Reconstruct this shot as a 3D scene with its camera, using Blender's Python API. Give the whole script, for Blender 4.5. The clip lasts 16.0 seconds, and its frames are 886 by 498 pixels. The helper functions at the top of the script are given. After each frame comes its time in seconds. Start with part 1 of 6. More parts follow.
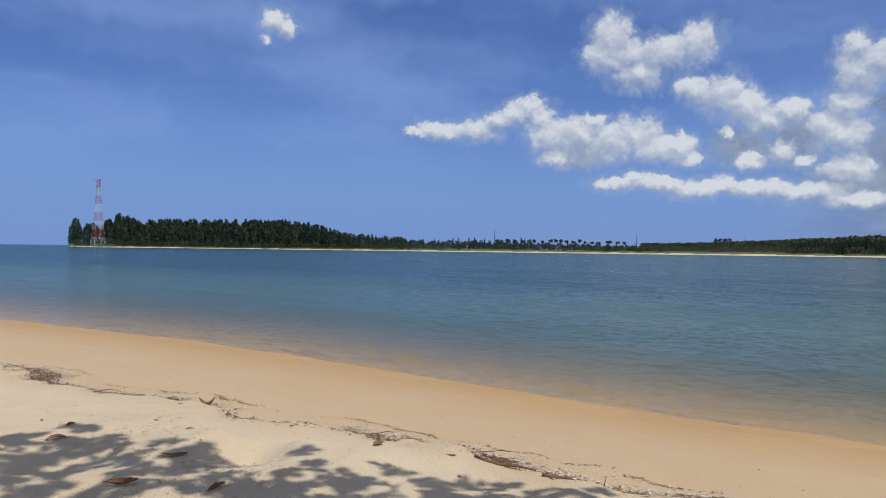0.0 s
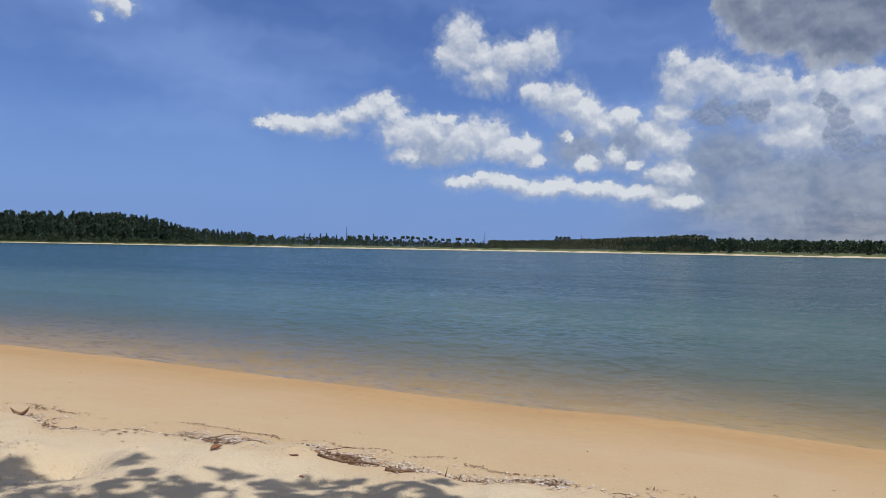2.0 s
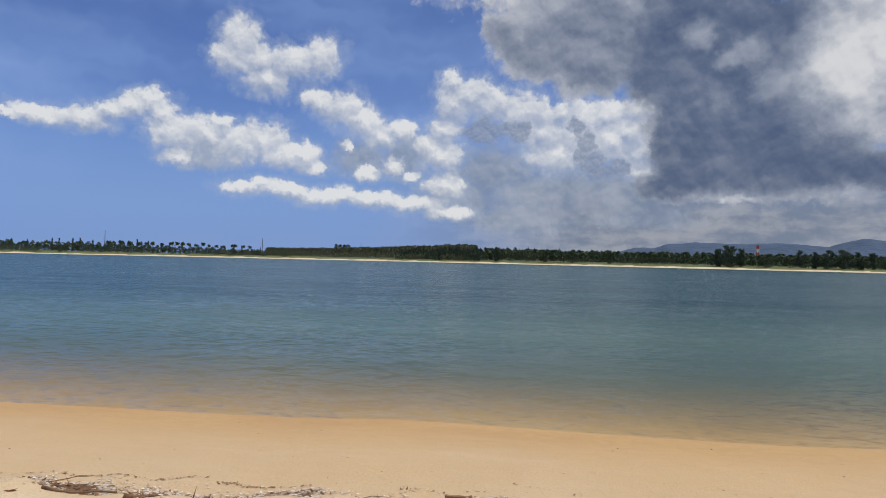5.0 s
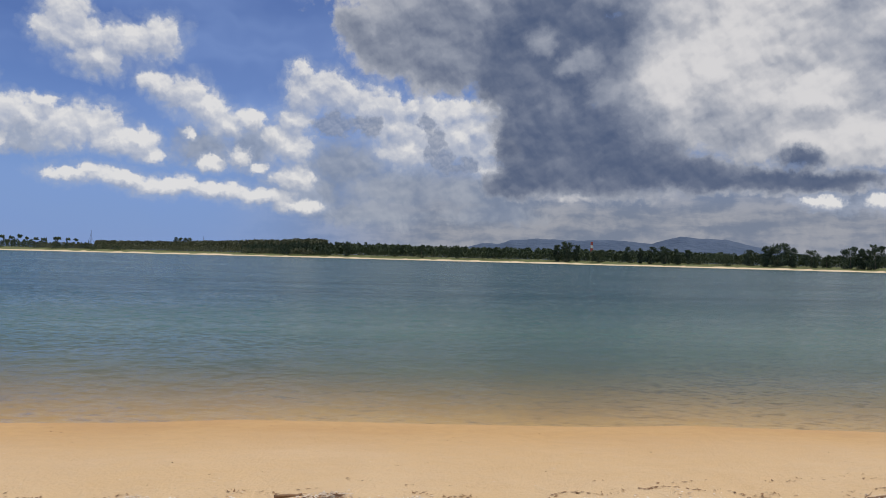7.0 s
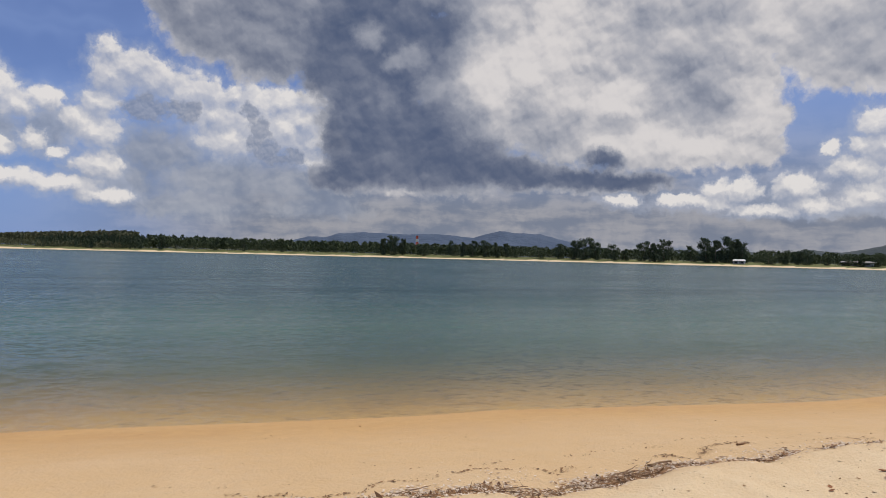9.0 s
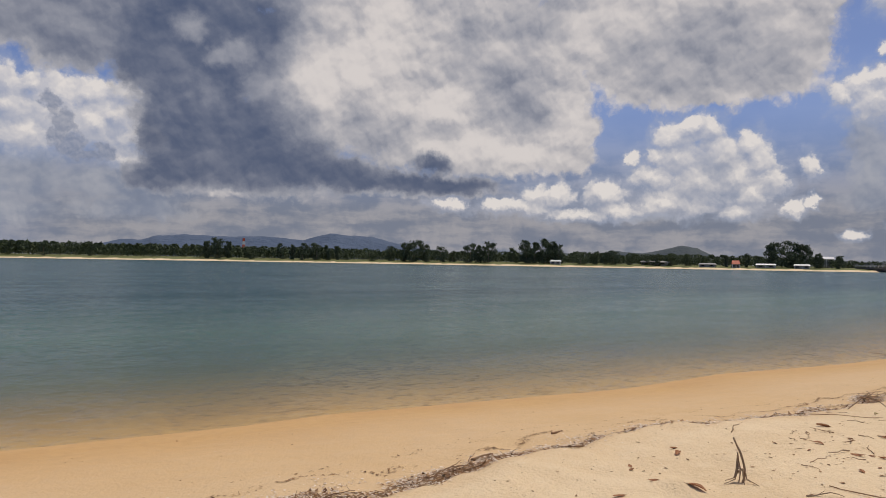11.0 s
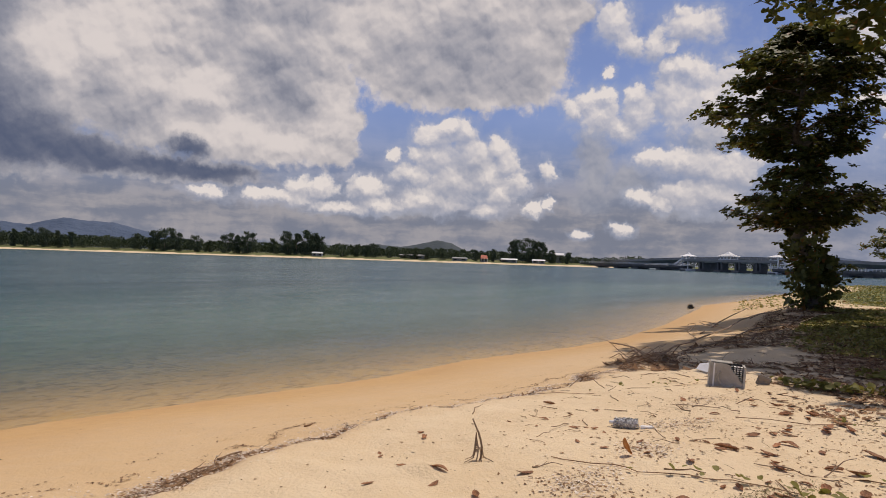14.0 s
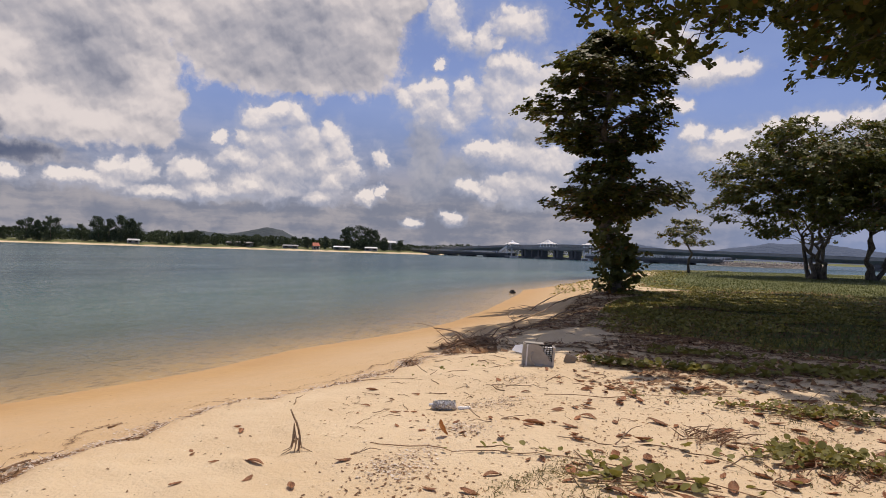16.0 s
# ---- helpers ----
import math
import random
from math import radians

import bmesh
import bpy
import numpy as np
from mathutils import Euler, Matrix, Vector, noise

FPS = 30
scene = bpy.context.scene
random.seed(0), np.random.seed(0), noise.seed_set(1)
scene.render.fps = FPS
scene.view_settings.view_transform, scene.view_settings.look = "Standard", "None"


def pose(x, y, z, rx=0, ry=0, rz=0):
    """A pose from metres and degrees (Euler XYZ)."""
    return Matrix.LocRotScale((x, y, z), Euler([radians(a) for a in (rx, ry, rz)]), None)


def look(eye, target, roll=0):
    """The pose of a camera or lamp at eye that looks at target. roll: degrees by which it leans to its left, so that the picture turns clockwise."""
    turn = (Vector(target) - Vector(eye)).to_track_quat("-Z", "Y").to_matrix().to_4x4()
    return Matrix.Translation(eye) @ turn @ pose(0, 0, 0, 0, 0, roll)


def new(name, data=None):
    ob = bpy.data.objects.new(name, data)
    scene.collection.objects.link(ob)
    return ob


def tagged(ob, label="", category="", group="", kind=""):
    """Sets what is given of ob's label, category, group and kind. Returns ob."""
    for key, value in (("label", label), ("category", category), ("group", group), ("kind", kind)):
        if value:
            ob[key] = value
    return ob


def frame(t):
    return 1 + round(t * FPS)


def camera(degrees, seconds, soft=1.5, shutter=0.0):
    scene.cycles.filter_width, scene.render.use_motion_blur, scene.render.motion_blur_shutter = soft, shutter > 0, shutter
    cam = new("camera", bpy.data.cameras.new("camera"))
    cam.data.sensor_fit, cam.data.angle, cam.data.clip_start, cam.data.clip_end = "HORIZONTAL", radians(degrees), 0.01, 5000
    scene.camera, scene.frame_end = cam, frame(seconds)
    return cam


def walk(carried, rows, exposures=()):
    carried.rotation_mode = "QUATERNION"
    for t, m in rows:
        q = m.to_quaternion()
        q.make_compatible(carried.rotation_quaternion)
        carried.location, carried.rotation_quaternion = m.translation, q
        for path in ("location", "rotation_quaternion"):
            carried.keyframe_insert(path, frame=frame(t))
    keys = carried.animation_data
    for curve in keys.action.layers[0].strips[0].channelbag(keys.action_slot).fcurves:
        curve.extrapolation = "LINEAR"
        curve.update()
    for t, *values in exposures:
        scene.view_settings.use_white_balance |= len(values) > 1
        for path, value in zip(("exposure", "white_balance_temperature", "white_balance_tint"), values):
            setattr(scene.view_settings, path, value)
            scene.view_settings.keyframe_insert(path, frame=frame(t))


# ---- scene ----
cam = camera(65.48, 16.0, soft=0.9)
# seconds, place, pitch, roll, yaw
ROWS = [
    (0.0, 0.000, -0.000, 1.600, -0.02, -0.64, -0.00),
    (0.5, 0.014, -0.004, 1.602, -0.07, -0.68, -3.13),
    (1.0, 0.026, -0.000, 1.604, -0.29, -0.75, -6.76),
    (1.5, 0.032, -0.004, 1.603, -0.08, -0.88, -9.81),
    (2.0, 0.059, -0.002, 1.600, -0.16, -0.95, -12.23),
    (2.5, 0.078, -0.037, 1.605, -0.33, -1.42, -15.00),
    (3.0, 0.091, -0.048, 1.613, -0.02, -1.14, -17.86),
    (3.5, 0.118, -0.053, 1.612, 0.26, -1.21, -20.63),
    (4.0, 0.146, -0.065, 1.611, 0.61, -1.27, -24.08),
    (6.5, 0.314, -0.117, 1.597, 0.67, -1.36, -39.31),
    (7.0, 0.330, -0.155, 1.603, 0.70, -1.44, -42.76),
    (7.5, 0.328, -0.200, 1.611, 0.66, -1.64, -46.19),
    (8.0, 0.336, -0.230, 1.621, 0.76, -1.95, -48.86),
    (8.5, 0.302, -0.244, 1.617, 0.73, -1.72, -53.01),
    (9.0, 0.361, -0.224, 1.608, 0.51, -1.39, -57.09),
    (11.5, 0.414, -0.251, 1.606, 0.83, -1.14, -74.70),
    (12.0, 0.421, -0.255, 1.606, 0.60, -1.43, -78.44),
    (12.5, 0.429, -0.268, 1.608, 1.12, -1.56, -81.63),
    (13.0, 0.445, -0.275, 1.599, 1.23, -1.72, -84.59),
    (13.5, 0.466, -0.285, 1.603, 1.08, -1.77, -87.71),
    (14.0, 0.467, -0.294, 1.601, 0.81, -1.88, -90.68),
    (14.5, 0.459, -0.312, 1.606, 0.82, -1.60, -93.40),
    (15.0, 0.449, -0.348, 1.607, 0.62, -1.75, -96.19),
    (15.5, 0.449, -0.375, 1.609, 0.28, -1.76, -100.42),
    (16.0, 0.449, -0.402, 1.610, 0.22, -1.84, -104.53),
]
walk(cam, [(t, pose(x, y, z, 90 + pitch, roll, yaw)) for t, x, y, z, pitch, roll, yaw in ROWS], [(0, -0.10, 5900, 9), (4, 0.0, 6150, 9), (9, -0.02, 6650, 12), (12.5, -0.13, 7000, 15), (16, 0.04, 7050, 18)])


# ---- world ----
SUN_AZ, SUN_EL = 132.0, 67.0
WATER_Z = -0.70


def toward(az, el=0.0):
    a, e = radians(az), radians(el)
    return Vector((math.sin(a) * math.cos(e), math.cos(a) * math.cos(e), math.sin(e)))


class Nodes:
    """Short hand for building a node tree."""

    def __init__(self, tree):
        self.tree = tree
        tree.nodes.clear()

    def add(self, kind, ins=None):
        n = self.tree.nodes.new(kind)
        for k, v in (ins or {}).items():
            self.put(n.inputs[k], v)
        return n

    def put(self, socket, v):
        if isinstance(v, bpy.types.NodeSocket):
            self.tree.links.new(v, socket)
        else:
            socket.default_value = v

    def math(self, op, a, b=0.0, c=0.0, clamp=False):
        n = self.add("ShaderNodeMath")
        n.operation, n.use_clamp = op, clamp
        for s, v in zip(n.inputs, (a, b, c)):
            self.put(s, v)
        return n.outputs[0]

    def vec(self, op, a, b=None, c=None):
        n = self.add("ShaderNodeVectorMath")
        if op == "SCALE_BY":
            n.operation = "SCALE"
            self.put(n.inputs[0], a)
            self.put(n.inputs["Scale"], b)
            return n.outputs["Vector"]
        n.operation = op
        for s, v in zip(n.inputs, (a, b, c)):
            if v is not None:
                self.put(s, v)
        return n.outputs["Value"] if op in ("LENGTH", "DISTANCE", "DOT_PRODUCT") else n.outputs["Vector"]

    def ramp(self, v, lo, hi, out_lo=0.0, out_hi=1.0):
        n = self.add("ShaderNodeMapRange", {"Value": v, "From Min": lo, "From Max": hi, "To Min": out_lo, "To Max": out_hi})
        n.interpolation_type = "SMOOTHSTEP"
        return n.outputs["Result"]

    def mix(self, f, a, b, blend="MIX"):
        n = self.add("ShaderNodeMix")
        n.data_type, n.blend_type = "RGBA", blend
        self.put(n.inputs[0], f)
        for s, v in zip((n.inputs[6], n.inputs[7]), (a, b)):
            self.put(s, (*v, 1.0) if isinstance(v, tuple) and len(v) == 3 else v)
        return n.outputs[2]

    def noise(self, v, scale, detail=3.0, rough=0.5, dims="3D", out="Fac"):
        n = self.add("ShaderNodeTexNoise", {"Vector": v, "Scale": scale, "Detail": detail, "Roughness": rough})
        n.noise_dimensions = dims
        return n.outputs[0 if out == "Fac" else 1]

    def voronoi(self, v, scale, detail=0.0, rough=0.5, dims="2D", out="Distance", feature="F1", smooth=None):
        n = self.add("ShaderNodeTexVoronoi", {"Vector": v, "Scale": scale})
        n.voronoi_dimensions, n.feature = dims, feature
        n.inputs["Detail"].default_value, n.inputs["Roughness"].default_value = detail, rough
        n.normalize = detail > 0
        if smooth is not None:
            n.inputs["Smoothness"].default_value = smooth
        return n.outputs[out]


# clouds as puffs: azimuth, height over the horizon, half width, half height, in degrees
SMALL_PUFF = [(-13.8, 17.8, 0.84, 0.74), (-12.9, 17.1, 0.68, 0.53), (-14.6, 16.4, 0.34, 0.31)]
HIGH_CLOUD = [(13.6, 16.8, 1.25, 1.44), (13, 15.5, 1.17, 1.08), (15.2, 15.6, 1.35, 0.99), (15.7, 13.8, 1.59, 1), (17.8, 15.4, 1.81, 1.13), (19.8, 15.9, 1.44, 1.26), (19.8, 12.5, 1.28, 0.83), (21.7, 12.1, 1.6, 1.19), (23.8, 11, 1.6, 1.1), (25, 10, 1.28, 0.92), (27, 10.5, 0.99, 0.73), (25.9, 7.7, 0.91, 0.69), (23.9, 6.9, 1.02, 0.51), (22.2, 8.9, 0.42, 0.37)]
LONG_CLOUD = [(-2.1, 9.5, 0.98, 0.26), (0.2, 9.8, 1.89, 0.57), (2.4, 9.9, 1.94, 0.76), (4.5, 10.6, 1.31, 0.58), (5.9, 11.2, 1.23, 0.68), (7.3, 11.6, 1.42, 0.77), (8.2, 10.8, 0.81, 0.82), (9.1, 9.3, 2.04, 1.1), (9.1, 7.7, 1.14, 0.6), (11.4, 9.4, 1.74, 0.92), (12.3, 10.2, 0.82, 0.64), (13.7, 8.8, 2.08, 1.11), (15.8, 9.3, 1.62, 1.11), (17.5, 8.2, 1.63, 0.93), (18.7, 8.3, 1.02, 0.93), (19.7, 7.3, 0.65, 0.51)]
LOW_BAR = [(14.7, 5.6, 1.77, 0.51), (17.6, 5.3, 2.81, 0.61), (20.9, 5, 2.8, 0.61), (24.6, 4.8, 2.77, 0.6), (27.8, 4.5, 2.73, 0.6), (30.5, 4, 1.78, 0.5), (27.8, 7, 0.68, 0.41), (30.3, 6, 1.25, 0.91)]
TOWER_CLOUD = [(31.2, 14.4, 0.95, 0.89), (32.7, 13.5, 1.62, 1.06), (30.9, 12.7, 1.39, 1.25), (30.3, 10.9, 1.23, 1.13), (29.1, 9.2, 1.25, 0.82), (30.1, 8.6, 1.69, 1), (34.3, 12.8, 1.9, 1.23), (36.5, 12.1, 1.73, 1.22), (38.6, 12, 1.61, 1.03), (40.1, 12.2, 0.87, 0.85), (38.6, 10.4, 2.22, 1.38), (39.4, 8.7, 1.81, 1.21)]
TOWER_BACK = [(41.8, 11.9, 1.46, 1.35), (43.8, 11.8, 1.56, 1.16), (45.9, 12, 1, 1.14), (45.6, 10.4, 1.38, 1.15), (46.8, 9.1, 1.35, 1.14), (47.9, 8.7, 0.77, 0.72), (46.4, 7.7, 1.62, 0.74), (44.1, 9.7, 1.68, 1.58), (41.4, 9.9, 1.48, 1.61)]
TOWER_SPOTS = [(36.6, 10.3, 1.08, 1.14), (35.3, 10.9, 0.92, 0.66), (33.5, 10.5, 1.63, 1.07), (41.3, 11, 0.62, 0.85), (41.8, 9.6, 0.85, 0.93), (42.4, 8.2, 1.31, 0.93), (41.4, 8.6, 0.78, 0.6), (44.6, 7.8, 0.97, 0.54), (43.6, 7.3, 1.06, 0.42)]
TOWER_BASE = [(34.4, 7.3, 3.43, 2.01), (38.7, 5.6, 4.9, 1.84), (44.6, 5.5, 4.11, 1.5), (31.9, 5.1, 3.08, 2.04), (36.6, 3.5, 5.47, 1.24), (46.4, 3.8, 4.7, 1.15), (27.1, 8.4, 2.72, 1.65), (23.1, 8, 2.77, 1.39), (11, 7.8, 2.75, 1.2)]
DARK_WING = [(34.9, 18.5, 1.46, 1.19), (36.6, 17.1, 2, 1.38), (39.3, 17.7, 3.41, 2.18), (42.2, 15.3, 2.55, 1.61), (44.8, 17.6, 3.54, 2.58), (38.6, 15.8, 2.48, 0.97), (42, 19.4, 5.6, 2.19)]
DARK_MASS = [(48.1, 16.2, 2.71, 3.61), (49.6, 11.8, 2.67, 2.76), (50.8, 8.2, 2.8, 2.33), (53.5, 9.7, 3.72, 3.25), (53.3, 16.4, 3.63, 3.62), (55.4, 6.8, 3.74, 1.49), (48.4, 9.9, 1.29, 1.76), (48.9, 6.2, 2.61, 1.03), (58.2, 7.5, 3.71, 1.77), (62.9, 6.8, 3.63, 1.1), (67.4, 6.4, 3.52, 0.82), (71.7, 6.3, 2.94, 0.66), (51.3, 19.7, 4.01, 2.66)]
GREY_MASS = [(58, 15.1, 3.17, 3.63), (60.7, 17.3, 3.55, 3.57), (62.7, 12.9, 4.03, 3.62), (58.1, 10.7, 3.22, 2.31), (66.2, 17.6, 3.85, 3.5), (67.2, 12, 3.91, 3.13), (70.6, 15.3, 3.73, 3.47), (71.6, 9.7, 4.18, 1.85), (75.6, 17, 3.48, 3.33), (75.3, 11.7, 3.57, 2.99), (76.5, 8.9, 3.45, 1.36), (79.5, 14.6, 2.93, 3.27), (80.3, 11, 2.12, 1.97), (82.2, 10.8, 1.13, 1.13), (81.1, 8.5, 1.74, 1.15), (78.7, 18.3, 4.02, 2.42), (67, 21.2, 12.5, 2.56), (48.4, 22.1, 13.11, 2.62)]
TOP_CLOUD = [(85.1, 19.4, 3.58, 2.67), (88.9, 18.5, 4, 3.11), (93.5, 18.4, 3.89, 3.07), (97.1, 18.6, 3.35, 2.59), (98.9, 16, 1.08, 1.56), (95.8, 14.5, 3.24, 1.68), (90.4, 14.6, 3.59, 1.72), (86.7, 14.6, 2.64, 1.73), (84.8, 16.4, 2.73, 2.26), (92.3, 13, 2.5, 0.63), (100.1, 19.9, 1.86, 1.01), (88.8, 22.7, 11.28, 2.6)]
SIDE_CLOUD = [(104.2, 19, 1.38, 1.24), (105.5, 17.3, 0.99, 0.91), (107.4, 17.3, 0.74, 1.06), (110.2, 18.3, 2.09, 1.11), (103.5, 15.2, 0.47, 0.38), (108.5, 16.9, 0.43, 0.48)]
PILE_CLOUD = [(90.7, 10.8, 1.63, 0.73), (89.5, 10.1, 1.28, 1.01), (91.9, 10.3, 1.26, 1), (88.2, 8.5, 1.01, 0.74), (89.6, 8.3, 1.74, 1.29), (92.8, 8.6, 1.71, 1.46), (94.8, 9.2, 0.97, 1), (95.6, 8.1, 0.97, 1), (94.2, 7, 1.7, 1.28), (96.5, 6.5, 0.88, 0.99), (95.6, 5.5, 1.24, 1.18), (86.1, 8.4, 0.56, 0.51), (91.5, 6.5, 2.18, 1.47), (87.8, 6.8, 1.48, 0.84), (99.3, 7.3, 0.55, 0.89), (97.9, 4.5, 0.95, 0.45), (99.3, 4.8, 0.34, 0.36)]
LOW_PUFFS = [(88.9, 5.1, 1.66, 0.74), (91.1, 4.6, 1.28, 0.83), (84.2, 5.6, 1.31, 0.84), (80.8, 5.5, 1.13, 0.7), (78.5, 5.5, 1.12, 0.8), (77.6, 4.5, 2.34, 0.51), (75.2, 4.7, 1.3, 0.51), (71.6, 4.6, 1.18, 0.51), (85.2, 4.4, 1.68, 0.61), (94.3, 4.1, 1.25, 0.6), (82.3, 4, 2.35, 0.47)]
RIGHT_CLOUD = [(101.1, 12.3, 0.82, 0.87), (102.1, 13.1, 0.97, 0.86), (103.6, 13.4, 0.95, 0.68), (103.1, 11.8, 1.69, 1.37), (106, 13.5, 0.92, 0.75), (106.2, 12.3, 1.07, 1.17), (105.2, 11, 1.41, 0.93), (108.2, 15.2, 0.81, 0.82), (109.4, 15.2, 1.22, 0.89), (110.8, 14.7, 1.33, 1.12), (108.2, 13.6, 1.03, 1.56), (109.8, 12.7, 2.09, 2.19), (111.9, 12.2, 2.01, 2.23), (114, 13.2, 1.98, 2.33)]
RIGHT_LOW = [(107.2, 8.5, 1.06, 0.63), (109, 8.4, 1.77, 0.91), (111.2, 7.9, 1.7, 1.06), (113.3, 7.4, 2.03, 1.11), (106.8, 5.3, 1.08, 0.55), (108, 4.8, 0.83, 0.55), (112, 5.8, 2.03, 1.05), (109.8, 5.8, 1.75, 1.07), (105, 2.9, 0.79, 0.47), (101.9, 2.3, 0.66, 0.35)]
RIGHT_BASE = [(102.8, 8.2, 1.79, 3.04), (102.9, 5.1, 1.96, 0.96), (105.6, 6.4, 2.27, 1.8), (111.9, 9.8, 3.13, 0.96), (110.6, 4.2, 4.32, 0.57), (92.5, 5.8, 3.62, 1.47), (86.5, 3.9, 5.13, 0.47), (92.9, 7.4, 1.8, 1.19)]
FAR_RIGHT_CLOUD = [(124.4, 9.6, 0.9, 0.65), (122.3, 12.2, 0.92, 0.57), (123.5, 11.9, 0.66, 0.39), (127.2, 9.5, 1.9, 0.56), (130.4, 9.8, 2.18, 0.83), (132.9, 10, 2.44, 0.9), (135.8, 10, 1.96, 0.95), (125, 14.3, 2.32, 0.85), (127.1, 14.4, 1.55, 0.59), (122.1, 16.5, 2.38, 1.63), (129.6, 8.5, 4.96, 0.93)]
SHADE_DARK = [(49.5, 15.8, 2.72, 4.08), (50.4, 10.9, 2.78, 2.77), (50.7, 7.3, 3.27, 1.68), (54.4, 9, 3.73, 2.79), (58.2, 7.1, 3.71, 1.3), (62.9, 6.6, 3.63, 0.74), (67.4, 6.3, 3.52, 0.59), (72.1, 6.3, 2.93, 0.49), (70.2, 7.9, 1.11, 0.62), (54.8, 12.9, 1.84, 2.76), (55.1, 18.1, 2.25, 2.24)]
SHADE_GREY = [(39.3, 17.2, 4.27, 2.19), (43.9, 16.3, 3.54, 2.68), (44.7, 19.4, 3.94, 1.76), (57.9, 18.2, 1.79, 2.68), (57.2, 11.1, 2.3, 2.31), (65, 10.7, 2.66, 1.81), (76, 14.9, 2.32, 2.1), (77.3, 12, 2.31, 1.18), (73.1, 17.6, 1.59, 1.69), (60.5, 8.9, 2.75, 1.29)]
SHADE_TOP = [(91.3, 14.4, 4.24, 1.44), (94.9, 15.2, 3.47, 1.6), (88.5, 15.9, 3.15, 1.71), (92.6, 17.2, 3.06, 1.6), (70.9, 10.5, 1.35, 0.91), (76.4, 13, 2.29, 1.6), (78.5, 19.2, 2.24, 1.78)]
GLEAM = [(54.2, 15.9, 1.18, 0.91), (52.8, 15.6, 1, 0.64), (55.7, 13.6, 1.01, 1.1), (50.6, 17.6, 0.99, 0.99), (66.2, 18.6, 1.7, 2.18), (60.8, 14.3, 1.8, 1.81), (63.5, 15.5, 1.15, 1.79), (71.6, 10.1, 2.92, 1.05), (76.9, 9, 2.34, 0.77), (71.1, 12.7, 2.08, 1.31), (81.1, 11.3, 1.44, 1.22), (66.3, 12.9, 1.75, 0.89), (53.6, 4.9, 1.03, 0.33), (42.5, 3.1, 1.09, 0.42), (46.2, 3.3, 0.65, 0.23)]
SUNLIT = (SMALL_PUFF, HIGH_CLOUD, LONG_CLOUD, LOW_BAR, TOWER_CLOUD, TOWER_BACK, PILE_CLOUD, LOW_PUFFS, RIGHT_CLOUD, RIGHT_LOW, FAR_RIGHT_CLOUD, SIDE_CLOUD)
HEAVY = (DARK_WING, DARK_MASS, GREY_MASS, TOP_CLOUD)
HAZY = (TOWER_BASE, RIGHT_BASE)


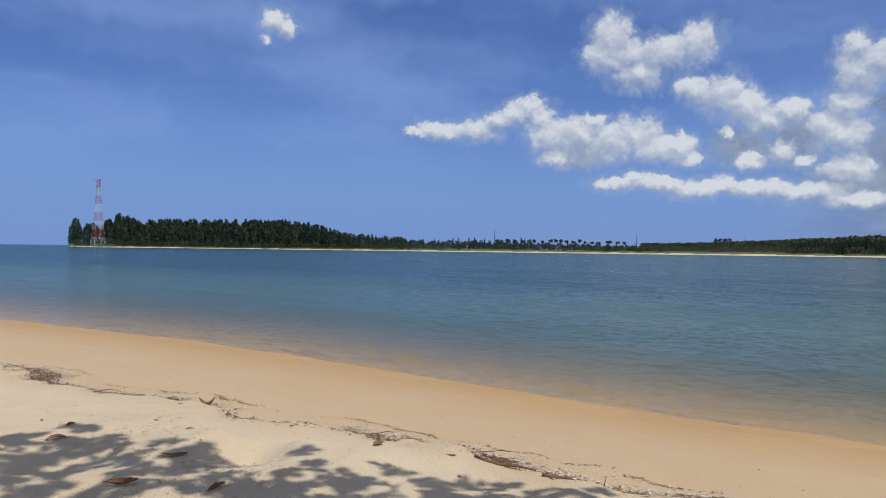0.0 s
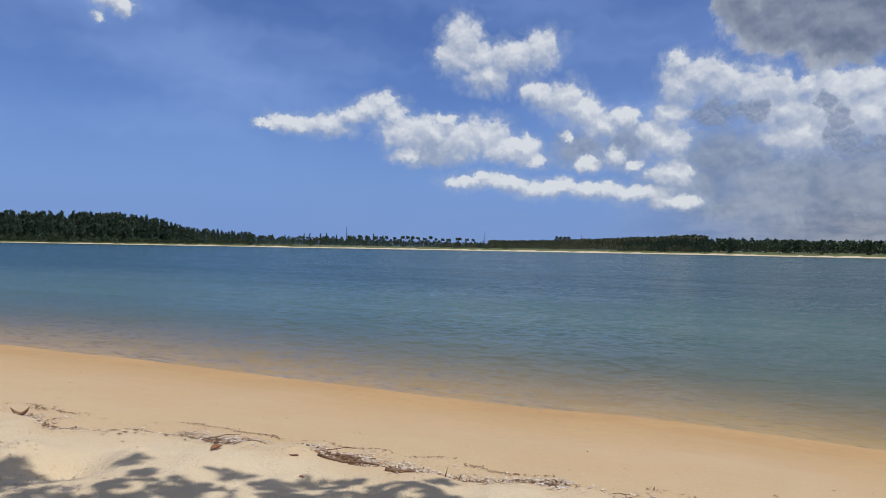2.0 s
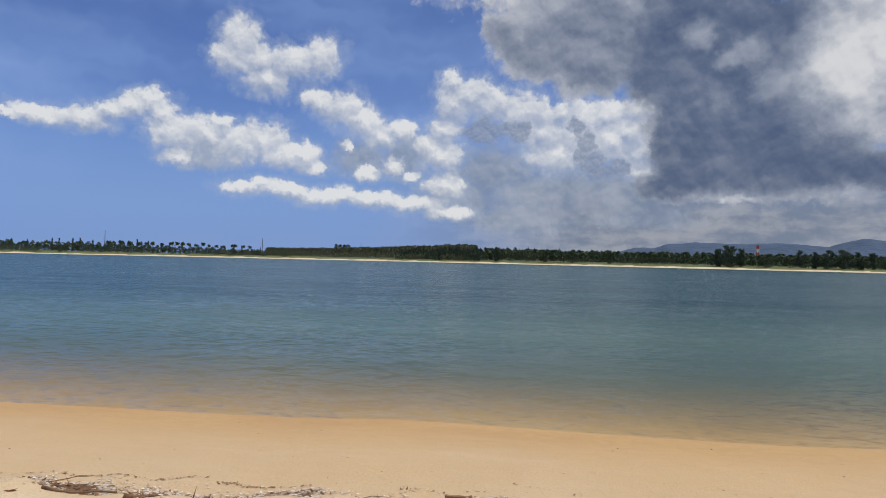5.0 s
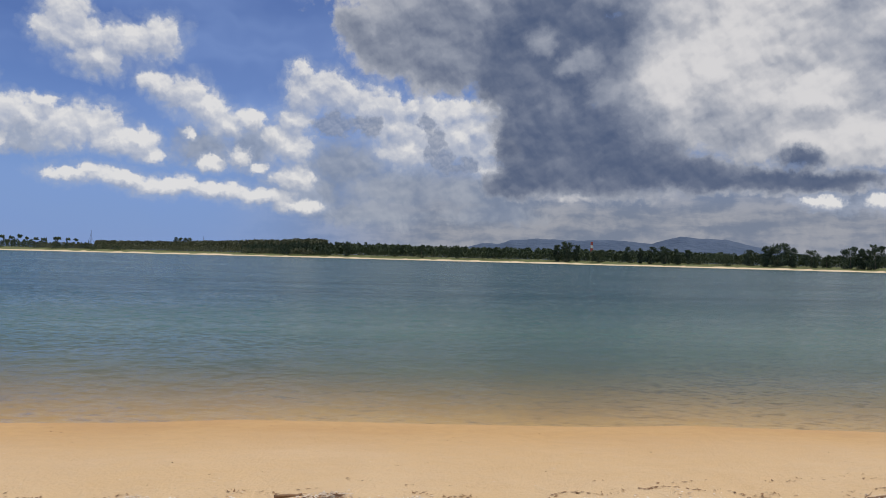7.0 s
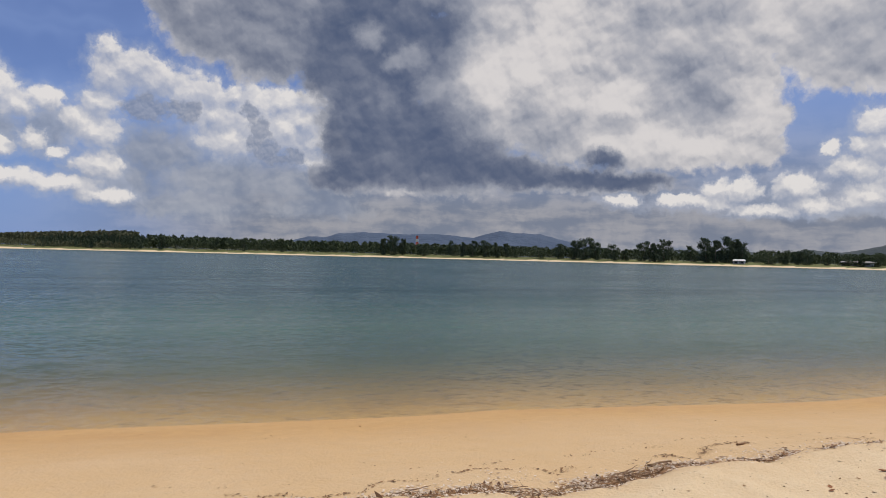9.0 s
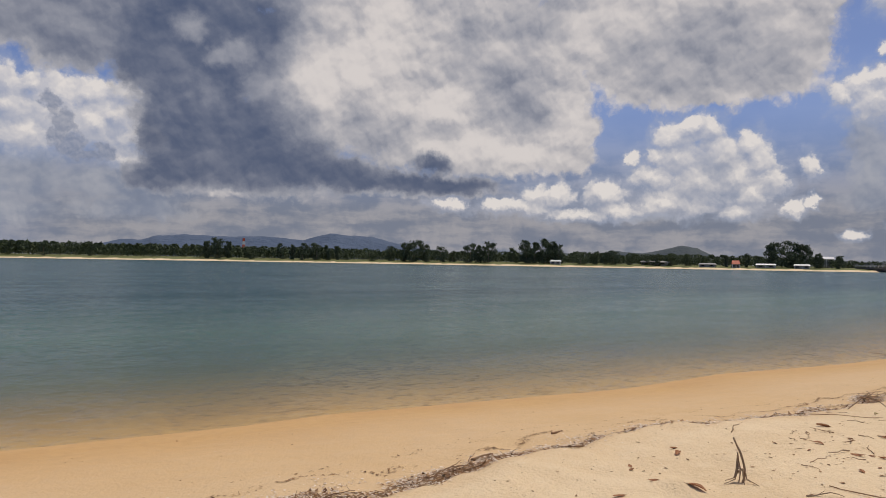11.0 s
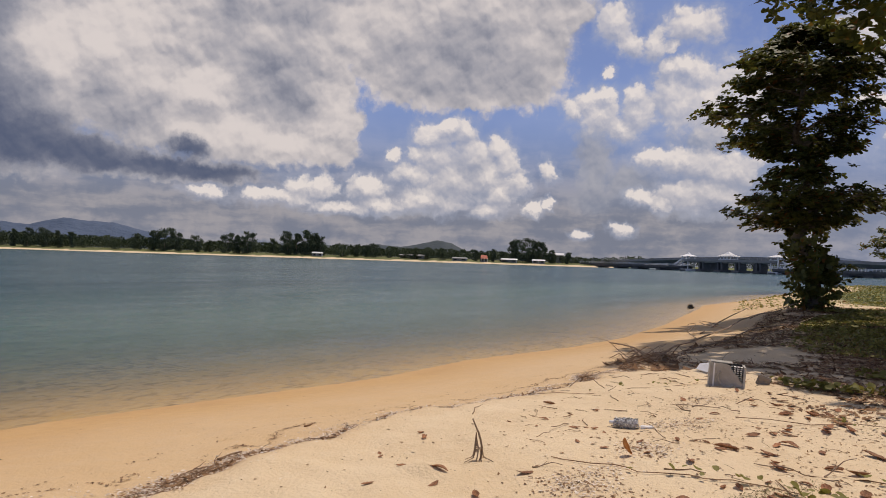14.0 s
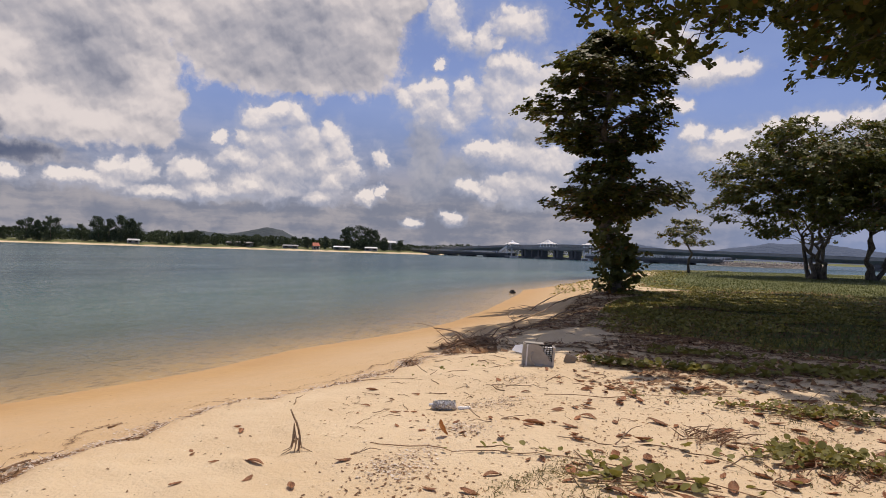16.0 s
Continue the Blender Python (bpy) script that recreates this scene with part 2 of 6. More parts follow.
def build_world():
    w = bpy.data.worlds.new("sky")
    scene.world = w
    w.use_nodes = True
    k = Nodes(w.node_tree)
    way = k.add("ShaderNodeTexCoord").outputs["Generated"]
    xyz = k.add("ShaderNodeSeparateXYZ", {0: way}).outputs
    az = k.math("MULTIPLY", k.math("ARCTAN2", xyz[0], xyz[1]), 57.2958)
    el = k.math("MULTIPLY", k.math("ARCSINE", xyz[2]), 57.2958)
    flat = k.add("ShaderNodeCombineXYZ", {0: az, 1: el}).outputs[0]
    # ragged edges: the puffs are warped by turbulence at two scales
    turb = k.vec("SUBTRACT", k.noise(flat, 0.30, 2.0, 0.5, "2D", "Color"), (0.5, 0.5, 0.5))
    curl = k.vec("SUBTRACT", k.noise(flat, 1.5, 4.0, 0.6, "2D", "Color"), (0.5, 0.5, 0.5))
    p = k.vec("MULTIPLY_ADD", curl, (0.95, 0.8, 0.0), k.vec("MULTIPLY_ADD", turb, (1.7, 1.2, 0.0), flat))
    calm = k.vec("MULTIPLY_ADD", curl, (0.35, 0.3, 0.0), k.vec("MULTIPLY_ADD", turb, (0.9, 0.6, 0.0), flat))

    def billow(at, scale, detail):
        return k.math("SUBTRACT", 1.0, k.voronoi(at, scale, detail, 0.5, "2D", "Distance", "SMOOTH_F1", 0.3))

    def field(lists, at, blend=0.3):
        d = None
        for a, e, ww, hh in (q for l in lists for q in l):
            r = k.vec("LENGTH", k.vec("MULTIPLY_ADD", at, (1 / ww, 1 / hh, 0), (-a / ww, -e / hh, 0)))
            d = r if d is None else k.math("SMOOTH_MIN", d, r, blend)
        return d

    def weigh(*terms):
        """Sum of value, weight pairs."""
        total = None
        for v, f in terms:
            q = k.math("MULTIPLY", v, f)
            total = q if total is None else k.math("ADD", total, q)
        return total

    big, small = billow(calm, 0.5, 2.0), billow(calm, 1.3, 2.0)
    relief = k.math("SUBTRACT", big, billow(k.vec("ADD", calm, (0.12, 0.40, 0.0)), 0.5, 2.0))
    knobs = k.math("SUBTRACT", small, billow(k.vec("ADD", calm, (0.05, 0.17, 0.0)), 1.3, 2.0))
    fine = k.math("SUBTRACT", k.noise(p, 0.9, 6.0, 0.6, "2D"), 0.5)
    broad = k.math("SUBTRACT", k.noise(calm, 0.20, 4.0, 0.5, "2D"), 0.5)
    lump = weigh((k.math("SUBTRACT", big, 0.68), 0.9), (k.math("SUBTRACT", small, 0.68), 0.55), (fine, 0.6))
    swell = k.math("SUBTRACT", billow(calm, 0.22, 2.0), billow(k.vec("ADD", calm, (0.2, 0.8, 0.0)), 0.22, 2.0))

    def cover(d, reach, lo, hi, ragged=1.0):
        return k.ramp(k.math("ADD", k.math("SUBTRACT", reach, d), k.math("MULTIPLY", lump, ragged)), lo, hi)

    # clear sky
    tex = k.add("ShaderNodeTexSky")
    tex.sky_type, tex.sun_disc, tex.sun_elevation, tex.sun_rotation = "NISHITA", False, radians(SUN_EL), radians(SUN_AZ)
    tex.air_density, tex.dust_density, tex.ozone_density = 1.0, 0.0, 6.0
    clear = k.vec("SCALE_BY", tex.outputs[0], SKY_STRENGTH)
    clear = k.mix(1.0, clear, (0.98, 0.98, 1.30), "MULTIPLY")
    # thin high veil
    veil_at = k.vec("MULTIPLY", k.vec("MULTIPLY_ADD", turb, (6.0, 2.5, 0.0), flat), (0.035, 0.15, 0.0))
    veil = k.math("MULTIPLY", k.ramp(k.noise(veil_at, 1.3, 3.0, 0.45, "2D"), 0.25, 0.85), 0.60)
    clear = k.mix(veil, clear, (0.28, 0.40, 0.70))
    # hazier towards the land, broken bright cloud overhead
    clear = k.mix(k.math("MULTIPLY", k.ramp(az, 10.0, 75.0), 0.36), clear, (0.26, 0.345, 0.54))
    overhead = k.math("MULTIPLY", k.ramp(el, 22.0, 34.0), k.ramp(k.noise(way, 2.6, 4.0, 0.55), 0.36, 0.56))
    clear = k.mix(k.math("MULTIPLY", overhead, 0.85), clear, (0.34, 0.34, 0.345))
    # pale blue haze over the horizon, and a hazy grey bank low over the land
    clear = k.mix(k.math("MULTIPLY", k.ramp(el, 14.0, 0.0), 0.85), clear, (0.175, 0.29, 0.58))
    low = k.math("MULTIPLY", k.ramp(el, 13.0, 3.0), k.math("MULTIPLY", k.ramp(az, 22.0, 44.0), k.ramp(az, 160.0, 108.0)))
    streaks = k.noise(k.vec("MULTIPLY", calm, (0.35, 1.6, 0.0)), 0.5, 4.0, 0.55, "2D")
    bank = k.mix(k.ramp(k.math("ADD", weigh((lump, 0.35), (broad, 0.6)), streaks), 0.3, 0.75), (0.185, 0.215, 0.275), (0.34, 0.345, 0.37))
    colour = k.mix(k.math("MULTIPLY", low, 0.94), clear, bank)

    # grey hazy bodies behind and under the sunlit heads
    haze = k.ramp(k.math("ADD", k.math("SUBTRACT", 1.35, field(HAZY, p)), k.math("MULTIPLY", lump, 0.9)), 0.0, 1.0)
    colour = k.mix(k.math("MULTIPLY", haze, 0.85), colour, k.mix(k.ramp(weigh((relief, 0.8), (knobs, 0.2), (broad, 1.3)), -0.40, 0.45), (0.20, 0.245, 0.34), (0.38, 0.41, 0.47)))

    # sunlit heads
    near_w = field(SUNLIT, p)
    top_w = k.math("SUBTRACT", field(SUNLIT, k.vec("ADD", p, (0.2, 0.8, 0.0))), near_w)
    thin = k.ramp(k.math("ADD", k.math("SUBTRACT", 2.05, near_w), k.math("MULTIPLY", lump, 1.4)), 0.0, 1.2)
    colour = k.mix(k.math("MULTIPLY", thin, 0.56), colour, (0.36, 0.42, 0.55))
    white = cover(near_w, 1.20, -0.14, 0.42, 1.1)
    lit_w = k.math("ADD", 0.58, weigh((relief, 0.95), (knobs, 0.40), (fine, 0.12), (broad, 0.5), (top_w, 0.50)), clamp=True)
    colour = k.mix(k.math("MULTIPLY", white, k.math("MULTIPLY_ADD", lit_w, 0.48, 0.42)), colour, k.mix(lit_w, (0.27, 0.315, 0.42), (0.77, 0.755, 0.735)))
    # small shaded clouds drifting in front of the tower
    spots = cover(field((TOWER_SPOTS,), p), 0.96, -0.12, 0.35, 1.0)
    colour = k.mix(k.math("MULTIPLY", spots, 0.82), colour, k.mix(k.ramp(knobs, -0.3, 0.4), (0.19, 0.235, 0.34), (0.34, 0.375, 0.46)))

    # the heavy mass
    heavy = cover(field(HEAVY, p), 1.48, -0.15, 0.45, 0.85)

    def zone(lists, lo, hi, ragged):
        return k.ramp(k.math("ADD", field(lists, p), k.math("MULTIPLY", k.math("SUBTRACT", big, 0.68), -ragged)), lo, hi)

    core = zone((SHADE_DARK, DARK_MASS), 1.95, 0.45, 0.7)
    wing = zone((DARK_WING,), 1.9, 0.2, 0.7)
    mild = zone((SHADE_GREY, SHADE_TOP), 2.2, 0.1, 0.6)
    gleam = zone((GLEAM,), 1.8, 0.3, 0.6)
    lit_h = k.math("ADD", 0.70, weigh((swell, 0.70), (relief, 0.42), (knobs, 0.10), (broad, 0.1), (gleam, 0.24)), clamp=True)
    lit_h = k.math("MULTIPLY", lit_h, k.math("MULTIPLY", k.math("SUBTRACT", 1.0, k.math("MAXIMUM", k.math("MULTIPLY", core, 0.78), k.math("MULTIPLY", wing, 0.42))), k.math("SUBTRACT", 1.0, k.math("MULTIPLY", mild, 0.32))))
    lit_h = k.math("ADD", lit_h, weigh((k.math("MULTIPLY", gleam, core), 0.20), (swell, 0.20), (relief, 0.16), (knobs, 0.06), (broad, 0.15)), clamp=True)
    tone = k.mix(k.ramp(lit_h, 0.0, 0.55), (0.072, 0.102, 0.180), (0.315, 0.34, 0.40))
    tone = k.mix(k.ramp(lit_h, 0.35, 1.0), tone, (0.68, 0.665, 0.66))
    colour = k.mix(k.math("MULTIPLY", heavy, 0.97), colour, tone)
    bg = k.add("ShaderNodeBackground", {"Color": colour, "Strength": 1.0}).outputs[0]
    k.add("ShaderNodeOutputWorld", {"Surface": bg})


SKY_STRENGTH = 0.07
build_world()

sun = new("sun", bpy.data.lights.new("sun", "SUN"))
sun.data.energy, sun.data.angle, sun.data.color = 2.85, radians(0.55), (1.0, 0.95, 0.87)
sun.matrix_world = look((0, 0, 60), Vector((0, 0, 60)) - toward(SUN_AZ, SUN_EL))

# ---- materials ----
def material(name):
    m = bpy.data.materials.new(name)
    m.use_nodes = True
    return m, Nodes(m.node_tree)


def finish(k, shader, bump=None):
    k.add("ShaderNodeOutputMaterial", {"Surface": shader})


def surface(k, colour, rough=0.8, normal=None, **more):
    ins = {"Base Color": colour, "Roughness": rough}
    if normal is not None:
        ins["Normal"] = normal
    ins.update(more)
    return k.add("ShaderNodeBsdfPrincipled", ins).outputs[0]


def bumped(k, height, strength, distance, normal=None):
    ins = {"Height": height, "Strength": strength, "Distance": distance}
    if normal is not None:
        ins["Normal"] = normal
    return k.add("ShaderNodeBump", ins).outputs[0]


def plain(name, a, b, scale=6.0, rough=0.75, metal=0.0, bump=0.3, depth=0.01, fine=None):
    """Two tones mixed by noise at two scales, in the object's own space, with fine relief."""
    m, k = material(name)
    at = k.add("ShaderNodeTexCoord").outputs["Object"]
    n1 = k.noise(at, scale, 4.0, 0.6)
    n2 = k.noise(at, scale * (fine or 7.0), 3.0, 0.6)
    f = k.ramp(k.math("ADD", k.math("MULTIPLY", n1, 0.7), k.math("MULTIPLY", n2, 0.3)), 0.35, 0.65)
    vary = k.add("ShaderNodeObjectInfo").outputs["Random"]
    col = k.mix(f, a, b)
    col = k.add("ShaderNodeHueSaturation", {"Color": col, "Value": k.math("MULTIPLY_ADD", vary, 0.35, 0.82)}).outputs[0]
    finish(k, surface(k, col, rough, bumped(k, n2, bump, depth), Metallic=metal))
    return m


def leafy(name, dark, light, dry=None, gloss=0.45, through_light=0.25):
    """Leaves: a tone of its own for every leaf, some light let through."""
    m, k = material(name)
    geo = k.add("ShaderNodeNewGeometry")
    r = geo.outputs["Random Per Island"]
    col = k.mix(r, dark, light)
    if dry:
        col = k.mix(k.ramp(k.math("FRACT", k.math("MULTIPLY", r, 17.3)), 0.93, 0.96), col, dry)
    at = k.add("ShaderNodeTexCoord").outputs["Object"]
    col = k.mix(k.math("MULTIPLY", k.noise(at, 0.6, 3.0), 0.45), col, dark)
    body = surface(k, col, gloss)
    thin = k.add("ShaderNodeBsdfTranslucent", {"Color": k.mix(0.5, col, light)}).outputs[0]
    mixed = k.add("ShaderNodeMixShader", {0: through_light, 1: body, 2: thin}).outputs[0]
    finish(k, mixed)
    return m


def named(k, attribute):
    n = k.add("ShaderNodeAttribute")
    n.attribute_name = attribute
    return n.outputs["Fac"]


def sand_material():
    m, k = material("beach_sand")
    at = k.add("ShaderNodeNewGeometry").outputs["Position"]
    damp = named(k, "damp")
    turf = named(k, "turf")
    n1 = k.noise(at, 0.55, 5.0, 0.6)
    n2 = k.noise(at, 7.0, 5.0, 0.65)
    n3 = k.noise(at, 140.0, 2.0, 0.6)
    dry = k.mix(k.ramp(n1, 0.3, 0.7), (0.76, 0.595, 0.385), (0.71, 0.54, 0.335))
    dry = k.mix(k.math("MULTIPLY", k.ramp(n2, 0.45, 0.75), 0.35), dry, (0.80, 0.66, 0.46))
    wet = k.mix(k.ramp(n1, 0.35, 0.65), (0.53, 0.305, 0.112), (0.58, 0.35, 0.138))
    drift = k.noise(k.vec("MULTIPLY", k.add("ShaderNodeMapping", {"Vector": at, "Rotation": (0, 0, radians(40))}).outputs[0], (0.35, 2.2, 1.0)), 2.2, 5.0, 0.65)
    wet = k.mix(k.math("MULTIPLY", k.ramp(drift, 0.35, 0.75), 0.25), wet, (0.63, 0.42, 0.20))
    wet = k.mix(k.math("MULTIPLY", k.ramp(n2, 0.40, 0.62), 0.25), wet, (0.44, 0.26, 0.11))
    d = k.math("ADD", damp, k.math("MULTIPLY", k.math("SUBTRACT", n1, 0.5), 0.35), clamp=True)
    col = k.mix(d, dry, wet)
    grain = k.math("MULTIPLY_ADD", n3, 0.5, 0.75)
    col = k.mix(1.0, col, k.add("ShaderNodeCombineColor", {0: grain, 1: grain, 2: grain}).outputs[0], "MULTIPLY")
    # specks of shell and dark grit
    v = k.voronoi(at, 26.0, 0.0, 0.5, "3D", "Color")
    speck = k.voronoi(at, 26.0, 0.0, 0.5, "3D")
    pick = k.add("ShaderNodeSeparateColor", {0: v}).outputs
    is_speck = k.math("MULTIPLY", k.math("LESS_THAN", speck, k.math("MULTIPLY", pick[1], 0.22)), k.math("GREATER_THAN", pick[0], 0.86))
    col = k.mix(k.math("MULTIPLY", is_speck, k.math("SUBTRACT", 0.75, k.math("MULTIPLY", damp, 0.35))), col, k.mix(k.math("GREATER_THAN", pick[2], 0.55), (0.16, 0.10, 0.06), (0.85, 0.80, 0.72)))
    soil = k.mix(k.ramp(n2, 0.35, 0.65), (0.10, 0.125, 0.030), (0.165, 0.17, 0.055))
    t = k.ramp(k.math("ADD", turf, k.math("MULTIPLY", k.math("SUBTRACT", n2, 0.5), 0.5)), 0.35, 0.65)
    col = k.mix(t, col, soil)
    h = k.math("ADD", k.math("MULTIPLY", n2, 0.6), k.math("MULTIPLY", k.noise(at, 28.0, 4.0, 0.6), 0.4))
    keep = k.math("SUBTRACT", 1.0, k.math("MULTIPLY", d, 0.6))
    b1 = bumped(k, k.math("MULTIPLY", h, keep), 0.75, 0.045)
    b2 = bumped(k, n3, 0.35, 0.004, b1)
    finish(k, surface(k, col, k.math("SUBTRACT", 0.95, k.math("MULTIPLY", d, 0.2)), b2))
    return m


def water_material():
    m, k = material("sea_water")
    at = k.add("ShaderNodeNewGeometry").outputs["Position"]
    depth = named(k, "depth")
    rot = k.add("ShaderNodeMapping", {"Vector": at, "Rotation": (0, 0, radians(38))}).outputs[0]
    stretch = k.vec("MULTIPLY", rot, (0.55, 1.0, 1.0))
    patches = k.noise(k.vec("MULTIPLY", rot, (0.16, 1.0, 1.0)), 0.05, 4.0, 0.6)
    rough_sea = k.ramp(patches, 0.35, 0.65, 0.6, 1.25)
    lanes = k.noise(k.vec("MULTIPLY", rot, (0.20, 1.0, 1.0)), 0.42, 6.0, 0.68)
    half = (0.5, 0.5, 0.5)
    slope = k.vec("ADD", k.vec("MULTIPLY", k.vec("SUBTRACT", k.noise(stretch, 8.5, 2.0, 0.5, "3D", "Color"), half), (1.0, 1.0, 0.0)),
                  k.vec("MULTIPLY", k.vec("SUBTRACT", k.noise(stretch, 2.4, 3.0, 0.6, "3D", "Color"), half), (0.6, 0.6, 0.0)))
    slope = k.vec("SCALE", slope)
    k.put(slope.node.inputs["Scale"], rough_sea)
    normal = k.vec("NORMALIZE", k.vec("ADD", slope, (0.0, 0.0, 1.0)))
    murk = k.math("SUBTRACT", 1.0, k.math("POWER", 2.718, k.math("MULTIPLY", depth, -1.8)), clamp=True)
    deep = k.ramp(depth, 0.4, 2.6)
    tone = k.mix(deep, (0.105, 0.185, 0.155), (0.009, 0.056, 0.066))
    tone = k.mix(k.ramp(patches, 0.4, 0.7, 0.0, 0.5), tone, (0.015, 0.072, 0.076))
    under = k.add("ShaderNodeBsdfDiffuse", {"Color": tone}).outputs[0]
    clear = k.add("ShaderNodeBsdfTransparent", {"Color": (0.93, 0.96, 0.93, 1)}).outputs[0]
    body = k.add("ShaderNodeMixShader", {0: murk, 1: clear, 2: under}).outputs[0]
    gloss = k.add("ShaderNodeBsdfGlossy", {"Color": (1, 1, 1, 1), "Roughness": 0.15, "Normal": normal}).outputs[0]
    fres = k.add("ShaderNodeFresnel", {"IOR": 1.33, "Normal": normal}).outputs[0]
    mixed = k.add("ShaderNodeMixShader", {0: k.math("MULTIPLY", fres, k.math("MULTIPLY", k.ramp(patches, 0.35, 0.65, 0.50, 0.66), k.ramp(lanes, 0.34, 0.68, 0.86, 1.12)), clamp=True), 1: body, 2: gloss}).outputs[0]
    finish(k, mixed)
    return m


SAND = sand_material()
SEA = water_material()
BARK = plain("grey_bark", (0.10, 0.075, 0.05), (0.22, 0.18, 0.13), 3.0, 0.9, 0.0, 0.8, 0.03)
PALE_BARK = plain("pale_bark", (0.30, 0.25, 0.19), (0.42, 0.36, 0.28), 4.0, 0.9, 0.0, 0.6, 0.02)
DRIFTWOOD = plain("driftwood", (0.17, 0.085, 0.042), (0.34, 0.215, 0.12), 9.0, 0.9, 0.0, 0.6, 0.004)
GREY_TWIG = plain("grey_twig", (0.25, 0.165, 0.10), (0.44, 0.32, 0.21), 9.0, 0.9, 0.0, 0.6, 0.004)
ALMOND_LEAF = leafy("almond_leaf", (0.050, 0.066, 0.013), (0.19, 0.19, 0.038), (0.30, 0.10, 0.02), 0.58, 0.32)
VINE_LEAF = leafy("vine_leaf", (0.135, 0.132, 0.022), (0.41, 0.35, 0.075), (0.30, 0.13, 0.05), 0.65)
FAR_LEAF = leafy("far_foliage", (0.032, 0.055, 0.026), (0.10, 0.125, 0.055), None, 0.8, 0.15)
PINE_LEAF = leafy("casuarina_foliage", (0.030, 0.052, 0.030), (0.095, 0.125, 0.065), None, 0.8, 0.15)
SCRUB_LEAF = leafy("scrub_foliage", (0.065, 0.080, 0.038), (0.16, 0.155, 0.080), None, 0.8, 0.15)
GRASS = leafy("grass_blade", (0.08, 0.105, 0.025), (0.20, 0.205, 0.065), None, 0.6, 0.3)
DRY_SPRIG = leafy("dry_grass", (0.13, 0.11, 0.035), (0.30, 0.25, 0.10), None, 0.7, 0.2)
DRY_LEAF = plain("dry_leaf", (0.20, 0.08, 0.033), (0.44, 0.20, 0.085), 14.0, 0.7, 0.0, 0.6, 0.004)
RUST_LEAF = plain("rust_leaf", (0.25, 0.085, 0.03), (0.47, 0.21, 0.09), 11.0, 0.7, 0.0, 0.6, 0.004)
ORANGE_LEAF = plain("orange_leaf", (0.50, 0.17, 0.035), (0.62, 0.27, 0.07), 14.0, 0.6, 0.0, 0.4, 0.004)
DEBRIS = leafy("wrack_debris", (0.10, 0.045, 0.020), (0.40, 0.22, 0.095), None, 0.9, 0.0)
SHELL = leafy("shell_grit", (0.45, 0.31, 0.19), (0.92, 0.83, 0.71), None, 0.6, 0.0)
# forest colour with the blue of distance haze mixed in
MOUNTAIN = plain("haze_tinted_hill", (0.050, 0.080, 0.135), (0.072, 0.105, 0.165), 0.004, 0.95, 0.0, 0.4, 30.0)
NEAR_HILL = plain("forest_hill", (0.026, 0.040, 0.048), (0.048, 0.062, 0.066), 0.012, 0.95, 0.0, 0.5, 10.0)
CONCRETE = plain("bridge_concrete", (0.28, 0.275, 0.27), (0.38, 0.37, 0.355), 0.12, 0.85, 0.0, 0.3, 0.05)
DARK_CONCRETE = plain("stained_concrete", (0.085, 0.09, 0.095), (0.15, 0.15, 0.15), 0.2, 0.9, 0.0, 0.3, 0.05)
WHITE_PAINT = plain("white_paint", (0.70, 0.70, 0.70), (0.82, 0.82, 0.80), 0.5, 0.6, 0.0, 0.1, 0.01)
RED_PAINT = plain("red_paint", (0.50, 0.07, 0.03), (0.62, 0.13, 0.07), 0.5, 0.6, 0.0, 0.1, 0.01)
RED_TILES = plain("red_roof", (0.45, 0.10, 0.05), (0.60, 0.17, 0.09), 0.8, 0.7, 0.0, 0.3, 0.03)
ROCK = plain("riprap_rock", (0.20, 0.17, 0.14), (0.42, 0.37, 0.31), 0.6, 0.9, 0.0, 0.6, 0.08)
GREY_PLASTIC = plain("weathered_grey_plastic", (0.40, 0.365, 0.31), (0.50, 0.46, 0.39), 6.0, 0.7, 0.0, 0.25, 0.004)
PALE_PLASTIC = plain("pale_foam", (0.80, 0.79, 0.76), (0.88, 0.87, 0.85), 8.0, 0.7, 0.0, 0.3, 0.004)
DARK_STUFF = plain("dark_plastic", (0.025, 0.022, 0.02), (0.06, 0.05, 0.04), 8.0, 0.7, 0.0, 0.3, 0.004)


# ---- shapes ----
def mesh_of(name, verts, faces, mat=None, smooth=False):
    me = bpy.data.meshes.new(name)
    me.from_pydata([tuple(v) for v in verts], [], [tuple(f) for f in faces])
    if smooth:
        me.shade_smooth()
    if mat:
        me.materials.append(mat)
    return me


def grid_mesh(name, pts, keep=None, wrap=False, mat=None):
    """A smooth sheet from a rows x columns array of points."""
    rows, cols = pts.shape[:2]
    idx = np.arange(rows * cols).reshape(rows, cols)
    nxt = np.roll(idx, -1, 1) if wrap else idx[:, 1:]
    cur = idx if wrap else idx[:, :-1]
    q = np.stack([cur[:-1], nxt[:-1], nxt[1:], cur[1:]], -1).reshape(-1, 4)
    if keep is not None:
        q = q[keep.ravel()[q].any(1)]
    used = np.unique(q)
    remap = np.zeros(rows * cols, int)
    remap[used] = np.arange(len(used))
    q = remap[q]
    me = bpy.data.meshes.new(name)
    me.vertices.add(len(used))
    me.vertices.foreach_set("co", pts.reshape(-1, 3)[used].astype(np.float32).ravel())
    me.loops.add(q.size)
    me.loops.foreach_set("vertex_index", q.ravel().astype(np.int32))
    me.polygons.add(len(q))
    me.polygons.foreach_set("loop_start", np.arange(0, q.size, 4, dtype=np.int32))
    me.update(calc_edges=True)
    me.shade_smooth()
    if mat:
        me.materials.append(mat)
    return me, used


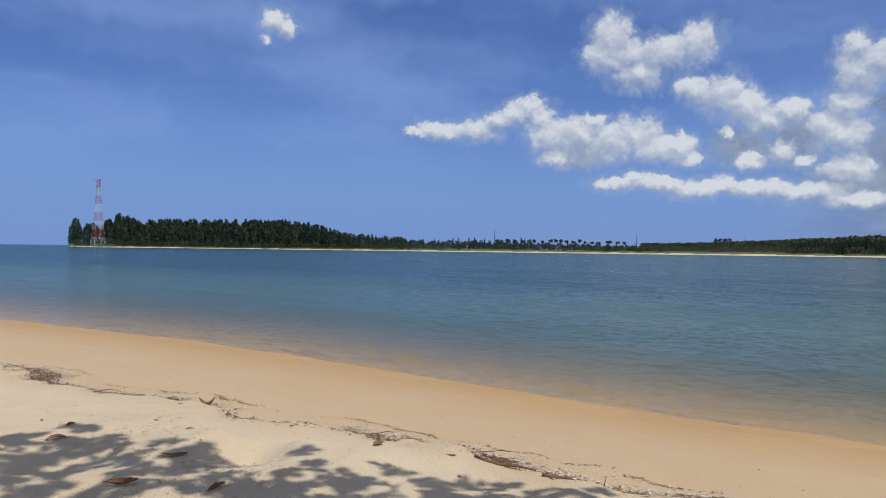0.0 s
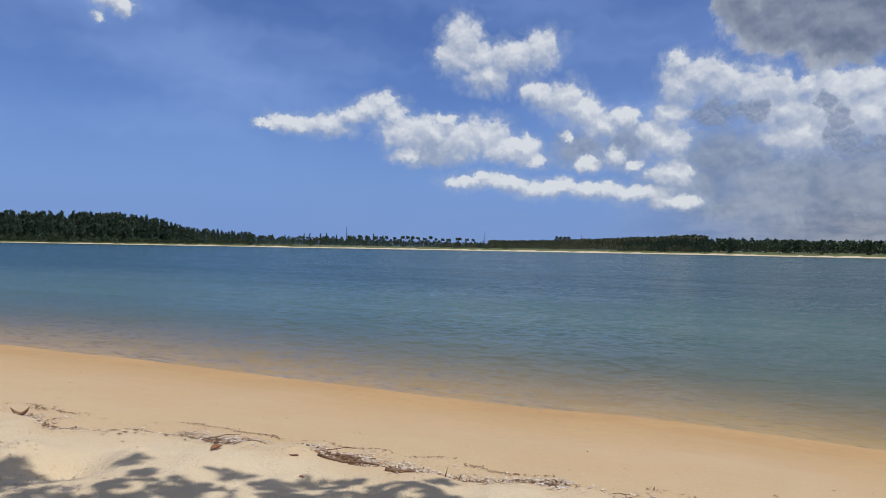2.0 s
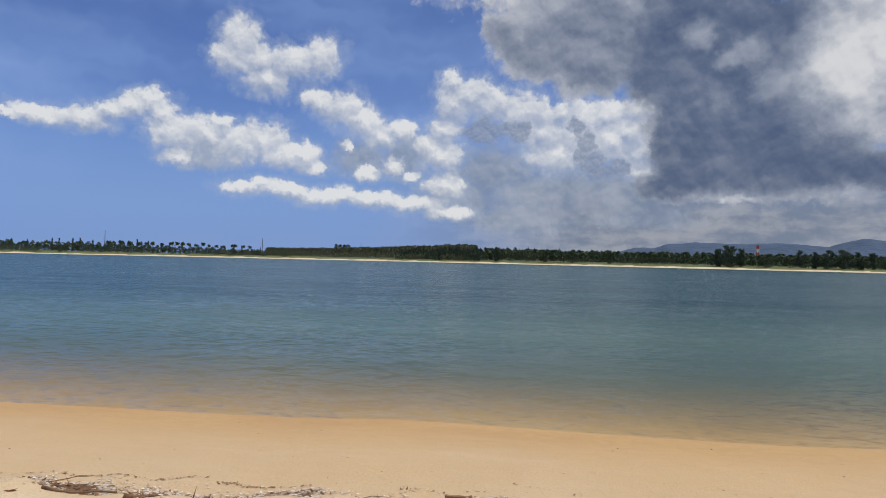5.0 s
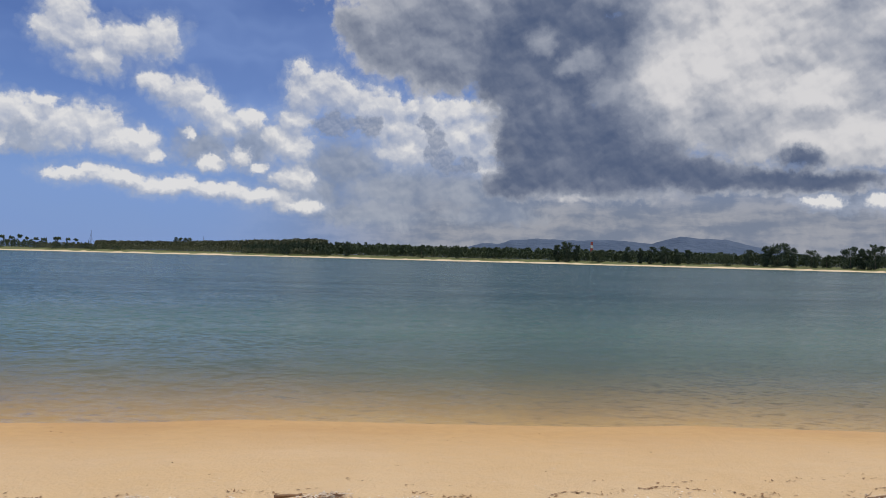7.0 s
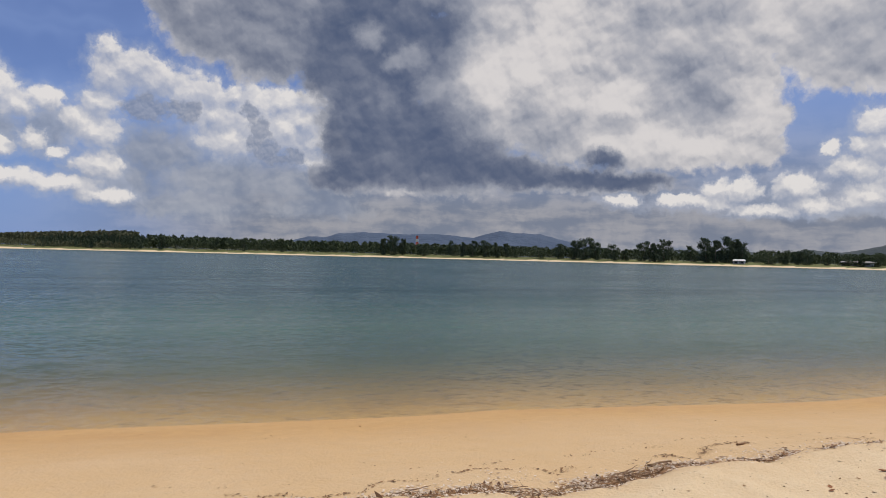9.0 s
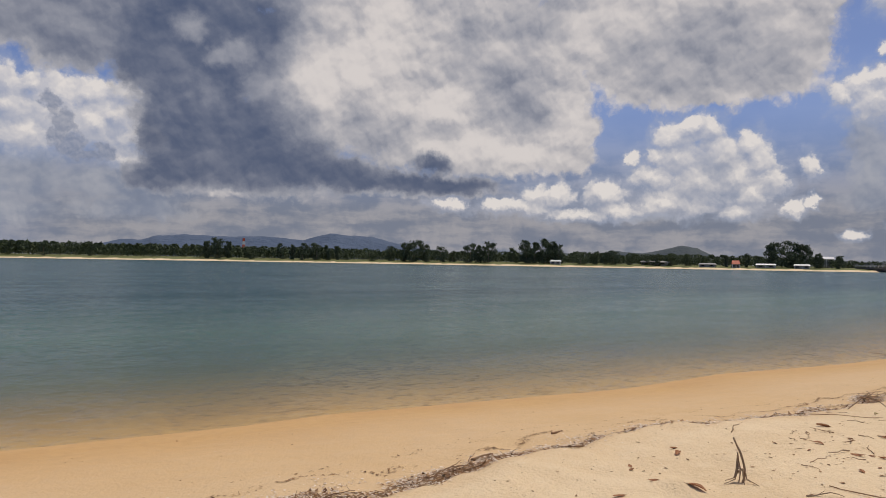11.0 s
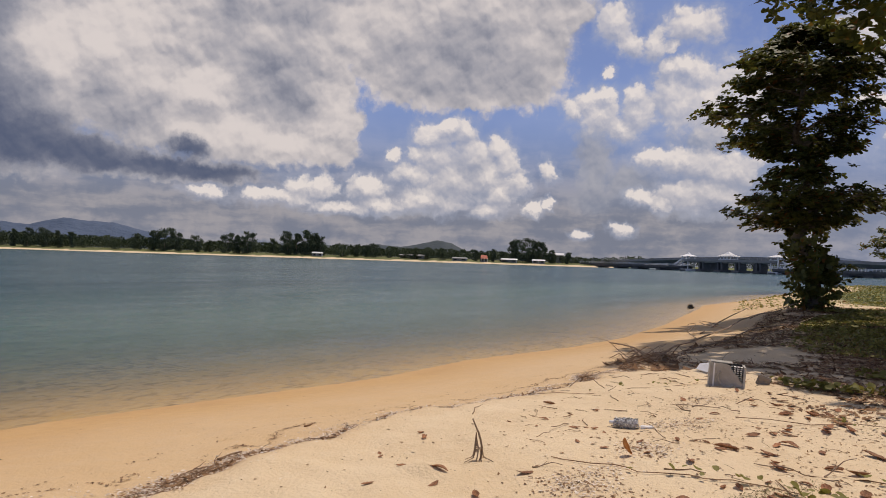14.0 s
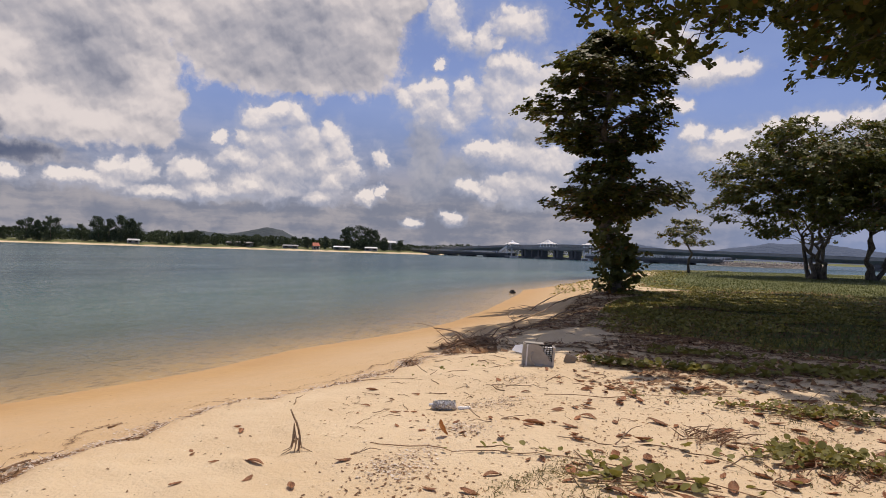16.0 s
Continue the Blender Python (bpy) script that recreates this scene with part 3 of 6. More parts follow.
def soup(name, tris, mat=None):
    """A mesh from an n x k x 3 array: n loose faces with k corners each."""
    n, c = tris.shape[:2]
    me = bpy.data.meshes.new(name)
    me.vertices.add(n * c)
    me.vertices.foreach_set("co", tris.astype(np.float32).ravel())
    me.loops.add(n * c)
    me.loops.foreach_set("vertex_index", np.arange(n * c, dtype=np.int32))
    me.polygons.add(n)
    me.polygons.foreach_set("loop_start", np.arange(0, n * c, c, dtype=np.int32))
    me.update(calc_edges=True)
    if mat:
        me.materials.append(mat)
    return me


def part(name, me, parent, label="", m=None):
    ob = new(name, me)
    if parent is not None:
        ob.parent = parent
    if m is not None:
        ob.matrix_basis = m
    if label:
        tagged(ob, label)
    return ob


def box_data(cx, cy, cz, sx, sy, sz):
    v = [(cx + dx * sx / 2, cy + dy * sy / 2, cz + dz * sz / 2) for dx in (-1, 1) for dy in (-1, 1) for dz in (-1, 1)]
    f = [(0, 1, 3, 2), (4, 6, 7, 5), (0, 4, 5, 1), (2, 3, 7, 6), (0, 2, 6, 4), (1, 5, 7, 3)]
    return v, f


def boxes(name, items, mat, bevel=0.0):
    """Boxes joined into one part: (centre x, y, z, size x, y, z) each."""
    vs, fs = [], []
    for it in items:
        v, f = box_data(*it)
        fs += [tuple(i + len(vs) for i in q) for q in f]
        vs += v
    me = mesh_of(name, vs, fs, mat)
    if bevel:
        bm = bmesh.new()
        bm.from_mesh(me)
        bmesh.ops.bevel(bm, geom=bm.edges[:], offset=bevel, segments=2, affect="EDGES")
        bm.to_mesh(me)
        bm.free()
    return me


def tube_data(points, radii, sides=6, caps=True):
    """A tapered tube along points."""
    vs, fs = [], []
    pts = [Vector(p) for p in points]
    side = None
    for i, p in enumerate(pts):
        d = (pts[min(i + 1, len(pts) - 1)] - pts[max(i - 1, 0)]).normalized()
        if side is None or abs(side.dot(d)) > 0.95:
            side = d.orthogonal().normalized()
        side = (side - d * side.dot(d)).normalized()
        up = d.cross(side)
        for j in range(sides):
            a = 2 * math.pi * j / sides
            vs.append(p + (side * math.cos(a) + up * math.sin(a)) * radii[i])
    for i in range(len(pts) - 1):
        for j in range(sides):
            a, b = i * sides + j, i * sides + (j + 1) % sides
            fs.append((a, b, b + sides, a + sides))
    if caps:
        fs.append(tuple(range(sides))[::-1])
        fs.append(tuple(range((len(pts) - 1) * sides, len(pts) * sides)))
    return vs, fs


def joined(name, pieces, mat, smooth=False):
    vs, fs = [], []
    for v, f in pieces:
        fs += [tuple(i + len(vs) for i in q) for q in f]
        vs += [tuple(x) for x in v]
    return mesh_of(name, vs, fs, mat, smooth)


def value_noise(x, y, seed=0):
    xi, yi = np.floor(x).astype(np.int64), np.floor(y).astype(np.int64)
    fx, fy = x - xi, y - yi
    fx, fy = fx * fx * (3 - 2 * fx), fy * fy * (3 - 2 * fy)

    def lattice(i, j):
        n = (i * 374761393 + j * 668265263 + seed * 974634777) & 0x7FFFFFFF
        n = ((n ^ (n >> 13)) * 1274126177) & 0x7FFFFFFF
        return ((n ^ (n >> 16)) & 0xFFFF) / 65535.0

    a, b, c, d = lattice(xi, yi), lattice(xi + 1, yi), lattice(xi, yi + 1), lattice(xi + 1, yi + 1)
    return (a + (b - a) * fx) * (1 - fy) + (c + (d - c) * fx) * fy - 0.5


def step(x, lo, hi):
    t = np.clip((x - lo) / (hi - lo), 0, 1)
    return t * t * (3 - 2 * t)


# ---- ground and water ----
SHORE = [(-420, 250), (-60, 50), (-13.3, 20.9), (-6.8, 17.2), (-2.1, 13.9), (1.1, 11.3), (3.5, 9.4), (4.7, 8.75), (6.5, 7.1), (8.4, 5.45),
         (9.6, 4.65), (11.4, 2.85), (13.6, 0.7), (16.2, -1.1), (19.3, -4.1), (22.2, -6.4), (26.5, -8.9), (38.0, -14.8), (42.0, -16.6),
         (50.0, -23.0), (66.0, -34.0), (73.0, -47.0), (76.0, -75.0), (110, -140), (240, -300), (600, -900)]
LAND = SHORE + [(-600, -1500), (-1500, 200)]
# far shore: azimuth and distance
FAR_AZ = [-28.6, -28.0, -20.0, -8.0, 0.0, 16.0, 33.0, 45.0, 56.0, 68.0, 79.0, 92.0, 100.0, 104.5, 106.0, 110.0, 137.0]
FAR_D = [900, 800, 720, 620, 560, 520, 480, 455, 440, 430, 420, 430, 445, 460, 600, 900, 900]
BERM_X = [-8, -4, -2, 1, 4, 7, 9.5, 12, 16]
BERM_S = [6.0, 5.7, 5.3, 4.9, 4.8, 4.7, 4.3, 4.4, 4.4]


def shore_distance(x, y):
    """Distance to the near waterline, positive on land."""
    best = np.full(x.shape, 1e9)
    for (ax, ay), (bx, by) in zip(SHORE, SHORE[1:]):
        dx, dy = bx - ax, by - ay
        t = np.clip(((x - ax) * dx + (y - ay) * dy) / (dx * dx + dy * dy), 0, 1)
        best = np.minimum(best, np.hypot(x - ax - t * dx, y - ay - t * dy))
    inside = np.zeros(x.shape, bool)
    for (ax, ay), (bx, by) in zip(LAND, LAND[1:] + LAND[:1]):
        cross = (ay > y) != (by > y)
        inside ^= cross & (x < (bx - ax) * (y - ay) / (by - ay + 1e-12) + ax)
    return np.where(inside, best, -best)


HOLLOWS = [(-1.55, 5.55, 0.28, -0.15), (-1.95, 5.85, 0.22, 0.09), (-1.15, 5.75, 0.20, 0.05), (-0.65, 5.45, 0.28, 0.05), (0.05, 5.75, 0.22, 0.07),
           (0.30, 5.05, 0.20, -0.05), (5.85, -0.25, 0.16, 0.05), (0.95, 4.7, 0.25, 0.04), (-2.9, 5.2, 0.4, -0.05), (6.0, 0.9, 0.3, 0.03)]


def ground_height(x, y):
    s = shore_distance(x, y)
    sb = np.interp(x, BERM_X, BERM_S) + value_noise(x * 1.1, y * 1.1, 5) * 0.45 + value_noise(x * 3.7, y * 3.7, 6) * 0.22
    u = s / sb
    z = np.interp(u, [-200, -30, -8, -2.5, 0, 0.965, 1.0, 1.3, 2.6, 6.0, 50], [-5, -5, -3.4, -1.65, WATER_Z, -0.22, -0.12, -0.02, 0.05, 0.12, 0.3])
    bank = step(x, 14, 25) * step(s, 0.8, 4.5)
    z = z + 0.26 * bank + step(x, 30, 60) * step(s, 1, 6) * 0.12
    dry = step(u, 0.98, 1.08)
    near = np.exp(-(x * x + y * y) / 900.0)
    z = z + dry * near * (value_noise(x * 0.8, y * 0.8, 1) * 0.05 + value_noise(x * 2.6, y * 2.6, 2) * 0.045 + value_noise(x * 6.1, y * 6.1, 3) * 0.02)
    z = z + (1 - dry) * near * step(u, -0.3, 0.1) * value_noise(x * 0.5, y * 0.5, 4) * 0.02
    for cx, cy, r, hgt in HOLLOWS:
        z = z + hgt * np.exp(-((x - cx) ** 2 + (y - cy) ** 2) / (r * r))
    # the far shore
    az, r = np.degrees(np.arctan2(x, y)), np.hypot(x, y)
    d = np.interp(az, FAR_AZ, FAR_D) + value_noise(az * 1.3, az * 0, 9) * 12
    over = r - d
    rise = np.interp(over, [-80, 0, 6, 30, 200], [-5, WATER_Z, 0.25, 1.2, 2.0])
    on = (az > -28.6) & (az < 137) & (over > -80)
    return np.where(on, np.maximum(z, rise), z), s, u


def height_at(x, y):
    return float(ground_height(np.array([float(x)]), np.array([float(y)]))[0][0])


def polar_points(azimuths, radii):
    a = np.radians(azimuths)
    return np.sin(a)[None, :] * radii[:, None], np.cos(a)[None, :] * radii[:, None]


AZ_FINE = np.arange(-48, 150, 0.4)
AZIMUTHS = np.concatenate([AZ_FINE, np.arange(152, 310, 4.0)])
RADII = np.concatenate([[0.02], 0.6 * np.exp(np.arange(0, 110) * 0.018), 4.34 * np.exp(np.arange(0, 132) * 0.009), 14.3 * np.exp(np.arange(0, 322) * 0.018)])
RADII = np.concatenate([RADII[RADII < 4300], [4600.0]])

gx, gy = polar_points(AZIMUTHS, RADII)
gz, gs, gu = ground_height(gx, gy)
gme, gused = grid_mesh("ground", np.stack([gx, gy, gz], -1), wrap=True, mat=SAND)
damp = np.interp(gu, [0.0, 0.12, 0.5, 0.95, 1.0, 1.08], [1.0, 1.0, 0.62, 0.45, 0.3, 0.0])
damp = np.where(np.hypot(gx, gy) > 250, 0.0, damp)
turf = step(gs, 4.2, 9.0) * step(0.6 * gx - 1.3 * gy + value_noise(gx * 0.5, gy * 0.5, 11) * 4, 18.0, 21.5) * step(gx, 7.5, 11)
turf = np.maximum(turf, step(gs, 16, 26) * step(-gy, 9, 14) * 0.9)
turf = turf * step(np.hypot((gx - 27.2) / 1.5, gy + 16.2), 1.3, 2.3)
far_r = np.hypot(gx, gy)
turf = np.where((far_r > 250), np.maximum(step(gz, 0.05, 0.4), np.degrees(np.arctan2(gx, gy)) > 105), turf)
for nm, val in (("damp", damp), ("turf", turf)):
    gme.attributes.new(nm, "FLOAT", "POINT").data.foreach_set("value", val.ravel()[gused].astype(np.float32))
ground = tagged(new("ground", gme), "pale dry beach sand, damp orange strip by the water, turf behind", "ground", kind="structure")

wr = np.concatenate([RADII[(RADII > 4) & (RADII < 4300)][::2], [4650.0]])
wx, wy = polar_points(AZIMUTHS, wr)
wz, ws, wu = ground_height(wx, wy)
wme, wused = grid_mesh("water", np.stack([wx, wy, np.full(wx.shape, WATER_Z)], -1), keep=wz < WATER_Z + 0.12, wrap=True, mat=SEA)
wme.attributes.new("depth", "FLOAT", "POINT").data.foreach_set("value", np.clip(WATER_Z - wz, 0, 6).ravel()[wused].astype(np.float32))
tagged(new("water", wme), "calm blue-green tidal channel with fine ripples, clear in the shallows", "water", kind="structure")

# ---- distance ----
rng = np.random.default_rng(7)


def ridge(name, crest, distance, depth, mat, label, rough=0.06):
    """A wooded hill range seen far off: crest is azimuth and height over the horizon in degrees."""
    az = np.arange(crest[0][0] - 3, crest[-1][0] + 3, 0.12)
    el = np.interp(az, [crest[0][0] - 3] + [c[0] for c in crest] + [crest[-1][0] + 3], [-0.2] + [c[1] for c in crest] + [-0.2])
    el = el + (value_noise(az * 2.1, az * 0, 3) + 0.5 * value_noise(az * 6.3, az * 0, 4)) * rough
    h = distance * np.tan(np.radians(el))
    pts = []
    for k, (back, up) in enumerate(((-1.0, -0.1), (-0.75, 0.25), (-0.5, 0.5), (-0.28, 0.76), (-0.12, 0.92), (0.0, 1.0), (0.3, 0.8), (0.8, -0.1))):
        wob = value_noise(az * 1.4, az * 0 + k * 1.7, 8) * 0.09 * (k not in (0, 5, 7))
        r = distance + depth * (back + wob)
        a = np.radians(az)
        pts.append(np.stack([np.sin(a) * r, np.cos(a) * r, np.maximum(h, 2) * (up + wob * 0.5)], -1))
    me, _ = grid_mesh(name, np.array(pts)[:, ::-1], mat=mat)
    return tagged(new(name, me), label, "hill", kind="structure")


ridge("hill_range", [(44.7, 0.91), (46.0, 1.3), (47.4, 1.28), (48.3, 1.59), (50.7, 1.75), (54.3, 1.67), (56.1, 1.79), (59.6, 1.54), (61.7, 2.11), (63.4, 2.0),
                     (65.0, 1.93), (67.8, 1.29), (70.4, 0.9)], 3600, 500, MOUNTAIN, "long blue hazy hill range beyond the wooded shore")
ridge("hill", [(75.5, 0.6), (77.0, 0.85), (80.5, 1.02), (81.9, 0.7), (83.8, 0.85), (85.1, 1.08), (87.2, 0.9), (88.6, 1.2), (89.4, 1.4), (90.3, 1.56), (91.3, 1.36), (92.6, 0.75)],
      1900, 300, NEAR_HILL, "low dark wooded hill behind the far beach")
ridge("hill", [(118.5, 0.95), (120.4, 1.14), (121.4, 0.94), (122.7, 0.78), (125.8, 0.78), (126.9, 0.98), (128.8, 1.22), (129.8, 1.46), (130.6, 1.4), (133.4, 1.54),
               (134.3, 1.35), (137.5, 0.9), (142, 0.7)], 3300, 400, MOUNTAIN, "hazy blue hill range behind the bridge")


def pixie(n, height, width, kind):
    """Loose foliage triangles of one tree seen far off, its foot at the origin."""
    t = rng.random(n)
    if kind == "casuarina":
        t = 0.06 + 0.94 * t ** 0.9
        reach = width * (0.35 + 0.65 * np.sin(np.clip(t, 0, 1) * 2.6 + 0.35)) * (1.05 - t) ** 0.45
        size = height * 0.065 * (0.7 + rng.random(n) * 0.8)
    elif kind == "palm":
        t = 0.80 + 0.2 * t
        reach = np.full(n, width)
        size = height * 0.10 * (0.6 + rng.random(n))
    else:
        t = 0.12 + 0.88 * t ** 0.8
        reach = width * np.sqrt(np.clip(1 - (2 * (t - 0.12) / 0.88 - 0.75) ** 2 * 0.62, 0.05, 1))
        size = height * 0.105 * (0.6 + rng.random(n) * 0.8)
    a = rng.random(n) * 2 * math.pi
    lobes = 0.72 + 0.28 * np.sin(a * 3 + rng.random() * 6) * np.sin(t * 13 + rng.random() * 6)
    r = reach * lobes * np.sqrt(0.15 + 0.85 * rng.random(n))
    c = np.stack([np.cos(a) * r, np.sin(a) * r, t * height], -1)
    u = rng.normal(size=(n, 3))
    if kind == "casuarina":
        u[:, 2] = np.abs(u[:, 2]) + 0.9
    u /= np.linalg.norm(u, axis=1, keepdims=True)
    v = np.cross(u, rng.normal(size=(n, 3)))
    v /= np.linalg.norm(v, axis=1, keepdims=True) + 1e-9
    size = size[:, None]
    return np.stack([c - u * size * 0.7 - v * size * 0.55, c - u * size * 0.4 + v * size * 0.6, c + u * size * 1.2], 1)


def far_place(az, back):
    d = float(np.interp(az, FAR_AZ, FAR_D)) + back
    return toward(az) * d, d


def stand(name, az0, az1, count, tops, back, kind, mat, label, tris=110, slim=0.2, spread=0.75):
    """A wood on the far shore as one mass of foliage; tops is azimuth and tree-top height in degrees."""
    out = []
    for i in range(count):
        az = az0 + (az1 - az0) * (i + rng.random()) / count
        b = back[0] + (back[1] - back[0]) * rng.random()
        p, d = far_place(az, b)
        el = np.interp(az, [q[0] for q in tops], [q[1] for q in tops]) * (spread + (1.06 - spread) * rng.random())
        h = max(d * math.tan(radians(el)) + 0.4, 2.0)
        z = height_at(p.x, p.y) - 0.2
        out.append(pixie(tris, h, h * slim * (0.8 + 0.5 * rng.random()), kind) + np.array([p.x, p.y, z]))
    return tagged(new(name, soup(name, np.concatenate(out), mat)), label, "trees", kind="stuff")


ISLET = [(-28.6, 1.55), (-28.2, 1.85), (-27.2, 1.75), (-26.4, 1.8), (-25.4, 2.2), (-24, 1.9), (-20, 1.95), (-16, 2.0), (-13, 2.05), (-11, 1.9), (-9.6, 1.55), (-8.0, 1.15), (-3.5, 0.95)]
stand("casuarina_wood", -25.3, -7.6, 430, ISLET, (14, 95), "casuarina", PINE_LEAF, "dense dark casuarina wood along the far sandy point", 170, 0.13, 0.66)
stand("casuarina_wood", -28.5, -24.6, 30, ISLET, (16, 60), "casuarina", PINE_LEAF, "open feathery casuarinas at the tip of the far point", 120, 0.15, 0.7)
stand("casuarina_wood", -8.2, -3.2, 60, ISLET, (14, 70), "casuarina", PINE_LEAF, "dark casuarina wood, lower, along the far beach", 130, 0.2, 0.7)
stand("scrub", -28.2, 0, 170, [(-30, 0.5), (0, 0.42)], (9, 20), "broad", FAR_LEAF, "green scrub at the foot of the far wood", 60, 0.8, 0.5)
MIDDLE = [(-3.6, 0.78), (0, 0.66), (3, 0.76), (8, 0.66), (13, 0.5), (18, 0.42), (24, 0.42)]
stand("mixed_wood", -3.6, 18, 190, MIDDLE, (14, 80), "broad", FAR_LEAF, "low mixed green wood behind the far beach", 90, 0.34, 0.55)
stand("casuarina_wood", -2, 16, 34, [(-2, 0.86), (2.9, 1.1), (9, 0.82), (16, 0.7)], (20, 70), "casuarina", PINE_LEAF, "scattered thin casuarinas over the low wood", 80, 0.13, 0.6)
stand("palm_grove", 4, 15, 22, [(4, 0.86), (10, 0.86), (15, 0.72)], (30, 60), "palm", FAR_LEAF, "scattered coconut palms over the low wood", 40, 0.2, 0.85)
stand("scrub", 12, 32, 230, [(12, 0.42), (20, 0.42), (27, 0.5), (32, 0.55)], (12, 60), "broad", SCRUB_LEAF, "olive scrub and young trees behind the far beach", 70, 0.6, 0.6)
stand("plantation", 16, 33.2, 300, [(16, 0.58), (20, 0.64), (25, 0.82), (29, 1.02), (32, 1.18), (33.2, 1.12)], (90, 190), "broad", SCRUB_LEAF, "even olive-brown plantation on a low rise", 80, 0.3, 0.9)
stand("casuarina_wood", 26.5, 33.6, 95, [(26, 0.6), (28, 0.82), (31, 1.0), (33.6, 0.98)], (16, 50), "casuarina", PINE_LEAF, "dark green casuarina wood in front of the rise", 110, 0.16, 0.75)
LOWLAND = [(33, 0.98), (36, 0.98), (40, 0.92), (45, 0.9), (52, 0.9), (60, 0.88), (68, 0.86), (76, 0.82), (84, 0.84), (92, 0.78), (99, 0.72), (103, 0.45)]
stand("mixed_wood", 33, 62, 320, LOWLAND, (22, 110), "broad", FAR_LEAF, "mixed green wood behind the far beach", 110, 0.42, 0.68)
stand("mixed_wood", 60, 103.5, 380, LOWLAND, (30, 120), "broad", FAR_LEAF, "low green wood and gardens behind the far beach", 110, 0.5, 0.66)
stand("scrub", 32, 103, 200, [(32, 0.34), (103, 0.18)], (12, 26), "broad", SCRUB_LEAF, "low scrub at the top of the far beach", 45, 1.0, 0.45)
stand("mixed_wood", 103, 128, 130, [(103, 0.62), (106, 0.75), (110, 0.6), (128, 0.5)], (20, 120), "broad", FAR_LEAF, "distant green wood behind the bridge", 70, 0.55, 0.6)


def far_tree(az, top, wide, kind, label, back=22.0, tris=2200):
    """A single tree on the far shore, with its trunk and crown."""
    p, d = far_place(az, back)
    h, w = d * math.tan(radians(top)) + 1.0, d * math.tan(radians(wide)) * 0.92
    z = height_at(p.x, p.y) - 0.15
    tree = new("tree")
    tree.location = (p.x, p.y, z)
    part("trunk", joined("trunk", [tube_data([(0, 0, 0), (0.2, 0.1, h * 0.3), (0, 0, h * 0.7)], [h * 0.022, h * 0.016, h * 0.006], 6)], BARK), tree)
    n = 24
    tc = 0.05 + 0.93 * (np.arange(n) + rng.random(n)) / n
    reach = w * np.sqrt(np.clip(1 - ((tc - 0.5) / 0.6) ** 2, 0.05, 1)) * (0.95 if kind == "broad" else 0.85)
    ang = rng.random(n) * 6.283
    rad = reach * np.sqrt(rng.random(n)) * 0.85
    c = np.stack([np.cos(ang) * rad, np.sin(ang) * rad, tc * h], -1)[rng.integers(0, n, tris)]
    c = c + rng.normal(size=(tris, 3)) * np.array((w * 0.14, w * 0.14, h * 0.045))
    c[:, 2] = np.clip(c[:, 2], 0.3, h * 1.03)
    up = rng.normal(size=(tris, 3))
    up[:, 2] = np.abs(up[:, 2]) + (1.0 if kind == "casuarina" else 0.0)
    up /= np.linalg.norm(up, axis=1, keepdims=True)
    side = np.cross(up, rng.normal(size=(tris, 3)))
    side /= np.linalg.norm(side, axis=1, keepdims=True) + 1e-9
    size = (h * 0.032 * (0.6 + 0.8 * rng.random(tris)))[:, None]
    clumps = [np.stack([c - up * size * 0.7 - side * size * 0.6, c - up * size * 0.5 + side * size * 0.6, c + up * size * 1.3], 1)]
    part("crown", soup("crown", np.concatenate(clumps), PINE_LEAF if kind == "casuarina" else FAR_LEAF), tree)
    return tagged(tree, label, "tree", "trees on the far shore")


DARK_CAS, ROUND = "feathery dark casuarina tree on the far beach", "round-crowned green tree on the far beach"
for q in ((68.7, 1.64, 1.15, 0), (70.9, 1.16, 0.85, 0), (73.4, 1.42, 0.8, 0), (74.9, 1.58, 0.9, 0), (78.0, 1.72, 0.85, 0), (79.5, 1.84, 0.95, 0), (80.6, 1.5, 0.6, 0),
          (82.4, 0.95, 0.95, 1), (85.0, 1.02, 0.75, 0), (87.6, 0.72, 0.8, 1), (89.4, 0.86, 0.75, 1), (97.3, 1.84, 1.3, 0), (98.9, 1.56, 0.8, 0), (101.0, 0.8, 0.45, 0),
          (65.0, 0.84, 0.95, 1), (66.7, 1.08, 0.6, 0), (60.7, 1.25, 0.75, 0), (59.6, 1.2, 0.6, 0), (57.9, 1.14, 0.6, 0), (53.0, 1.5, 0.75, 0), (34.9, 1.05, 0.4, 0), (63.0, 0.6, 0.6, 1),
          (76.9, 1.1, 0.6, 1), (55.6, 0.9, 0.6, 1), (41.0, 0.95, 0.35, 0), (44.0, 0.95, 0.3, 1), (94.9, 0.9, 0.3, 0), (95.6, 0.7, 0.3, 0), (86.3, 0.66, 0.5, 1), (71.9, 0.8, 0.5, 1), (52.2, 1.25, 0.45, 0), (53.8, 1.2, 0.4, 0), (58.8, 1.05, 0.4, 0), (61.6, 1.1, 0.45, 0), (62.4, 1.0, 0.4, 0), (68.0, 1.4, 0.6, 0),
          (69.6, 1.3, 0.6, 0), (74.1, 1.3, 0.5, 0), (78.7, 1.6, 0.6, 0), (80.1, 1.65, 0.5, 0), (83.5, 0.95, 0.6, 1), (84.3, 0.9, 0.5, 0), (88.4, 0.85, 0.5, 1), (90.6, 0.8, 0.5, 1), (96.5, 1.5, 0.6, 0), (98.2, 1.65, 0.7, 0), (99.7, 0.95, 0.4, 0), (93.4, 0.8, 0.4, 0)):
    far_tree(q[0], q[1], q[2], "broad" if q[3] else "casuarina", ROUND if q[3] else DARK_CAS)


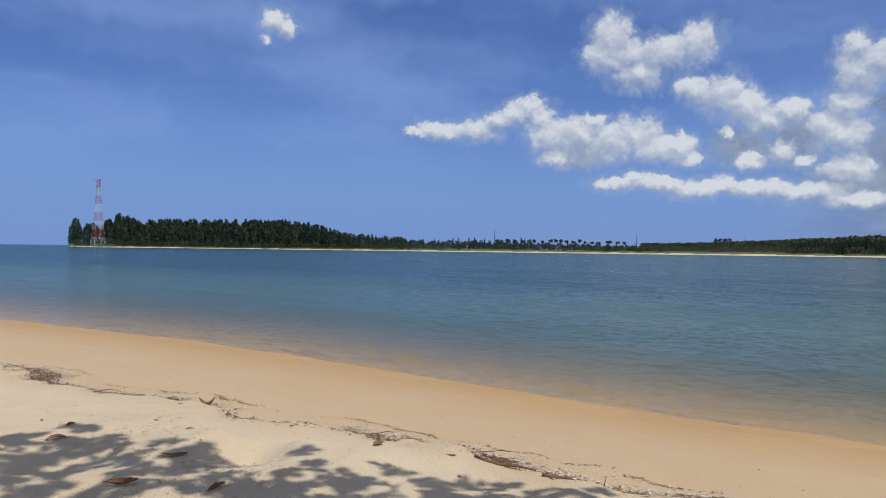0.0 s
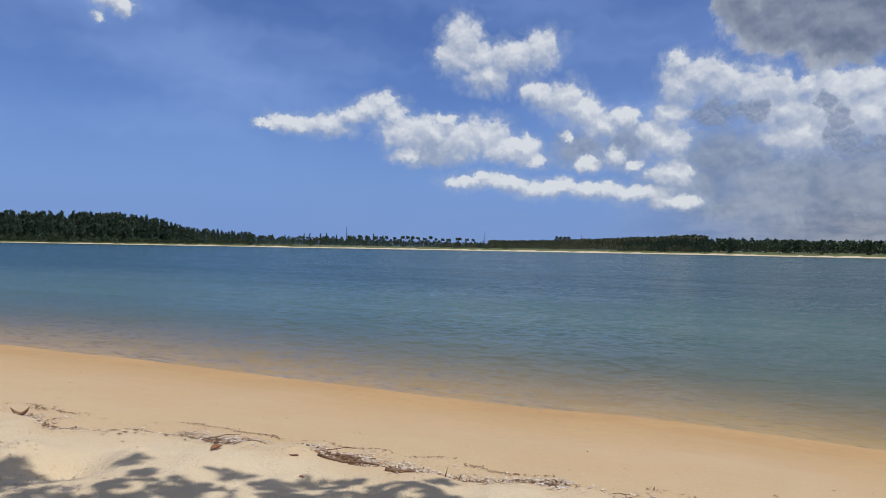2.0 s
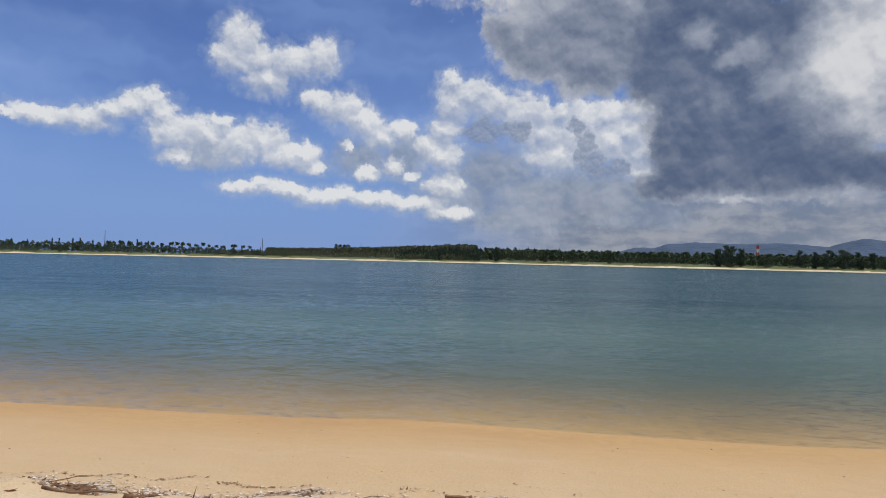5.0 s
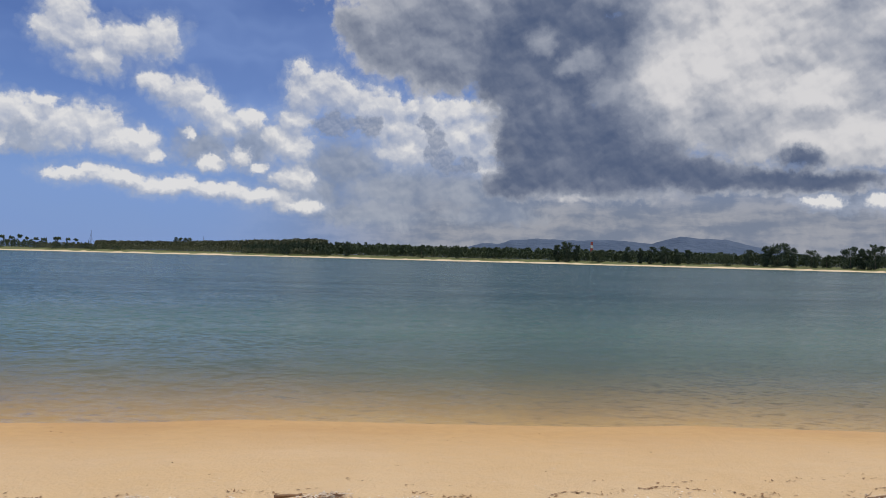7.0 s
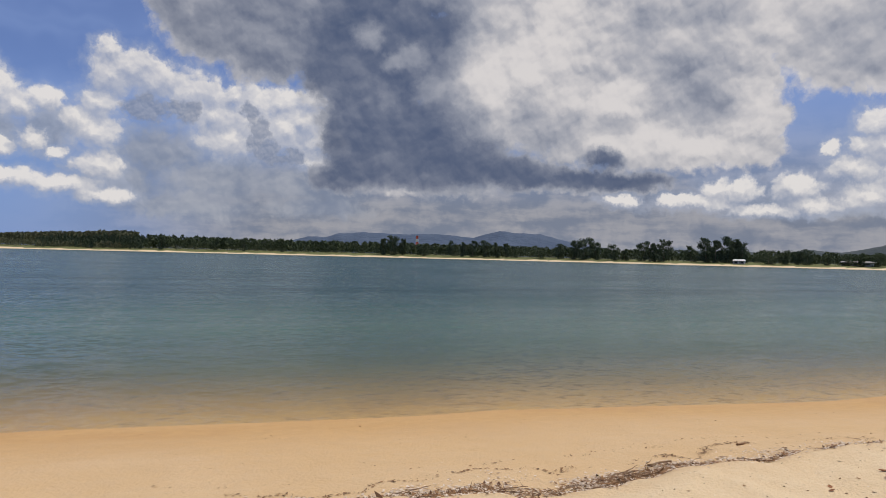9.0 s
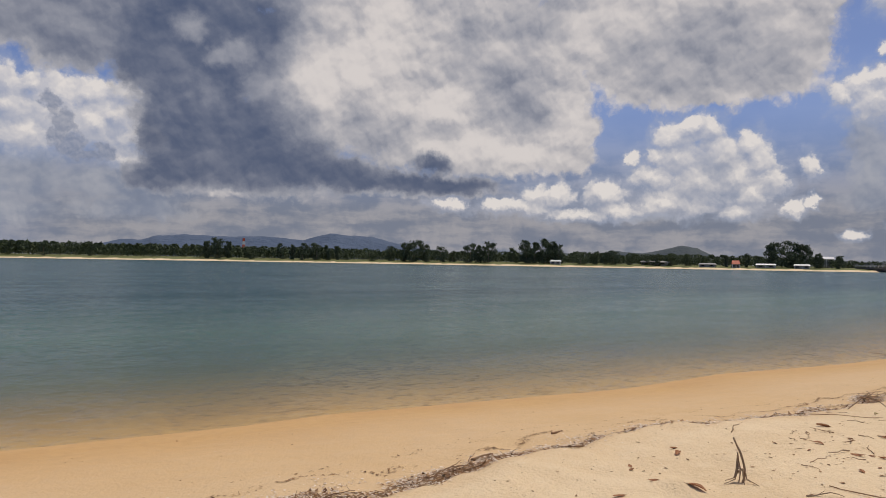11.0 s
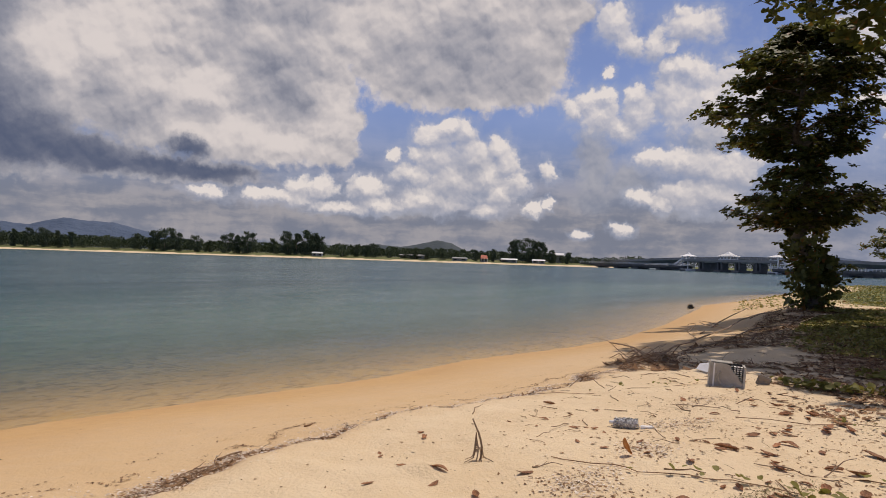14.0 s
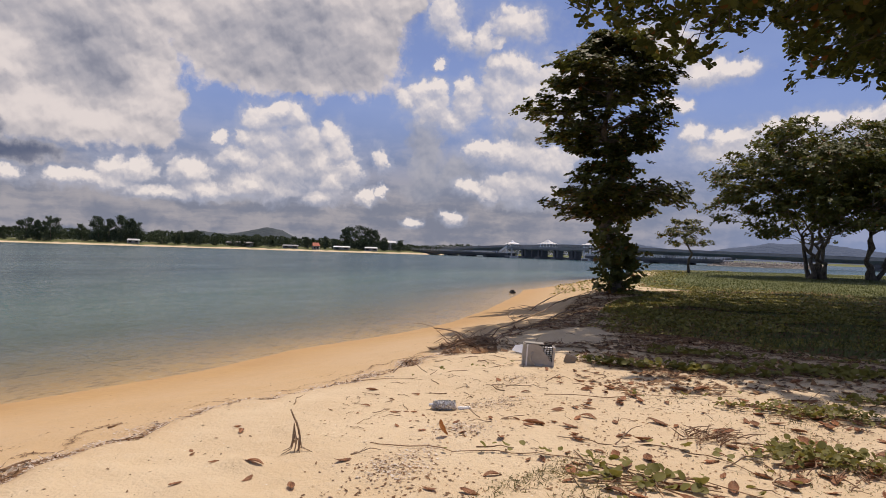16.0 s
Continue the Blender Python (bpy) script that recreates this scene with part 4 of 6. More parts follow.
def lattice_tower(az, top, back, foot, head, arms, label, bands=8, name="lattice_tower", bar=0.26):
    """A square lattice mast painted in red and white bands, with cross-arms."""
    p, d = far_place(az, back)
    z = height_at(p.x, p.y) - 0.2
    h = d * math.tan(radians(top)) + 1.6 - z
    t = new(name)
    t.matrix_basis = pose(p.x, p.y, z, 0, 0, -az + 20)
    for b in range(bands):
        pieces = []
        lo, hi = b / bands, (b + 1) / bands

        def corner(i, s):
            w = (foot * (1 - s) ** 1.5 + head) / 2
            return Vector((w * (1, 1, -1, -1)[i], w * (1, -1, -1, 1)[i], h * s))

        rows = 2
        for i in range(4):
            pieces.append(tube_data([corner(i, lo), corner(i, hi)], [bar, bar], 4))
            for r in range(rows):
                s0, s1 = lo + (hi - lo) * r / rows, lo + (hi - lo) * (r + 1) / rows
                j = (i + 1) % 4
                pieces.append(tube_data([corner(i, s0), corner(j, s1)], [bar * 0.6] * 2, 4))
                pieces.append(tube_data([corner(j, s0), corner(i, s1)], [bar * 0.6] * 2, 4))
                pieces.append(tube_data([corner(i, s1), corner(j, s1)], [bar * 0.6] * 2, 4))
        part("lattice_section", joined("lattice_section", pieces, RED_PAINT if b % 2 else WHITE_PAINT), t)
    for s, reach in arms:
        w = head / 2
        for sx in (-1, 1):
            arm = [tube_data([(sx * w, 0, h * s), (sx * reach, 0, h * s + 0.4), (sx * reach, 0, h * s - 2.4)], [bar, bar * 0.7, bar * 0.6], 4)]
            part("cross_arm", joined("cross_arm", arm, RED_PAINT), t)
    return tagged(t, label, "tower")


lattice_tower(-26.6, 4.88, 11, 9, 2.6, ((0.985, 5.2), (0.87, 5.2), (0.77, 5.2)), "tall red and white lattice power pylon in the wood", 8, "lattice_tower", 0.13)
lattice_tower(54.95, 1.55, 160, 1.6, 1.2, (), "slim red and white radio mast behind the trees", 6, "radio_mast", 0.22)


def pole(az, top, back):
    p, d = far_place(az, back)
    z = height_at(p.x, p.y) - 0.2
    h = d * math.tan(radians(top)) + 1.6 - z
    m = new("radio_mast")
    m.location = (p.x, p.y, z)
    part("mast", joined("mast", [tube_data([(0, 0, 0), (0, 0, h * 0.6), (0, 0, h)], [0.32, 0.26, 0.16], 5)], DARK_CONCRETE), m)
    part("stay", joined("stay", [tube_data([(math.cos(a) * h * 0.3, math.sin(a) * h * 0.3, 0), (0, 0, h * 0.8)], [0.05, 0.05], 3) for a in (0.3, 2.4, 4.5)], DARK_CONCRETE), m)
    tagged(m, "thin dark guyed mast behind the far wood", "mast", "masts over the far wood")


pole(4.25, 1.6, 120), pole(15.7, 1.36, 120), pole(23.6, 1.16, 220)


def knoll_trees():
    p, d = far_place(22.1, 200)
    out = [pixie(160, 7, 3.2, "broad") + np.array([p.x + q * 3.6, p.y - q * 1.5, d * math.tan(radians(0.58))]) for q in (-1.6, -0.6, 0.5, 1.5)]
    tagged(new("tree_clump", soup("tree_clump", np.concatenate(out), FAR_LEAF)), "dark round clump of trees topping the rise", "trees", kind="stuff")


knoll_trees()

# ---- bridge ----
A0, A1 = toward(103.2) * 470, toward(126.0) * 325
ALONG = (A1 - A0).normalized()
ACROSS = Vector((-ALONG.y, ALONG.x, 0))
BRIDGE_YAW = math.degrees(math.atan2(ALONG.y, ALONG.x))
LENGTH = (A1 - A0).length


def station(az):
    """How far along the bridge a line of sight meets it."""
    v = toward(az)
    den = v.x * ALONG.y - v.y * ALONG.x
    return (A0.x * v.y - A0.y * v.x) / (ALONG.x * v.y - ALONG.y * v.x) * -1 if den else 0.0


def build_old_bridge():
    b = new("footbridge")
    b.matrix_basis = pose(A0.x, A0.y, WATER_Z, 0, 0, BRIDGE_YAW)
    s1, s2, sm = station(110.3), station(116.6), station(113.2)
    low, high = 2.7, 6.6
    for u0, u1 in ((-12, s1), (s2, LENGTH + 6)):
        n = max(int((u1 - u0) / 18), 1)
        part("deck", boxes("deck", [((u0 + u1) / 2, 0, low - 0.5, u1 - u0, 7.5, 1.0), ((u0 + u1) / 2, -2.4, low - 1.4, u1 - u0, 0.6, 1.0), ((u0 + u1) / 2, 2.4, low - 1.4, u1 - u0, 0.6, 1.0)], DARK_CONCRETE), b)
        for side in (-3.6, 3.6):
            posts = [(u0 + (u1 - u0) * i / (n * 6), side, low + 0.5, 0.22, 0.18, 1.0) for i in range(n * 6 + 1)]
            part("railing", boxes("railing", posts + [((u0 + u1) / 2, side, low + 1.02, u1 - u0, 0.22, 0.16), ((u0 + u1) / 2, side, low + 0.5, u1 - u0, 0.14, 0.12)], WHITE_PAINT), b, "white painted rail")
        for i in range(n + 1):
            u = u0 + (u1 - u0) * i / n
            part("pier", boxes("pier", [(u, 0, 0.2, 3.2, 9.0, 1.2), (u, -2.4, 1.1, 1.0, 1.0, 1.2), (u, 2.4, 1.1, 1.0, 1.0, 1.2), (u, 0, -2, 2.2, 7.5, 3.2)], DARK_CONCRETE), b)
    part("deck", boxes("deck", [((s1 + s2) / 2, 0, high - 0.6, s2 - s1 + 3, 6.0, 1.2), ((s1 + s2) / 2, 0, high - 1.5, s2 - s1, 3.2, 0.8)], CONCRETE), b, "raised middle span")
    for side in (-2.9, 2.9):
        posts = [(s1 + (s2 - s1) * i / 24, side, high + 0.5, 0.2, 0.16, 1.0) for i in range(25)]
        part("railing", boxes("railing", posts + [((s1 + s2) / 2, side, high + 1.02, s2 - s1, 0.2, 0.14)], CONCRETE), b)
    for f in (0.2, 0.42, 0.62, 0.84):
        u = s1 + (s2 - s1) * f
        part("pier", boxes("pier", [(u, 0, 0.4, 4.4, 8.0, 1.8), (u - 1.2, 0, 2.8, 1.1, 4.6, 4.6), (u + 1.2, 0, 2.8, 1.1, 4.6, 4.6), (u, 0, -2, 3, 6, 3.4)], DARK_CONCRETE), b)
    for s, turn in ((s1, -1), (s2, 1)):
        tower = part("stair_tower", boxes("stair_tower", [(s + dx, dy, 4.1, 0.5, 0.5, 8.4) for dx in (-2, 2) for dy in (-2.4, 2.4)] + [(s, 0, high, 5, 6, 0.4), (s, 0, low + 0.2, 5, 6, 0.4), (s, 0, 0.5, 5.4, 7.0, 1.4)], WHITE_PAINT), b, "white stair tower")
        roof = [((s - 3.2, -3.4, 8.2), (s + 3.2, -3.4, 8.2), (s + 3.2, 3.4, 8.2), (s - 3.2, 3.4, 8.2)), ((s - 1.0, -1.0, 9.1), (s + 1.0, -1.0, 9.1), (s + 1.0, 1.0, 9.1), (s - 1.0, 1.0, 9.1))]
        rv = [*roof[0], *roof[1], (s, 0, 10.6)]
        rf = [(3, 2, 1, 0), (0, 1, 5, 4), (1, 2, 6, 5), (2, 3, 7, 6), (3, 0, 4, 7), (4, 5, 8), (5, 6, 8), (6, 7, 8), (7, 4, 8)]
        part("roof", mesh_of("roof", rv, rf, WHITE_PAINT), tower, "curved white pyramid roof")
        flight = [(s + turn * (2.5 + i * 0.62), 0, high - i * 0.33, 0.66, 3.0, 0.22) for i in range(12)]
        rails = [(s + turn * (2.5 + i * 0.62), sd, high + 0.55 - i * 0.33, 0.66, 0.12, 1.0) for i in range(12) for sd in (-1.5, 1.5)]
        part("stair", boxes("stair", flight + rails, WHITE_PAINT), tower, "white stair flight")
    pav = part("pavilion", boxes("pavilion", [(sm + dx, dy, high + 0.9, 0.35, 0.35, 1.8) for dx in (-3.4, -1.1, 1.1, 3.4) for dy in (-2.2, 2.2)] + [(sm, 0, high + 0.1, 8.6, 6, 0.3)], WHITE_PAINT), b, "white ornate pavilion")
    tiers = []
    for z0, w0, z1, w1 in ((1.75, 4.8, 2.4, 3.0), (2.4, 3.4, 2.9, 1.8), (2.9, 2.0, 4.2, 0.15)):
        v = [(sm + sx * w, sy * w * 0.7, high + z) for z, w in ((z0, w0), (z1, w1)) for sx, sy in ((-1, -1), (1, -1), (1, 1), (-1, 1))]
        tiers.append((v, [(3, 2, 1, 0), (4, 5, 6, 7), (0, 1, 5, 4), (1, 2, 6, 5), (2, 3, 7, 6), (3, 0, 4, 7)]))
    part("roof", joined("roof", tiers, WHITE_PAINT), pav, "tiered white roof")
    return tagged(b, "old grey concrete footbridge with white stair towers and pavilion", "bridge")


def build_road_bridge():
    b = new("road_bridge")
    off = ACROSS * (26 if ACROSS.dot(A0) > 0 else -26)
    o = A0 + off
    b.matrix_basis = pose(o.x, o.y, WATER_Z, 0, 0, BRIDGE_YAW)
    prof = [(-60, 3.8), (0, 4.8), (55, 6.9), (105, 7.9), (150, 7.0), (205, 5.7), (270, 4.6), (360, 4.0)]
    us = np.arange(-60, 361, 10.0)
    zs = np.interp(us, [q[0] for q in prof], [q[1] for q in prof])
    sec = [(-5.5, 0.0), (-5.5, -0.5), (-2.6, -2.1), (2.6, -2.1), (5.5, -0.5), (5.5, 0.0)]
    v = [(u, y, z + dz) for u, z in zip(us, zs) for y, dz in sec]
    f = [(i * 6 + j, i * 6 + (j + 1) % 6, (i + 1) * 6 + (j + 1) % 6, (i + 1) * 6 + j) for i in range(len(us) - 1) for j in range(6)]
    part("deck", mesh_of("deck", v, f, CONCRETE), b)
    for side in (-5.3, 5.3):
        v = [(u, side + dy, z + dz) for u, z in zip(us, zs) for dy, dz in ((-0.15, 0), (0.15, 0), (0.15, 0.9), (-0.15, 0.9))]
        f = [(i * 4 + j, i * 4 + (j + 1) % 4, (i + 1) * 4 + (j + 1) % 4, (i + 1) * 4 + j) for i in range(len(us) - 1) for j in range(4)]
        part("parapet", mesh_of("parapet", v, f, CONCRETE), b)
    for u in np.arange(-20, 330, 32.0):
        z = float(np.interp(u, us, zs))
        part("pier", boxes("pier", [(u, 0, z / 2 - 1.6, 2.0, 5.0, z + 1.2), (u, 0, z - 2.6, 3.0, 6.6, 1.4), (u, 0, 0.3, 5.0, 9.0, 1.4)], DARK_CONCRETE), b)
    return tagged(b, "long grey concrete road bridge over the channel", "bridge")


build_old_bridge()
build_road_bridge()


def riprap():
    """Rock causeway at the near end of the bridge."""
    a, e = toward(126.0) * 322, toward(133.5) * 300
    pts = []
    n, m = 60, 9
    for i in range(n):
        p = a.lerp(e, i / (n - 1))
        side = Vector((-(e - a).y, (e - a).x, 0)).normalized()
        if side.dot(p) > 0:
            side = -side
        pts.append([p + side * (7 - j * 2.0) + Vector((0, 0, WATER_Z - 0.6 + min(j, 5) * 0.46)) + Vector(rng.normal(size=3) * 0.1) for j in range(m)])
    me, _ = grid_mesh("causeway", np.array(pts), mat=ROCK)
    c = tagged(new("causeway", me), "rubble rock causeway leading to the bridge", "causeway", kind="structure")
    out = []
    for i in range(420):
        p = a.lerp(e, rng.random())
        side = Vector((-(e - a).y, (e - a).x, 0)).normalized()
        if side.dot(p) > 0:
            side = -side
        j = rng.random() * 5
        q = p + side * (7 - j * 2.0) + Vector((0, 0, WATER_Z - 0.5 + j * 0.46))
        s = 0.35 + rng.random() * 0.45
        o = rng.normal(size=(6, 3)) * 0.12 + np.array([(1, 0, 0), (-1, 0, 0), (0, 1, 0), (0, -1, 0), (0, 0, 0.8), (0, 0, -0.8)])
        o = o * s + np.array(q)
        out += [o[list(t)] for t in ((0, 2, 4), (2, 1, 4), (1, 3, 4), (3, 0, 4), (2, 0, 5), (1, 2, 5), (3, 1, 5), (0, 3, 5))]
    tagged(new("riprap", soup("riprap", np.array(out), ROCK)), "pale brown rubble stones on the causeway slope", "rocks", kind="stuff")
    part("guard_rail", boxes("guard_rail", [(0, 0, 0, (e - a).length, 0.2, 0.35)] + [((e - a).length * (i / 40 - 0.5), 0, -0.4, 0.25, 0.15, 0.9) for i in range(41)], WHITE_PAINT), c,
         "white guard rail", pose(*((a + e) / 2 + Vector((0, 0, WATER_Z + 2.5)) - Vector((0, 0, 0))), 0, 0, math.degrees(math.atan2((e - a).y, (e - a).x))))


riprap()


def house(az, back, w, d, h, roof_h, roof_mat, label):
    p, dist = far_place(az, back)
    z = height_at(p.x, p.y) - 0.05
    t = new("house")
    t.matrix_basis = pose(p.x, p.y, z, 0, 0, -az + rng.uniform(-15, 15))
    part("wall", boxes("wall", [(0, d / 2, h / 2, w, 0.2, h), (0, -d / 2 + 1.2, h / 2, w * 0.96, 0.2, h), (-w / 2 + 0.1, 0.1, h / 2, 0.2, d - 0.5, h), (w / 2 - 0.1, 0.1, h / 2, 0.2, d - 0.5, h)], CONCRETE), t)
    for x in (-w * 0.28, w * 0.28):
        part("window", boxes("window", [(x, -d / 2 + 1.06, h * 0.55, w * 0.2, 0.1, h * 0.4)], DARK_STUFF), t)
    for x in (-w / 2, 0, w / 2):
        part("post", boxes("post", [(x, -d / 2, h / 2, 0.2, 0.2, h)], WHITE_PAINT), t)
    v = [(-w * 0.56, -d * 0.6, h), (w * 0.56, -d * 0.6, h), (w * 0.56, d * 0.6, h), (-w * 0.56, d * 0.6, h), (-w * 0.5, 0, h + roof_h), (w * 0.5, 0, h + roof_h)]
    part("roof", mesh_of("roof", v, [(3, 2, 1, 0), (0, 1, 5, 4), (2, 3, 4, 5), (1, 2, 5), (3, 0, 4)], roof_mat), t)
    tagged(t, label, "house", "beach houses on the far shore")


house(94.1, 16, 4.0, 4.0, 2.2, 2.2, RED_TILES, "small beach hut with a steep red roof")
house(96.2, 15, 10, 5, 1.8, 0.8, WHITE_PAINT, "low beach pavilion with a white roof")
house(98.6, 14, 8, 5, 1.8, 0.8, WHITE_PAINT, "low beach pavilion with a pale roof")
house(100.2, 60, 8, 6, 5.5, 1.6, WHITE_PAINT, "two-storey house with a pale roof among trees")
house(92.1, 18, 9, 4, 1.6, 0.7, CONCRETE, "long low grey beach shelter")
house(80.4, 14, 6, 4, 1.9, 0.9, WHITE_PAINT, "small beach hut with a pale roof under trees")
house(88.2, 26, 16, 5, 2.2, 0.8, CONCRETE, "long low grey building behind the beach")

# ---- trees on the near shore ----
LEAF = np.array([(0, 0, 0), (0.30, 0.55, 0.03), (0.34, 0.82, 0.02), (0, 1.0, -0.06), (-0.34, 0.82, 0.02), (-0.30, 0.55, 0.03)])


def rosette(centre, axis, count, size):
    """A bud of obovate leaves round the end of a twig, to be opened by unfold()."""
    return [(centre, axis, count, size)]


def unfold(buds):
    """Leaves for all buds at once, drooping outwards: one face each."""
    count = buds[0][2]
    n = len(buds)
    c = np.repeat(np.array([b[0] for b in buds]), count, 0)
    axis = np.repeat(np.array([b[1] for b in buds]), count, 0)
    axis = axis / (np.linalg.norm(axis, axis=1, keepdims=True) + 1e-9)
    s = np.cross(axis, np.array((0.31, 0.2, 0.93)))
    s /= np.linalg.norm(s, axis=1, keepdims=True) + 1e-9
    t = np.cross(axis, s)
    a = (np.repeat(rng.random(n) * 6.28, count) + np.tile(np.arange(count) * 2.4, n))[:, None]
    d = s * np.cos(a) + t * np.sin(a) + axis * rng.uniform(-0.15, 0.75, (n * count, 1))
    d[:, 2] -= rng.uniform(0, 0.5, n * count)
    d /= np.linalg.norm(d, axis=1, keepdims=True)
    side = np.cross(d, axis) + rng.normal(size=(n * count, 3)) * 0.25
    side /= np.linalg.norm(side, axis=1, keepdims=True) + 1e-9
    up = np.cross(side, d)
    k = (np.repeat(np.array([b[3] for b in buds]), count) * rng.uniform(0.65, 1.15, n * count))[:, None, None]
    return c[:, None] + (LEAF[None, :, :1] * side[:, None] + LEAF[None, :, 1:2] * d[:, None] + LEAF[None, :, 2:] * up[:, None]) * k


def limb(p0, p1, r0, r1, sag=0.0, bits=5, wob=0.12):
    p0, p1 = np.array(p0, float), np.array(p1, float)
    L = np.linalg.norm(p1 - p0)
    pts = [p0 + (p1 - p0) * t + np.array((0, 0, sag * L * math.sin(t * math.pi))) + rng.normal(size=3) * wob * L * 0.12 * math.sin(t * math.pi) for t in np.linspace(0, 1, bits)]
    return pts, [r0 + (r1 - r0) * t for t in np.linspace(0, 1, bits)]


def almond_tree(at, height, tiers, trunk_r, leaf, label, lean=(0, 0), seed=1, twigs=7, leaves=8, low=None, name="tree", mat=None):
    """Sea almond: upright trunk, tiers of level branches, leaf rosettes along the twigs. tiers: height, reach, branches, centre shift x, y."""
    global rng
    rng = np.random.default_rng(seed)
    tree = new(name)
    x, y = at
    z = height_at(x, y) - 0.12
    tree.location = (x, y, z)
    top = np.array((lean[0], lean[1], height))
    spine, radii = limb((0, 0, 0), top, trunk_r, trunk_r * 0.14, 0, 12, 0.25)
    radii[0] *= 1.5
    part("trunk", joined("trunk", [tube_data(spine, radii, 9)], BARK, True), tree)
    faces = []
    for hgt, reach, count, sx, sy in tiers:
        base = np.array([np.interp(hgt / height, np.linspace(0, 1, 12), [q[j] for q in spine]) for j in range(3)])
        a0 = rng.random() * 6.28
        for i in range(count):
            a = a0 + 6.283 * i / count + rng.normal() * 0.25
            L = reach * rng.uniform(0.72, 1.08)
            end = base + np.array((math.cos(a) * L + sx, math.sin(a) * L + sy, L * rng.uniform(0.0, 0.28)))
            r = trunk_r * 0.26 * (1 - 0.6 * hgt / height)
            pts, rad = limb(base, end, r, r * 0.25, 0.03, 6, 0.5)
            pieces = [tube_data(pts, rad, 5)]
            for t in range(twigs):
                f = 0.22 + 0.8 * (t + rng.random()) / twigs
                p = np.array([np.interp(min(f, 1), np.linspace(0, 1, 6), [q[j] for q in pts]) for j in range(3)])
                b = a + rng.uniform(-1.3, 1.3)
                l2 = reach * rng.uniform(0.10, 0.36) * (1.25 - 0.4 * f)
                e = p + np.array((math.cos(b) * l2, math.sin(b) * l2, l2 * rng.uniform(-0.12, 0.4)))
                tp, tr = limb(p, e, r * 0.3, r * 0.12, 0.05, 3, 0.4)
                pieces.append(tube_data(tp, tr, 3, False))
                for g in (1.0, 0.62, 0.3):
                    q = p + (e - p) * g + rng.normal(size=3) * leaf * 0.4
                    ax = np.array((math.cos(b) * 0.4, math.sin(b) * 0.4, 0.9))
                    faces += rosette(q, ax, leaves, leaf)
            part("branch", joined("branch", pieces, BARK), tree)
    for hgt, spread, count in (low or ()):
        for i in range(count):
            q = np.array([np.interp(hgt / height, np.linspace(0, 1, 12), [s[j] for s in spine]) for j in range(3)]) + rng.normal(size=3) * np.array((spread, spread, 0.35))
            q[2] = max(q[2], 0.3)
            faces += rosette(q, np.array((0.2, 0.1, 0.8)) + rng.normal(size=3) * 0.5, leaves, leaf)
    part("crown", soup("crown", unfold(faces), mat or ALMOND_LEAF), tree)
    return tagged(tree, label, "tree")


almond_tree((24.8, -13.7), 10.3,
            [(3.2, 2.2, 6, 0, 0), (3.6, 2.9, 8, 0.1, -0.2), (4.1, 2.5, 7, 0, -0.2), (4.9, 1.2, 4, 0, 0), (5.5, 1.8, 6, 0, 0), (6.1, 2.4, 8, 0.1, 0.1), (6.7, 2.7, 9, 0, 0.2), (7.2, 1.0, 3, 1.3, 2.3), (7.4, 2.7, 9, 0, 0),
             (8.0, 2.6, 9, 0, 0), (8.6, 2.3, 8, 0, 0), (9.2, 1.8, 7, 0, 0), (9.7, 1.3, 6, 0, 0), (10.1, 0.8, 5, 0, 0)],
            0.26, 0.22, "tall sea almond tree with dark tiered foliage on the eroded bank", (0.4, 0.3), 3, 13, 8,
            [(0.6, 0.42, 50), (1.2, 0.46, 80), (1.8, 0.42, 80), (2.4, 0.4, 60), (2.9, 0.3, 30), (4.6, 0.4, 30), (5.3, 0.5, 40)])


